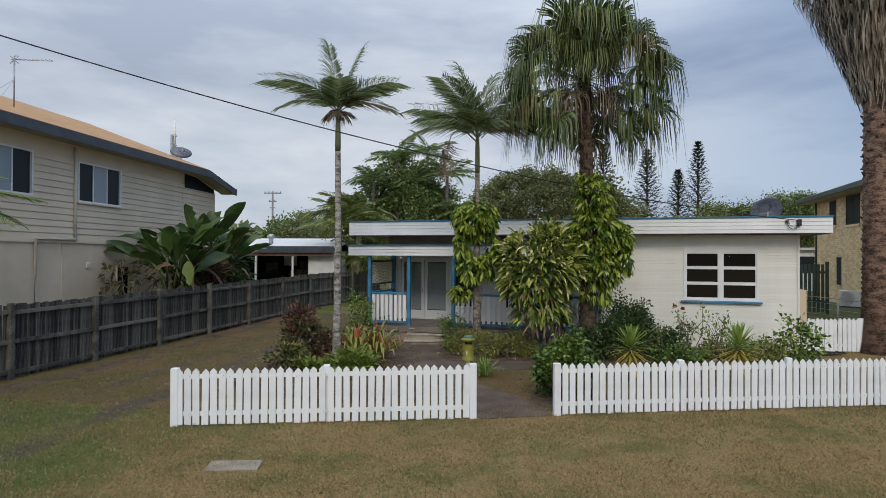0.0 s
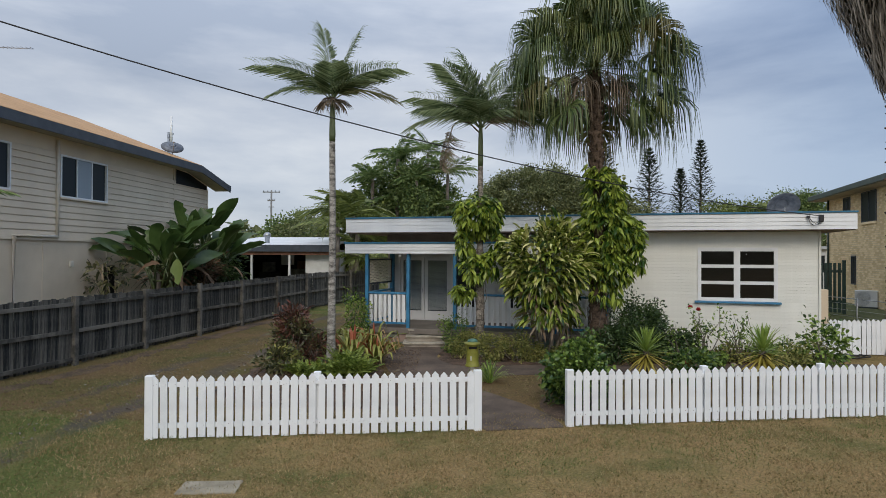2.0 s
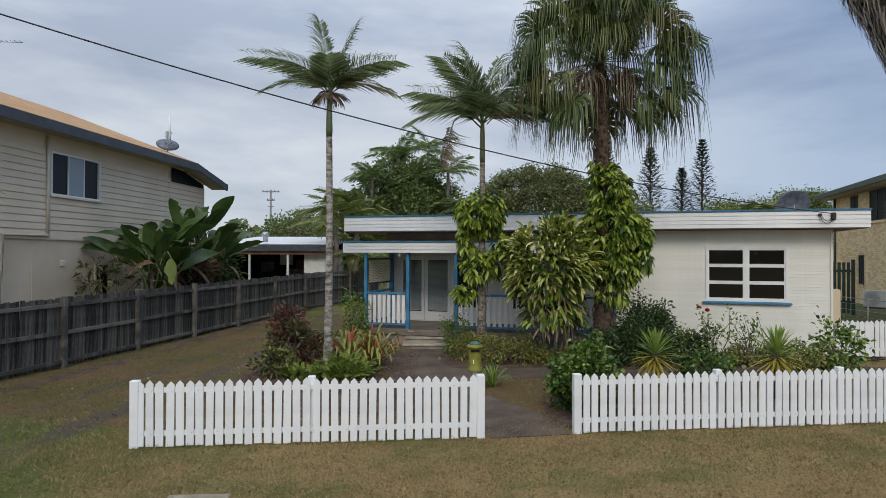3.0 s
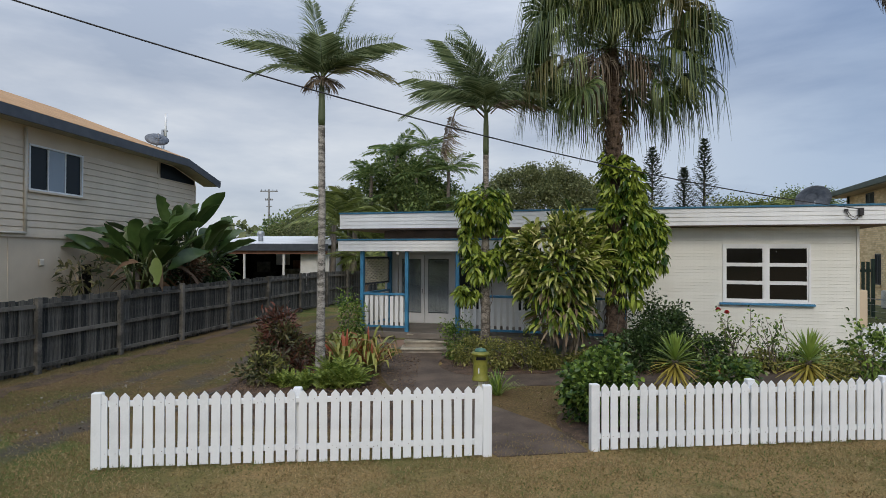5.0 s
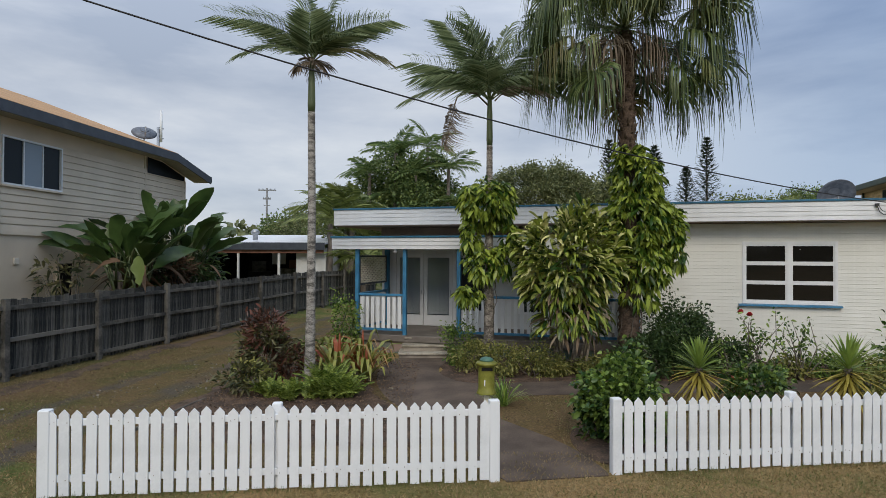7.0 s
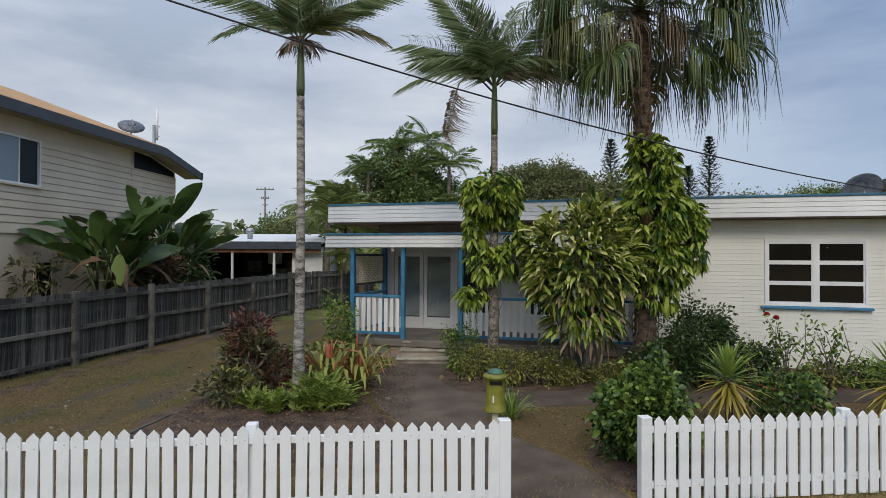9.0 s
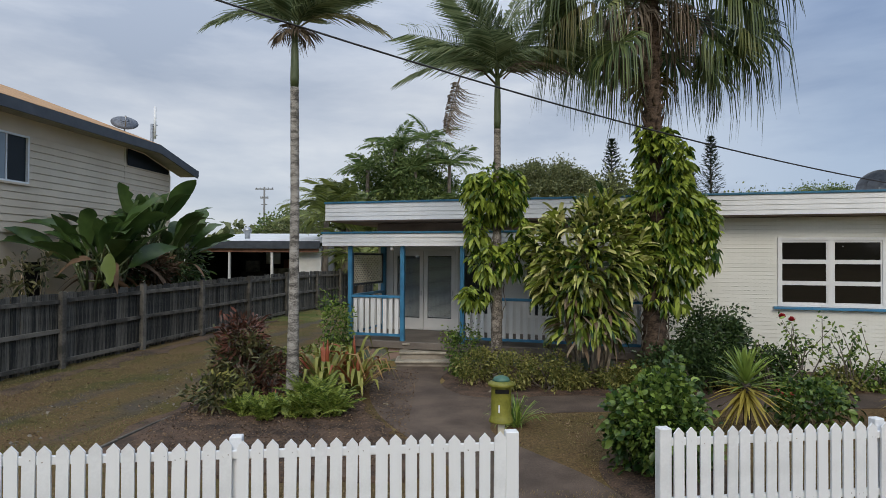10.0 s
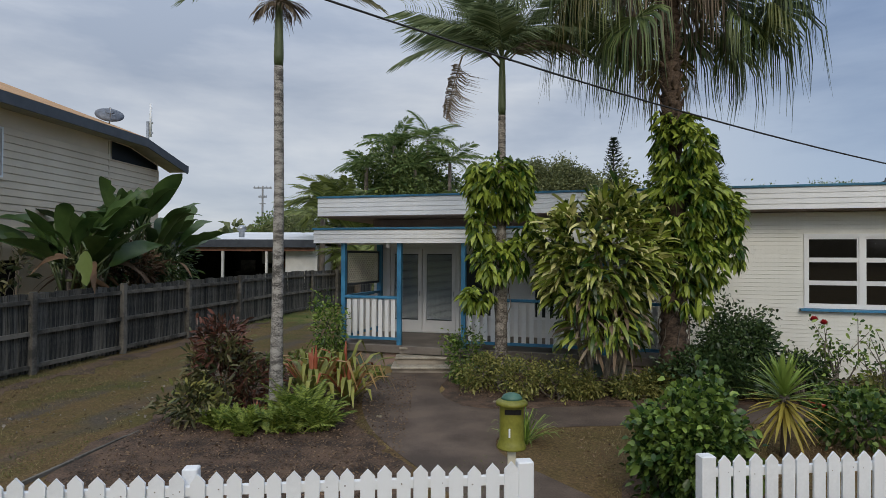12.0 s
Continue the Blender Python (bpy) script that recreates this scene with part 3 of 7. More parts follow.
picket_fence((-4.37, 9.87), (0.57, 10.43), [0.05, 2.46, 4.92], 0.127, 0.1335, 0.93, "white painted picket fence with pointed pickets along the verge")
picket_fence((1.95, 10.66), (8.9, 11.56), [0.05, 2.38, 4.5, 6.6], 0.187, 0.137, 0.90, "white painted picket fence beside the gate gap, paint worn")
picket_fence((10.15, 17.25), (11.75, 17.05), [0.05, 1.55], 0.165, 0.118, 0.95, "short white picket fence between house and palm")

# ---- grey paling fence ----


def paling_fence():
    slope, pitch = 0.225, 2.516
    d = Vector((slope, 1.0, 0)).normalized()
    p0 = Vector((-8.94, 15.716, 0)) - d * 8.0
    n_len = 31.0
    root = thing("paling_fence", pose(p0.x, p0.y, 0, 0, 0, math.degrees(math.atan2(d.y, d.x))), "weathered dark grey timber paling fence with posts and rails", "fence")
    rng = random.Random(3)
    h = 1.655

    def ground(s):
        q = p0 + d * s
        return height(q.x, q.y)

    meshes = []
    for w, notch in ((0.062, 0.0), (0.066, 0.012), (0.064, -0.015), (0.067, 0.006)):
        bm = bmesh.new()
        pr = [(-w, 0.05), (w, 0.05), (w, h - max(notch, 0)), (-w, h + min(notch, 0))]
        fa = [bm.verts.new((x, -0.009, z)) for x, z in pr]
        fb = [bm.verts.new((x, 0.009, z)) for x, z in pr]
        bm.faces.new(fa)
        bm.faces.new(fb[::-1])
        for i in range(4):
            bm.faces.new((fa[i], fb[i], fb[(i + 1) % 4], fa[(i + 1) % 4]))
        bmesh.ops.recalc_face_normals(bm, faces=bm.faces)
        me = bpy.data.meshes.new("paling")
        bm.to_mesh(me)
        bm.free()
        me.materials.append(M["paling"])
        meshes.append(me)
    count = int(n_len / 0.118)
    for i in range(count):
        x = (i + 0.5) * n_len / count
        ob = new("paling", meshes[rng.randrange(4)])
        ob.parent = root
        ob.matrix_local = pose(x, 0.045 + 0.008 * (i % 2), ground(x) + rng.uniform(-0.03, 0.012), rng.uniform(-0.5, 0.5), rng.uniform(-0.6, 0.6), rng.uniform(-1, 1))
    # the posts stand at uneven steps
    shift = {-1: 0.1, 0: -0.03, 1: -0.1, 2: -0.12, 3: -0.12, 5: 0.2, 6: 0.45, 7: 0.5, 8: 0.5}
    xs = [8.0 + pitch * k + shift.get(k, 0.0) for k in range(-3, 9)]
    for x in xs:
        g = ground(x)
        part("post", box(x - 0.06, x + 0.06, -0.085, 0.03, g - 0.1, g + h + rng.uniform(0.01, 0.05), bevel=0.008), "rail", root)
    for a, b in zip(xs, xs[1:]):
        for z in (0.12, 0.80, h - 0.22):
            ga, gb = ground(a) + z + rng.uniform(-0.015, 0.015), ground(b) + z + rng.uniform(-0.015, 0.015)
            bm = box(a + 0.06, b - 0.06, -0.03, 0.034, 0.0, 0.085)
            for v in bm.verts:
                v.co.z += ga + (gb - ga) * (v.co.x - a) / (b - a)
            part("rail", bm, "rail", root)


# ---- the white house ----
HOUSE = pose(-3.14, 20.4, 0, 0, 0, -16.5)


def boards(parent, x0, x1, y, z0, z1, pitch, material, holes=(), name="weatherboard", proud=0.022, gap=0.007):
    """Lapped boards on a wall facing -y; holes: (x0, x1, z0, z1) left free."""
    n = int(round((z1 - z0) / pitch))
    cache = {}
    for i in range(n):
        a, b = z0 + (z1 - z0) * i / n, z0 + (z1 - z0) * (i + 1) / n
        spans = [(x0, x1)]
        for hx0, hx1, hz0, hz1 in holes:
            if hz0 < (a + b) / 2 < hz1:
                spans = [s for q in spans for s in ((q[0], min(q[1], hx0)), (max(q[0], hx1), q[1])) if s[1] - s[0] > 0.01]
        for s0, s1 in spans:
            key = (round(s1 - s0, 3))
            if key not in cache:
                bm = prism([(0.0, 0.0), (-proud, 0.0), (-proud * 0.55, (b - a) - gap * 1.6), (-proud * 0.2, (b - a) - gap), (0.0, (b - a) - gap)], 0, s1 - s0)
                me = bpy.data.meshes.new(name)
                bm.to_mesh(me)
                bm.free()
                me.materials.append(M[material])
                cache[key] = me
            ob = new(name, cache[key])
            ob.parent = parent
            ob.matrix_local = pose(s0, y, a)


def awning_window(parent, x0, x1, y, z0, z1):
    w = new("window")
    w.parent = parent
    tagged(w, "white framed window with six horizontal panes and blue sill")
    xm = (x0 + x1) / 2
    bm = bmesh.new()
    box(x0, x0 + 0.06, y - 0.03, y + 0.10, z0, z1, bm)
    box(x1 - 0.06, x1, y - 0.03, y + 0.10, z0, z1, bm)
    box(x0 + 0.06, x1 - 0.06, y - 0.03, y + 0.10, z1 - 0.06, z1, bm)
    box(x0 + 0.06, x1 - 0.06, y - 0.03, y + 0.10, z0, z0 + 0.05, bm)
    box(xm - 0.05, xm + 0.05, y - 0.025, y + 0.10, z0 + 0.05, z1 - 0.06, bm)
    part("frame", bm, "white", w)
    part("sill", prism([(y + 0.02, z0 - 0.055), (y - 0.11, z0 - 0.055), (y - 0.11, z0 - 0.018), (y + 0.02, z0 + 0.0)], x0 - 0.08, x1 + 0.08), "blue", w, "blue painted sill")
    hh = (z1 - z0 - 0.11) / 3
    for a, b in ((x0 + 0.06, xm - 0.05), (xm + 0.05, x1 - 0.06)):
        for k in range(3):
            c = z0 + 0.05 + k * hh
            bm = bmesh.new()
            t = 0.045
            box(a, a + 0.03, y - 0.01, y + 0.03, c, c + hh, bm)
            box(b - 0.03, b, y - 0.01, y + 0.03, c, c + hh, bm)
            box(a + 0.03, b - 0.03, y - 0.012, y + 0.03, c, c + t, bm)
            box(a + 0.03, b - 0.03, y - 0.012, y + 0.03, c + hh - t, c + hh, bm)
            part("sash", bm, "white", w)
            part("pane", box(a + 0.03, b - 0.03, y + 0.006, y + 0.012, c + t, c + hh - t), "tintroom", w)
    part("latch", box(xm + 0.22, xm + 0.24, y - 0.02, y - 0.012, z1 - 0.2, z1 - 0.18), "galv", w)


# opaque panes: the dimness of the room is put into their base colour
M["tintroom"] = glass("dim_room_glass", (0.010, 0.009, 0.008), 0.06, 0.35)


def build_house():
    h = thing("white_house", HOUSE, "low white weatherboard house with flat roof and blue trim", "house")
    FZ0, FZ1 = 3.43, 3.87
    # walls
    bm = box(8.2, 10.5, 0.56, 0.72, 0.05, 3.40)
    box(12.5, 13.5, 0.56, 0.72, 0.05, 3.40, bm)
    box(10.5, 12.5, 0.56, 0.72, 0.05, 1.49, bm)
    box(10.5, 12.5, 0.56, 0.72, 2.965, 3.40, bm)
    part("front_wall", bm, "board", h)
    part("side_wall", box(13.34, 13.5, 0.72, 8.5, 0.05, 3.40), "board", h)
    part("return_wall", box(8.2, 8.35, 0.72, 1.25, 0.05, 3.40), "board", h)
    part("entry_wall", box(0.95, 8.35, 1.25, 1.4, 0.05, 3.40), "greywall", h)
    part("end_wall", box(0.95, 1.1, 1.4, 8.5, 0.05, 3.40), "board", h)
    part("rear_wall", box(0.95, 13.5, 8.5, 8.65, 0.05, 3.40), "board", h)
    part("upper_panel", box(0.93, 8.2, 1.225, 1.247, 3.12, 3.40), "soffit", h, "brown panel between porch roof and eave")
    boards(h, 8.2, 13.5, 0.56, 0.32, 3.40, 0.083, "board", [(10.5, 12.5, 1.47, 2.97)], proud=0.010, gap=0.003)
    part("corner_stop", box(13.47, 13.53, 0.52, 0.6, 0.3, 3.40), "board", h)
    part("corner_stop", box(8.16, 8.24, 0.52, 0.58, 0.3, 3.40), "board", h)
    part("base_board", box(8.2, 13.5, 0.575, 0.60, 0.05, 0.32), "greywall", h)
    awning_window(h, 10.5, 12.5, 0.56, 1.49, 2.965)
    # main roof
    part("roof", box(0.03, 14.17, 0.03, 9.4, 3.70, 3.80), "roofmetal", h, "flat metal roof")
    part("soffit", box(0.03, 14.17, 0.03, 9.4, 3.41, 3.45), "soffit", h)
    part("fascia_backing", box(0.02, 14.18, 0.014, 0.03, FZ0, FZ1), "white", h)
    boards(h, 0.0, 14.2, 0.014, FZ0, FZ1 - 0.02, 0.106, "white", name="fascia_board", proud=0.018, gap=0.008)
    part("side_fascia", box(0.0, 0.03, 0.014, 9.4, FZ0, FZ1), "white", h)
    part("side_fascia", box(14.17, 14.2, 0.014, 9.4, FZ0, FZ1), "white", h)
    part("roof_cap", box(-0.02, 14.22, -0.025, 0.06, FZ1 - 0.015, FZ1 + 0.03, bevel=0.005), "trimblue", h, "dark blue capping")
    part("roof_cap", box(-0.02, 0.06, 0.06, 9.4, FZ1 - 0.015, FZ1 + 0.03), "trimblue", h)
    part("roof_cap", box(14.14, 14.22, 0.06, 9.4, FZ1 - 0.015, FZ1 + 0.03), "trimblue", h)
    # porch roof
    PZ0, PZ1 = 2.76, 3.05
    part("porch_roof", box(0.5, 8.18, -1.03, 1.22, 2.93, 3.00), "roofmetal", h, "flat porch roof")
    part("porch_ceiling", box(0.52, 8.18, -1.0, 1.22, 2.77, 2.80), "white", h)
    boards(h, 0.47, 8.2, -1.035, PZ0, PZ1, 0.097, "white", name="fascia_board", proud=0.018, gap=0.008)
    part("porch_backing", box(0.48, 8.19, -1.034, -1.0, PZ0, PZ1), "white", h)
    part("side_fascia", box(0.47, 0.50, -1.03, 1.2, PZ0, PZ1), "white", h)
    part("roof_cap", box(0.44, 8.2, -1.075, -0.98, PZ1, PZ1 + 0.045, bevel=0.005), "trimblue", h)
    # verandah
    part("verandah_slab", box(0.95, 8.2, -1.02, 1.25, 0.42, 0.58, bevel=0.01), "verandah", h, "dark painted concrete verandah floor")
    part("verandah_base", box(1.0, 8.2, -0.95, 1.2, -0.05, 0.42), "muralwall", h, "concrete verandah base with faded green and red paint")
    posts = (1.14, 2.45, 3.87, 6.7, 8.08)
    for p in posts:
        bm = box(p - 0.048, p + 0.048, -0.95, -0.85, 0.58, 2.77, bevel=0.006)
        part("verandah_post", bm, "blue", h, "blue painted timber post")
    baluster = None
    for a, b in ((1.14, 2.45), (3.87, 6.7), (6.7, 8.08)):
        part("handrail", box(a + 0.048, b - 0.048, -0.94, -0.86, 1.56, 1.62, bevel=0.01), "blue", h)
        part("bottom_rail", box(a + 0.048, b - 0.048, -0.93, -0.87, 0.68, 0.74), "blue", h)
        n = int(round((b - a) / 0.164))
        for i in range(n):
            if baluster is None:
                baluster = part("baluster", box(-0.045, 0.045, -0.012, 0.012, 0, 0.82), "white", h)
                ob = baluster
            else:
                ob = new("baluster", baluster.data)
                ob.parent = h
            ob.matrix_local = pose(a + 0.065 + (b - a - 0.13) * (i + 0.5) / n, -0.91, 0.72)
    # end rail and lattice screen on the porch end
    part("handrail", box(1.10, 1.18, -0.835, 1.1, 1.56, 1.62), "blue", h)
    part("verandah_post", box(1.08, 1.2, 1.1, 1.22, 0.58, 2.77), "blue", h)
    for i in range(12):
        ob = new("baluster", baluster.data)
        ob.parent = h
        ob.matrix_local = pose(1.14, -0.72 + i * 0.155, 0.72, 0, 0, 90)
    part("bottom_rail", box(1.11, 1.17, -0.835, 1.1, 0.68, 0.74), "blue", h)
    la = new("lattice_screen")
    la.parent = h
    tagged(la, "cream timber lattice in a dark frame")
    y0, y1, z0, z1 = -0.80, 1.08, 1.82, 2.60
    bm = bmesh.new()
    for a, b, c, d in ((y0, y1, z1 - 0.05, z1), (y0, y1, z0, z0 + 0.05), (y0, y0 + 0.05, z0 + 0.05, z1 - 0.05), (y1 - 0.05, y1, z0 + 0.05, z1 - 0.05)):
        box(1.12, 1.16, a, b, c, d, bm)
    part("frame", bm, "slate", la)
    for k in range(-9, 24):
        for sgn in (1, -1):
            # slats at 45 degrees, clipped to the frame
            c = y0 + k * 0.1
            s = [(max(y0 + 0.04, c), None), (min(y1 - 0.04, c + (z1 - z0)), None)]
            ya, yb = s[0][0], s[1][0]
            if yb - ya < 0.06:
                continue
            za, zb = (z0 + (ya - c), z0 + (yb - c)) if sgn > 0 else (z1 - (ya - c), z1 - (yb - c))
            x = 1.135 if sgn > 0 else 1.145
            bm = bmesh.new()
            o = 0.020
            vs = [bm.verts.new((x + dx, yy, zz + dz)) for dx in (-0.004, 0.004) for yy, zz, dz in ((ya, za, -o), (yb, zb, -o), (yb, zb, o), (ya, za, o))]
            bm.faces.new(vs[:4])
            bm.faces.new(vs[4:][::-1])
            for i in range(4):
                bm.faces.new((vs[i], vs[4 + i], vs[4 + (i + 1) % 4], vs[(i + 1) % 4]))
            bmesh.ops.recalc_face_normals(bm, faces=bm.faces)
            part("lattice_slat", bm, "latticec", la)
    # french doors with venetian blinds
    for x0, x1 in ((1.42, 2.25), (2.27, 3.12)):
        door = new("french_door")
        door.parent = h
        tagged(door, "pale grey glazed door with venetian blind behind")
        bm = bmesh.new()
        for a, b, c, d in ((x0, x0 + 0.1, 0.6, 2.66), (x1 - 0.1, x1, 0.6, 2.66), (x0 + 0.1, x1 - 0.1, 2.54, 2.66), (x0 + 0.1, x1 - 0.1, 0.6, 0.86)):
            box(a, b, 1.20, 1.245, c, d, bm)
        part("leaf", bm, "doorgrey", door)
        part("panel", box(x0 + 0.1, x1 - 0.1, 1.215, 1.235, 0.86, 0.90), "doorgrey", door)
        part("pane", box(x0 + 0.1, x1 - 0.1, 1.206, 1.210, 0.90, 2.54), "glass", door).visible_shadow = False
        # dark sheet behind the slats; the unlit room is only its colour
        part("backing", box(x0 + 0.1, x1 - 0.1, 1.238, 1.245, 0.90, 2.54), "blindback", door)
        slat = None
        for i in range(56):
            z = 0.93 + i * 0.0285
            if slat is None:
                slat = part("blind_slat", prism([(1.216, 0.0), (1.230, 0.021), (1.232, 0.022), (1.218, 0.001)], x0 + 0.11, x1 - 0.11), "blind", door)
                ob = slat
            else:
                ob = new("blind_slat", slat.data)
                ob.parent = door
            ob.matrix_local = pose(0, 0, z)
        part("handle", tube([(x1 - 0.05, 1.17, 1.62), (x1 - 0.05, 1.17, 1.5)], 0.012, 6), "galv", door)
    part("door_frame", box(3.13, 3.22, 1.19, 1.25, 0.58, 2.72), "doorgrey", h)
    part("door_frame", box(1.32, 1.41, 1.19, 1.25, 0.58, 2.72), "doorgrey", h)
    part("door_frame", box(1.32, 3.22, 1.19, 1.25, 2.72, 2.77), "doorgrey", h)
    # louvred sidelight windows along the verandah
    for x0, x1 in ((3.3, 4.1), (5.0, 6.6)):
        w = new("side_window")
        w.parent = h
        bm = bmesh.new()
        for a, b, c, d in ((x0, x0 + 0.06, 1.0, 2.6), (x1 - 0.06, x1, 1.0, 2.6), (x0 + 0.06, x1 - 0.06, 2.54, 2.6), (x0 + 0.06, x1 - 0.06, 1.0, 1.06)):
            box(a, b, 1.19, 1.245, c, d, bm)
        part("frame", bm, "doorgrey", w)
        part("pane", box(x0 + 0.06, x1 - 0.06, 1.225, 1.24, 1.06, 2.54), "tint", w)
    # service bracket, meter box and lamp
    part("cable_bracket", box(13.05, 13.12, -0.06, 0.0, 3.72, 3.78), "cable", h)
    part("fuse_box", box(13.33, 13.43, -0.09, -0.001, 3.62, 3.80, bevel=0.01), "cable", h, "black fuse box with cable loops")
    bm = tube([(13.08, -0.05, 3.74), (13.12, -0.06, 3.60), (13.2, -0.06, 3.53), (13.3, -0.06, 3.55), (13.36, -0.06, 3.63)], 0.009, 6)
    tube([(13.1, -0.05, 3.74), (13.17, -0.06, 3.62), (13.25, -0.06, 3.58), (13.34, -0.06, 3.66)], 0.008, 6, bm)
    part("cable_loop", bm, "cable", h)
    part("meter_box", box(13.53, 13.72, 0.6, 1.0, 0.95, 1.85, bevel=0.01), "fibro", h, "beige meter box on the side wall")
    part("porch_lamp", tube([(2.2, -0.95, 2.77), (2.2, -0.95, 2.66)], 0.05, 10), "blind", h)


M["muralwall"] = mat("faded_painted_base", (0.10, 0.15, 0.115), (0.30, 0.215, 0.18), rough=0.85, scale=2.6, bump=0.3, bscale=50, detail=8, lo=0.42, hi=0.58)
M["latticec"] = mat("lattice_cream", (0.66, 0.62, 0.50), (0.76, 0.72, 0.60), rough=0.7, scale=4)
# room shade put into a flat dark colour
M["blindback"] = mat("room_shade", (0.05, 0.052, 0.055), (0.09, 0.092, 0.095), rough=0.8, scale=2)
build_house()


def build_steps():
    s = thing("entry_steps", pose(0, 0, 0), "worn concrete entry steps up to the verandah", "steps")
    for name, x0, x1, y0, y1, z in (("lower_step", -1.16, 0.06, 18.05, 19.2, 0.25), ("middle_step", -1.10, 0.02, 18.36, 19.25, 0.40), ("landing", -1.04, 0.0, 18.66, 19.3, 0.555)):
        part(name, box(x0 + 0.03, x1 - 0.03, y0 + 0.04, y1, 0.0, z - 0.05), "concrete", s)
        part("tread", box(x0, x1, y0, y1, z - 0.05, z, bevel=0.012), "tread", s, "pale worn concrete tread")


M["tread"] = mat("worn_tread_concrete", (0.27, 0.245, 0.195), (0.46, 0.415, 0.34), rough=0.85, scale=3.5, bump=0.35, bscale=50, detail=8, fine=0.7)
build_steps()


def build_letterbox():
    b = thing("letterbox", pose(0.45, 10.70, 0), "olive green pillar letterbox with teal lid on a cream post", "letterbox")
    part("post", box(-0.03, 0.03, -0.03, 0.03, -0.1, 0.96), "picketcream", b)
    part("body", lathe([(0.118, 0.945), (0.12, 0.955), (0.105, 0.99), (0.098, 1.02), (0.098, 1.28), (0.1, 1.29)], 24), "olive", b)
    lid = part("lid", lathe([(0.098, 1.285), (0.128, 1.29), (0.13, 1.31), (0.115, 1.325), (0.085, 1.338)], 24), "olive", b, "olive flared lid")
    part("cap", lathe([(0.088, 1.336), (0.078, 1.352), (0.07, 1.366), (0.04, 1.38), (0.0, 1.384)], 24), "teal", lid, "faded teal domed cap")
    part("slot", box(-0.065, 0.065, -0.104, -0.085, 1.232, 1.268), "dark", b, "black letter slot")
    part("number_bar", box(-0.035, -0.022, -0.104, -0.092, 1.05, 1.12), "white", b, "small white bar")


M["picketcream"] = mat("cream_post_paint", (0.62, 0.57, 0.42), (0.72, 0.68, 0.55), rough=0.6, scale=6)
build_letterbox()

# ---- neighbour on the west: two storeys, cream cladding ----
LEFT = Matrix.Translation((-11.2, 18.6, 0)) @ pose(0, 0, 0, 0, 0, 90 - 5.14)
# local x runs along the wall to the north, local -y faces the garden


def sliding_window(parent, x0, x1, z0, z1):
    w = new("window")
    w.parent = parent
    tagged(w, "aluminium sliding window with dark glass")
    bm = bmesh.new()
    for a, b, c, d in ((x0, x0 + 0.05, z0, z1), (x1 - 0.05, x1, z0, z1), (x0 + 0.05, x1 - 0.05, z1 - 0.05, z1), (x0 + 0.05, x1 - 0.05, z0, z0 + 0.05)):
        box(a, b, -0.05, 0.05, c, d, bm)
    part("frame", bm, "white", w)
    k = (x1 - x0) / 3
    for i in range(3):
        a, b = x0 + 0.05 + i * (k - 0.033), x0 + 0.05 + (i + 1) * (k - 0.033)
        part("pane", box(a + 0.02, b - 0.02, -0.012 if i == 1 else 0.004, -0.004 if i == 1 else 0.012, z0 + 0.05, z1 - 0.05), "curtainglass" if i == 1 else "tint", w)
        if i:
            part("stile", box(a - 0.02, a + 0.02, -0.03, 0.02, z0 + 0.05, z1 - 0.05), "white", w)
    part("sill", box(x0 - 0.04, x1 + 0.04, -0.09, 0.0, z0 - 0.05, z0), "cream", w)


M["curtainglass"] = glass("pale_glass", (0.24, 0.29, 0.33), 0.08)


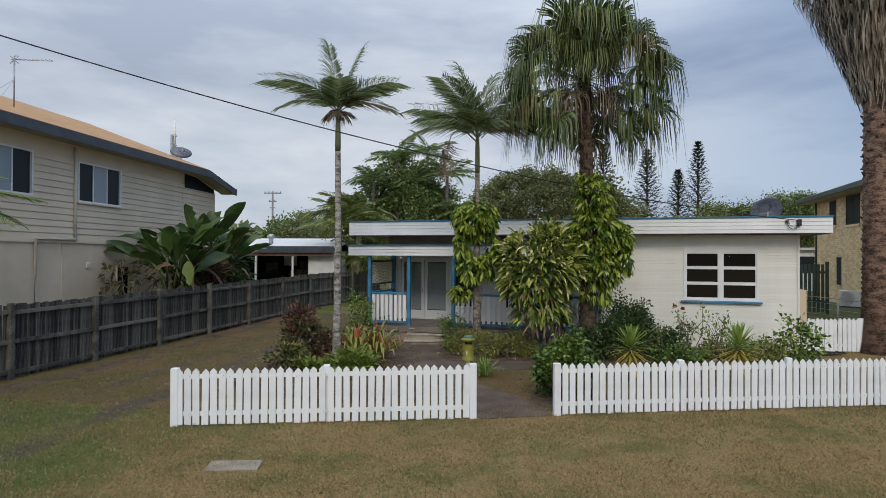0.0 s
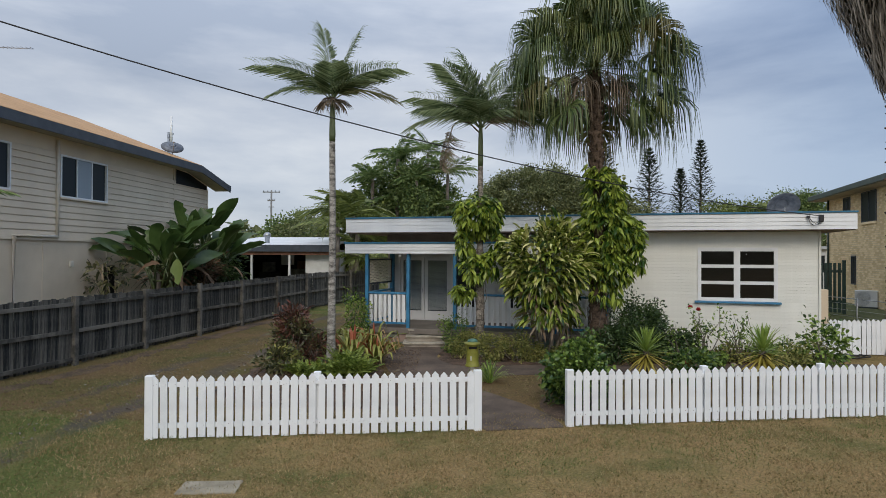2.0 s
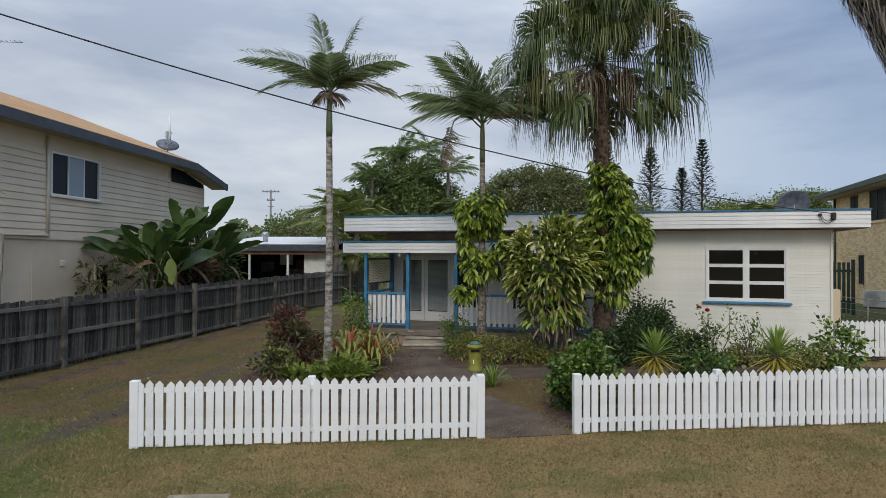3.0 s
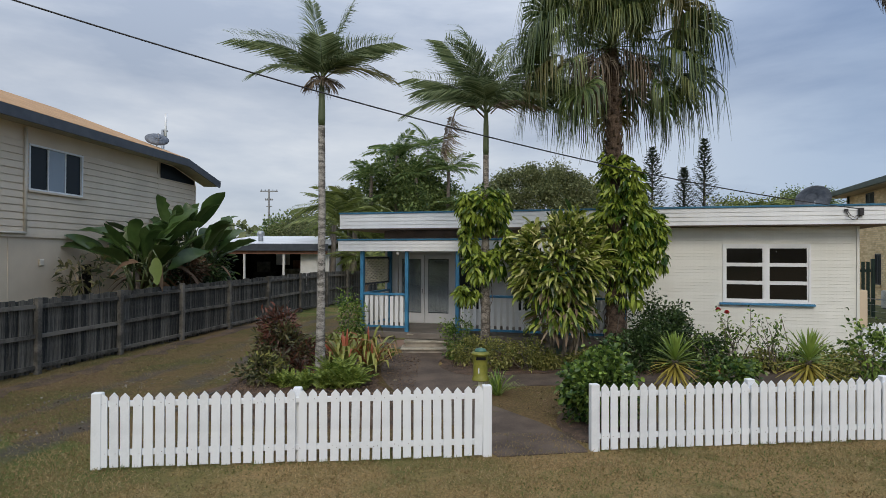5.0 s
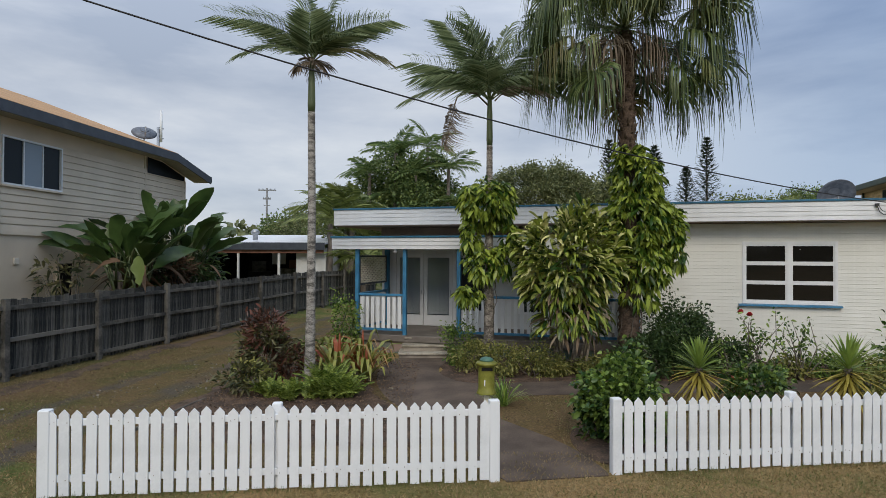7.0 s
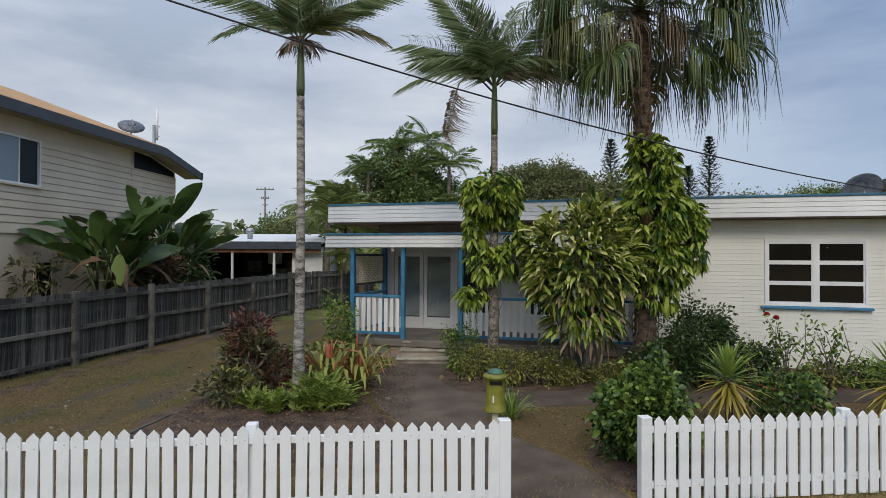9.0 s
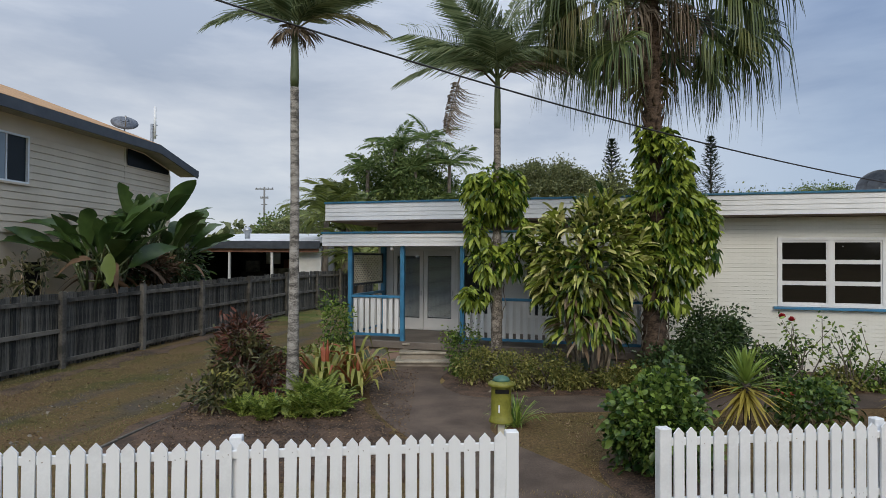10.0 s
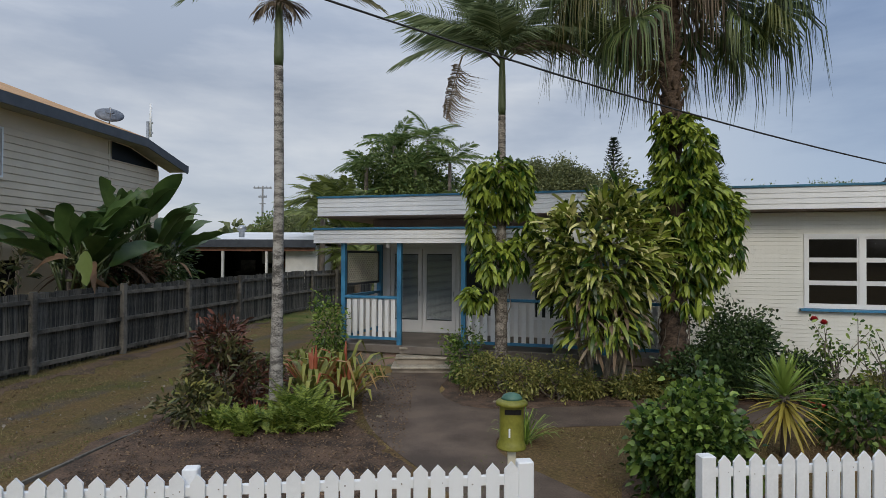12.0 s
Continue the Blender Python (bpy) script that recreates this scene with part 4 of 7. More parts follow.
def build_left_house():
    h = thing("cream_house", LEFT, "two storey cream clad house with orange metal roof and dark gutter", "house")
    W0, W1, SP, TOP = -11.0, 9.05, 3.12, 6.0
    part("lower_wall", box(W0, W1, 0.0, 0.15, -0.1, SP), "fibro", h, "beige sheeted lower wall")
    part("end_wall", box(W1 - 0.15, W1, 0.15, 9.0, -0.1, 5.6), "cream", h)
    part("near_wall", box(W0, W0 + 0.15, 0.15, 9.0, -0.1, 6.0), "cream", h)
    part("gable_wall", prism([(0.0, 5.65), (0.15, 5.65), (0.15, 6.12), (0.0, 6.12)], W0, 6.3), "cream", h)
    holes = [(-3.9, -1.80, 4.37, 5.62), (0.02, 2.15, 4.36, 5.61)]
    bm = bmesh.new()
    edges = [W0, -3.9, -1.80, 0.02, 2.15, W1]
    for k in range(0, 6, 2):
        box(edges[k], edges[k + 1], 0.0, 0.15, SP, 5.65, bm)
    for a, b, c, d in holes:
        box(a, b, 0.0, 0.15, SP, c, bm)
        box(a, b, 0.0, 0.15, d, 5.65, bm)
    part("upper_wall", bm, "cream", h)
    boards(h, W0, W1 - 0.02, 0.0, SP + 0.06, 5.65, 0.19, "cream", holes, name="cladding_board", proud=0.034, gap=0.014)
    part("floor_band", box(W0, W1, -0.05, 0.0, SP - 0.03, SP + 0.06), "cream", h)
    for x in (-9.0, -6.2, -3.4, -0.6, 2.2, 5.0, 7.6):
        part("cover_strip", box(x - 0.02, x + 0.02, -0.012, 0.0, -0.1, SP - 0.03), "fibro", h)
    for x0, x1, z0, z1 in holes:
        sliding_window(h, x0, x1, z0, z1)
    # narrow dark doorway and a vent box in the lower wall
    # flat sheet on the wall, its near-black colour standing for the unlit opening
    part("doorway", box(2.03, 2.60, -0.02, -0.002, -0.05, 2.33), "dark", h, "dark screened doorway")
    for a, b, c, d in ((1.97, 2.03, -0.05, 2.39), (2.60, 2.66, -0.05, 2.39), (2.03, 2.60, 2.33, 2.39)):
        part("door_frame", box(a, b, -0.035, -0.002, c, d), "fibro", h)
    part("vent", box(0.44, 0.60, -0.05, -0.002, 2.32, 2.50, bevel=0.012), "creampipe", h, "small cream vent box")
    # far part under the falling roof edge, with a dark gable window
    gw = bmesh.new()
    pr = [(6.3, 5.65), (9.05, 5.65), (9.05, 5.76), (7.35, 6.10), (6.3, 6.10)]
    fa = [gw.verts.new((x, 0.0, z)) for x, z in pr]
    fb = [gw.verts.new((x, 0.15, z)) for x, z in pr]
    gw.faces.new(fa)
    gw.faces.new(fb[::-1])
    for i in range(5):
        gw.faces.new((fa[i], fb[i], fb[(i + 1) % 5], fa[(i + 1) % 5]))
    bmesh.ops.recalc_face_normals(gw, faces=gw.faces)
    part("gable_wall", gw, "cream", h)
    tri = bmesh.new()
    vs = [tri.verts.new((x, -0.045, z)) for x, z in ((6.38, 5.50), (8.92, 5.50), (8.92, 5.66), (7.35, 6.02), (6.38, 6.06))]
    tri.faces.new(vs)
    bmesh.ops.solidify(tri, geom=tri.faces[:], thickness=-0.02)
    part("gable_window", tri, "tint", h, "dark triangular gable window")
    part("corner_strip", box(W1 - 0.06, W1 + 0.02, -0.03, 0.02, -0.1, 5.5), "cream", h)
    part("corner_strip", box(6.25, 6.32, -0.03, 0.0, SP, 6.1), "cream", h)
    # downpipe
    bm = tube([(-0.12, -0.06, 6.0), (-0.12, -0.06, SP + 0.05)], 0.045, 8)
    part("downpipe", bm, "creampipe", h, "cream painted downpipe")
    bm = tube([(-0.12, -0.06, SP + 0.08), (-1.7, -0.06, SP + 0.06), (-1.7, -0.06, 0)], 0.05, 8)
    part("downpipe", bm, "creampipe", h)
    # roof: level eave, then a falling edge at the far end
    prof = [(W0 - 0.5, 6.28), (7.3, 6.33), (9.92, 5.79)]
    E, RIDGE, RISE = -0.65, 4.8, 2.05

    def sheet(z_off, thick, y0, y1, z_add, name, material, label=""):
        bm = bmesh.new()
        rows = []
        for x, z in prof:
            rows.append([bm.verts.new((x, y, z + z_off + (y - y0) / (y1 - y0) * z_add + t)) for y, t in ((y0, 0), (y1, 0), (y1, thick), (y0, thick))])
        for a, b in zip(rows, rows[1:]):
            for i in range(4):
                bm.faces.new((a[i], a[(i + 1) % 4], b[(i + 1) % 4], b[i]))
        bm.faces.new(rows[0])
        bm.faces.new(rows[-1][::-1])
        bmesh.ops.recalc_face_normals(bm, faces=bm.faces)
        return part(name, bm, material, h, label)

    sheet(-0.02, 0.03, E, RIDGE, RISE, "roof", "orange", "faded orange metal roof")
    sheet(-0.02, 0.03, RIDGE, 10.0, -RISE, "roof", "orange")
    sheet(-0.29, 0.28, E - 0.03, E + 0.02, 0.0, "gutter", "slate", "dark slate gutter and fascia")
    sheet(-0.24, 0.02, E + 0.02, 0.05, 0.0, "soffit", "soffitlight")
    # barge at the far end
    bm = bmesh.new()
    ys = (E - 0.03, RIDGE)
    x, z = prof[-1]
    vs = [bm.verts.new((x + dx, y, z + dz + (y - E) / (RIDGE - E) * RISE)) for dx in (0, 0.04) for y, dz in ((ys[0], -0.22), (ys[1], -0.22), (ys[1], 0.02), (ys[0], 0.02))]
    bm.faces.new(vs[:4])
    bm.faces.new(vs[4:][::-1])
    for i in range(4):
        bm.faces.new((vs[i], vs[4 + i], vs[4 + (i + 1) % 4], vs[(i + 1) % 4]))
    bmesh.ops.recalc_face_normals(bm, faces=bm.faces)
    part("barge_board", bm, "slate", h)


M["creampipe"] = mat("cream_pipe_paint", (0.66, 0.59, 0.48), (0.74, 0.67, 0.56), rough=0.5, scale=4)
M["soffitlight"] = mat("soffit_cream", (0.34, 0.29, 0.22), (0.42, 0.36, 0.28), rough=0.7, scale=3)
build_left_house()


def sat_dish(name, m, size, material, label):
    d = thing(name, m, label, "satellite dish")
    bm = bmesh.new()
    rings = []
    for r in (0.0, 0.25, 0.5, 0.75, 1.0):
        rings.append([bm.verts.new((size / 2 * r * math.cos(a), 0.16 * size * r * r - 0.1, size / 2 * 0.86 * r * math.sin(a))) for a in [2 * math.pi * k / 28 for k in range(28)]])
    for a, b in zip(rings[1:], rings[2:]):
        for k in range(28):
            bm.faces.new((a[k], a[(k + 1) % 28], b[(k + 1) % 28], b[k])).smooth = True
    bm.faces.new(rings[1])
    bmesh.ops.delete(bm, geom=rings[0], context="VERTS")
    bmesh.ops.solidify(bm, geom=bm.faces[:], thickness=0.012)
    bm.transform(Matrix.Translation((0, 0, size * 0.55)) @ pose(0, 0, 0, -28, 0, 0))
    part("reflector", bm, material, d)
    part("mast", tube([(0, 0.12, -0.1), (0, 0.12, size * 0.5)], 0.022, 8), "galv", d)
    part("feed_arm", tube([(0, 0.0, size * 0.22), (0, -size * 0.35, size * 0.30), (0, -size * 0.5, size * 0.55)], 0.012, 6), "galv", d)
    part("receiver", tube([(0, -size * 0.5, size * 0.53), (0, -size * 0.43, size * 0.60)], 0.03, 8), "galv", d)
    return d


sat_dish("satellite_dish", pose(10.38, 19.6, 3.74, 0, 0, 178), 1.0, "dish", "dark grey mesh satellite dish on the flat roof")
sat_dish("satellite_dish", pose(-10.97, 25.5, 6.62, -16, 0, 32), 0.85, "dish", "grey satellite dish on the orange roof")


def tv_antenna():
    a = thing("tv_antenna", pose(-12.72, 18.0, 7.02), "thin metal television antenna with guy wires on the roof", "antenna")
    part("mast", tube([(0, 0, 0), (0, 0, 1.6)], 0.022, 6), "galv", a)
    bm = tube([(-0.1, 0, 1.5), (1.08, 0.1, 1.48)], 0.012, 5)
    for i in range(9):
        x = 0.1 + i * 0.12
        tube([(x, -0.12 + 0.01 * i, 1.49), (x, 0.14 - 0.005 * i, 1.49)], 0.006, 4, bm)
    part("boom", bm, "galv", a)
    bm = tube([(0.0, 0, 1.35), (0.05, 0, 1.64)], 0.012, 5)
    tube([(-0.12, 0, 1.6), (0.12, 0, 1.38)], 0.012, 5, bm)
    tube([(-0.12, 0, 1.38), (0.12, 0, 1.6)], 0.012, 5, bm)
    part("reflector", bm, "galv", a)
    bm = tube([(0, 0, 0.9), (-0.9, 0.4, 0.2)], 0.005, 4)
    tube([(0, 0, 0.9), (-0.4, -0.9, 0.0)], 0.005, 4, bm)
    part("guy_wires", bm, "galv", a)


tv_antenna()


def mast():
    a = thing("roof_mast", pose(-29.0, 65.0, 0), "distant steel mast with white panel antennas", "antenna")
    part("pole", tube([(0, 0, -0.2), (0, 0, 15.5)], 0.16, 8), "galv", a)
    part("panel", tube([(0.28, 0, 14.0), (0.28, 0, 17.2)], 0.12, 10), "white", a)
    for z in (14.3, 15.3):
        part("bracket", box(-0.1, 0.5, -0.08, 0.08, z, z + 0.12), "galv", a)


mast()

# ---- neighbour on the east: two storeys, cream brick ----
RIGHT = Matrix.Translation((18.9, 31.0, 0)) @ pose(0, 0, 0, 0, 0, -90 - 16.5)
# local x runs along the wall towards the street, local -y faces the white house


def build_brick_house():
    h = thing("brick_house", RIGHT, "two storey cream brick house with green gutter", "house")
    L = 17.0
    part("wall", box(0, L, 0.0, 0.2, -0.1, 5.46), "mortar", h)
    part("far_wall", box(0.0, 0.2, 0.2, 9.0, -0.1, 5.46), "mortar", h)
    part("near_wall", box(L - 0.2, L, 0.2, 9.0, -0.1, 5.46), "mortar", h)
    holes = [(4.62, 6.2, 4.16, 5.42), (10.5, 12.0, 4.16, 5.42), (2.41, 3.28, 4.23, 5.39), (3.40, 3.95, 1.52, 2.78)]
    me = bpy.data.meshes.new("brick")
    bm = box(0, 0.226, -0.012, 0.0, 0, 0.074)
    bm.to_mesh(me)
    bm.free()
    me.materials.append(M["brick"])
    V, F = [], []
    near = 0
    for r in range(63):
        z = 0.02 + r * 0.0855
        x = -0.12 * (r % 2)
        while x < L:
            if x >= 0 and not any(a - 0.2 < x < b and c - 0.07 < z < d for a, b, c, d in holes):
                if 2.0 < x < 6.8 and z > 3.9 and near < 300:
                    ob = new("brick", me)
                    ob.parent = h
                    ob.matrix_local = pose(x, 0, z)
                    near += 1
                else:
                    k = len(V)
                    V += [(x + a, b, z + c) for a in (0, 0.226) for b in (-0.012, 0.0) for c in (0, 0.074)]
                    F += [(k, k + 4, k + 5, k + 1), (k, k + 1, k + 3, k + 2), (k + 4, k + 6, k + 7, k + 5), (k + 1, k + 5, k + 7, k + 3), (k, k + 2, k + 6, k + 4)]
            x += 0.238
    tagged(raw("brickwork", V, F, "brickisle", h, smooth=False), kind="stuff")
    for x0, x1, z0, z1 in holes:
        w = new("window")
        w.parent = h
        bm = bmesh.new()
        for a, b, c, d in ((x0, x0 + 0.05, z0, z1), (x1 - 0.05, x1, z0, z1), (x0 + 0.05, x1 - 0.05, z1 - 0.05, z1), (x0 + 0.05, x1 - 0.05, z0, z0 + 0.05), ((x0 + x1) / 2 - 0.025, (x0 + x1) / 2 + 0.025, z0 + 0.05, z1 - 0.05)):
            box(a, b, -0.03, 0.02, c, d, bm)
        part("frame", bm, "slate", w)
        part("pane", box(x0 + 0.05, x1 - 0.05, -0.008, -0.002, z0 + 0.05, z1 - 0.05), "tint", w)
        part("sill", box(x0 - 0.06, x1 + 0.06, -0.07, 0.0, z0 - 0.09, z0), "brick", w)
    part("soffit", box(-0.6, L + 0.6, -0.6, 9.6, 5.47, 5.51), "soffitlight", h)
    part("gutter", box(-0.65, L + 0.65, -0.68, -0.58, 5.49, 5.73, bevel=0.02), "greengutter", h, "dark green gutter")
    part("gutter", box(-0.68, -0.6, -0.6, 9.6, 5.49, 5.73), "greengutter", h)
    part("roof", prism([(-0.6, 5.71), (4.5, 7.05), (9.6, 5.71)], -0.6, L + 0.6), "greengutter", h)
    part("downpipe", tube([(0.4, -0.06, 5.5), (0.4, -0.06, 0)], 0.045, 8), "greengutter", h)


M["brickisle"] = mat("cream_brick_wall", (0.60, 0.46, 0.255), (0.78, 0.63, 0.39), rough=0.85, scale=0.8, bump=0.2, bscale=30, vary=0.45, island=True, fine=0.1)
build_brick_house()


def air_conditioner(m):
    a = thing("air_conditioner", m, "white outdoor air conditioner unit beside the brick wall", "air conditioner")
    part("case", box(-0.42, 0.42, -0.16, 0.16, 0.06, 0.72, bevel=0.02), "rendered", a)
    part("feet", box(-0.36, 0.36, -0.14, 0.14, 0.0, 0.06), "slate", a)
    bm = bmesh.new()
    for k in range(7):
        r = 0.05 + k * 0.035
        pts = [(-0.08 + r * math.cos(t), -0.168, 0.39 + r * math.sin(t)) for t in [2 * math.pi * i / 24 for i in range(25)]]
        tube(pts, 0.005, 4, bm, cap=False)
    part("grille", bm, "galv", a)


air_conditioner(pose(16.95, 25.3, height(16.95, 25.3), 0, 0, -60))


def green_gate():
    g = thing("green_gate", pose(13.35, 23.4, height(13.6, 23.3), 0, 0, -16.5), "dark green timber slat gate between the houses", "gate")
    for z in (0.4, 1.5):
        part("rail", box(0, 1.16, -0.02, 0.02, z, z + 0.09), "greengate", g)
    for i in range(8):
        part("slat", box(i * 0.145, i * 0.145 + 0.1, -0.045, -0.02, 0.05, 1.85, bevel=0.004), "greengate", g)
    for x in (-0.06, 1.22):
        part("post", box(x - 0.05, x + 0.05, -0.05, 0.05, -0.1, 1.95), "greengate", g)


green_gate()


def wire_fence():
    g = thing("wire_fence", pose(0, 0, 0), "low chain wire fence with steel posts in the side yard", "fence")
    a, b = Vector((12.6, 21.6, 0.45)), Vector((15.0, 18.9, 0.2))
    for k in range(4):
        p = a.lerp(b, k / 3)
        part("post", tube([p - Vector((0, 0, 0.2)), p + Vector((0, 0, 1.0))], 0.025, 8), "galv", g)
    bm = tube([a + Vector((0, 0, 0.98)), b + Vector((0, 0, 0.98))], 0.015, 6)
    part("top_rail", bm, "galv", g)
    bm = bmesh.new()
    for z in (0.2, 0.4, 0.6, 0.8):
        tube([a + Vector((0, 0, z)), b + Vector((0, 0, z))], 0.004, 4, bm, cap=False)
    part("wire", bm, "galv", g)


wire_fence()


def white_shed():
    s = thing("white_shed", pose(22.6, 38.0, 0.5, 0, 0, -16.5), "white rendered outbuilding behind the gate", "shed")
    part("wall", box(-1.6, 1.8, 0, 3, -0.6, 2.7), "rendered", s)
    part("roof", box(-1.9, 2.1, -0.25, 3.2, 2.7, 2.85), "roofmetal", s)
    part("window", box(-0.6, 0.5, -0.02, 0.0, 1.3, 2.3), "tint", s)


white_shed()


def carport():
    c = thing("carport", pose(-10.3, 36.5, 0.1, 0, 0, -4), "open carport with pale metal roof and dark fascia behind the fence", "carport")
    part("roof", prism([(-1.0, 3.05), (7.0, 3.75), (7.0, 3.82), (-1.0, 3.12)], -3.2, 4.1), "roofpale", c)
    part("fascia", box(-3.2, 4.1, -1.06, -1.0, 2.78, 3.16), "slate", c)
    part("beam", box(-3.1, 4.0, -0.9, -0.75, 2.6, 2.86), "rustbeam", c)
    for x in (-2.9, -0.6, 1.6):
        part("post", box(x - 0.055, x + 0.055, -0.87, -0.76, -0.1, 2.6), "rendered", c)
    part("side_wall", box(2.4, 4.0, -0.4, 6.5, -0.1, 2.9), "rendered", c, "white rendered wall")
    # inner walls and box take the void colour as the carport's shade
    part("back_wall", box(-3.2, 2.4, 6.3, 6.5, -0.1, 3.4), "dark", c)
    part("left_wall", box(-3.2, -3.1, 0, 6.3, -0.1, 3.0), "dark", c)
    part("storage_box", box(-1.6, -0.2, 3.0, 4.0, 0, 1.5, bevel=0.03), "dark", c)
    part("workbench", box(0.2, 2.0, 3.0, 4.2, 0, 1.7, bevel=0.03), "rail", c)
    part("window", box(-1.3, -0.4, 6.26, 6.3, 1.9, 2.6), "rendered", c)
    part("shelf", box(0.0, 2.2, 5.7, 6.2, 0.0, 2.2), "rustbeam", c)
    part("door", box(-2.6, -1.7, 6.22, 6.3, 0.0, 2.1), "rail", c)
    for x in (-2.0, 0.5, 2.0):
        part("rafter", box(x - 0.05, x + 0.05, -0.7, 6.2, 2.62, 2.82), "rustbeam", c)
    part("vent", lathe([(0.14, 3.3), (0.14, 3.6), (0.22, 3.65), (0.22, 3.8), (0.1, 3.9)], 12), "galv", c)


M["roofpale"] = mat("pale_roof_sheet", (0.62, 0.64, 0.66), (0.74, 0.76, 0.78), rough=0.4, scale=1.5, metal=0.1)
M["rustbeam"] = mat("red_brown_beam", (0.14, 0.06, 0.035), (0.22, 0.10, 0.06), rough=0.7, scale=4)
carport()


def utility_pole(x, y, h, label):
    p = thing("utility_pole", pose(x, y, 0), label, "utility pole")
    part("pole", tube([(0, 0, -0.2), (0, 0, h)], [0.18, 0.12], 10), "polewood", p)
    for z, w in ((h - 0.35, 1.25), (h - 1.6, 0.55)):
        part("crossarm", box(-w, w, -0.08, 0.08, z, z + 0.14), "polewood", p)
        for k in (-0.9, -0.45, 0.45, 0.9):
            part("insulator", tube([(k * w, 0, z + 0.14), (k * w, 0, z + 0.34)], 0.06, 6), "galv", p)
    part("crossarm", box(-0.4, 0.4, -0.08, 0.08, h - 2.5, h - 2.4), "polewood", p)


utility_pole(-25.2, 90, 12.1, "tall timber power pole with two crossarms")
utility_pole(-25.5, 130, 13.2, "distant timber power pole with crossarm")


def service_cable():
    a, d = Vector((9.5, 16.33, 3.76)), Vector((math.cos(radians(204.08)), math.sin(radians(204.08)), 0))
    pts = []
    for i in range(41):
        s = 26.0 * i / 40
        pts.append(a + d * s + Vector((0, 0, 0.0376 * s + 0.00517 * s * s)))
    bm = tube(pts, 0.011, 6)
    ob = link_bm("service_cable", bm, "cable")
    tagged(ob, "black overhead service cable running to the house", "cable")


service_cable()
paling_fence()

# ---- plants ----


def foliage(name, centre, radii, n, L, W, material, parent, seed, droop=0.3, clusters=40, spread=0.22, inner=0.5, label="", up=0.25, floor=None, kind="", lump=0.25, simple=False):
    """A crown of n leaves in uneven clumps round a centre."""
    rng = np.random.default_rng(seed)
    c, r = np.array(centre, float), np.array(radii, float)
    d = rng.normal(size=(clusters, 3))
    d /= np.linalg.norm(d, axis=1, keepdims=True)
    k = inner + (1 - inner) * rng.random(clusters) ** 0.6
    k *= 1 + lump * rng.normal(size=clusters) * 0.5
    C = c + d * k[:, None] * r
    which = rng.integers(0, clusters, n)
    P = C[which] + rng.normal(size=(n, 3)) * spread * r
    if floor is not None:
        P[:, 2] = np.maximum(P[:, 2], floor + 0.25 * rng.random(n) * L)
    out = (P - c) / r
    out /= np.linalg.norm(out, axis=1, keepdims=True) + 1e-6
    D = out * 0.7 + rng.normal(size=(n, 3)) * 0.5 + np.array([0, 0, up])
    s = 0.6 + 0.8 * rng.random(n)
    v, f = leafset(P, D, L * s, W * s, droop, rng, simple)
    ob = raw(name, v, f, material, parent, label)
    if kind:
        tagged(ob, kind=kind)
    return ob, C


def stems(parent, base, tips, r0, seed, name="stem", material="bark", bend=0.15):
    rng = random.Random(seed)
    for tip in tips:
        b, t = Vector(base), Vector(tip)
        b = b + Vector((rng.uniform(-0.08, 0.08), rng.uniform(-0.08, 0.08), 0))
        m = b.lerp(t, 0.5) + Vector((rng.uniform(-bend, bend), rng.uniform(-bend, bend), rng.uniform(0, bend)))
        part(name, tube([b, b.lerp(m, 0.6), m, t], [r0, r0 * 0.85, r0 * 0.7, r0 * 0.35], 6), material, parent)


def shrub(name, x, y, rx, ry, h, n, L, W, material, label, seed, category="shrub", droop=0.3, clusters=40, z0=0.0, inner=0.45, spread=0.2, n_stems=5, group="", extra=None, lump=0.25):
    g = height(x, y) + 0.02
    root = thing(name, pose(x, y, g), label, category, group)
    _, C = foliage("foliage", (0, 0, z0 + h * 0.5), (rx, ry, h * 0.5), n, L, W, material, root, seed, droop, clusters, spread, inner, floor=0.02, lump=lump)
    if extra:
        m2, n2, r2 = extra
        foliage("foliage", (0, 0, z0 + h * r2), (rx * 0.8, ry * 0.8, h * 0.4), n2, L, W, m2, root, seed + 1, droop, clusters // 2, spread, inner, floor=0.05)
    if n_stems:
        stems(root, (0, 0, -0.05), [tuple(C[i]) for i in range(n_stems)], 0.018, seed)
    return root


# -- feather palms --


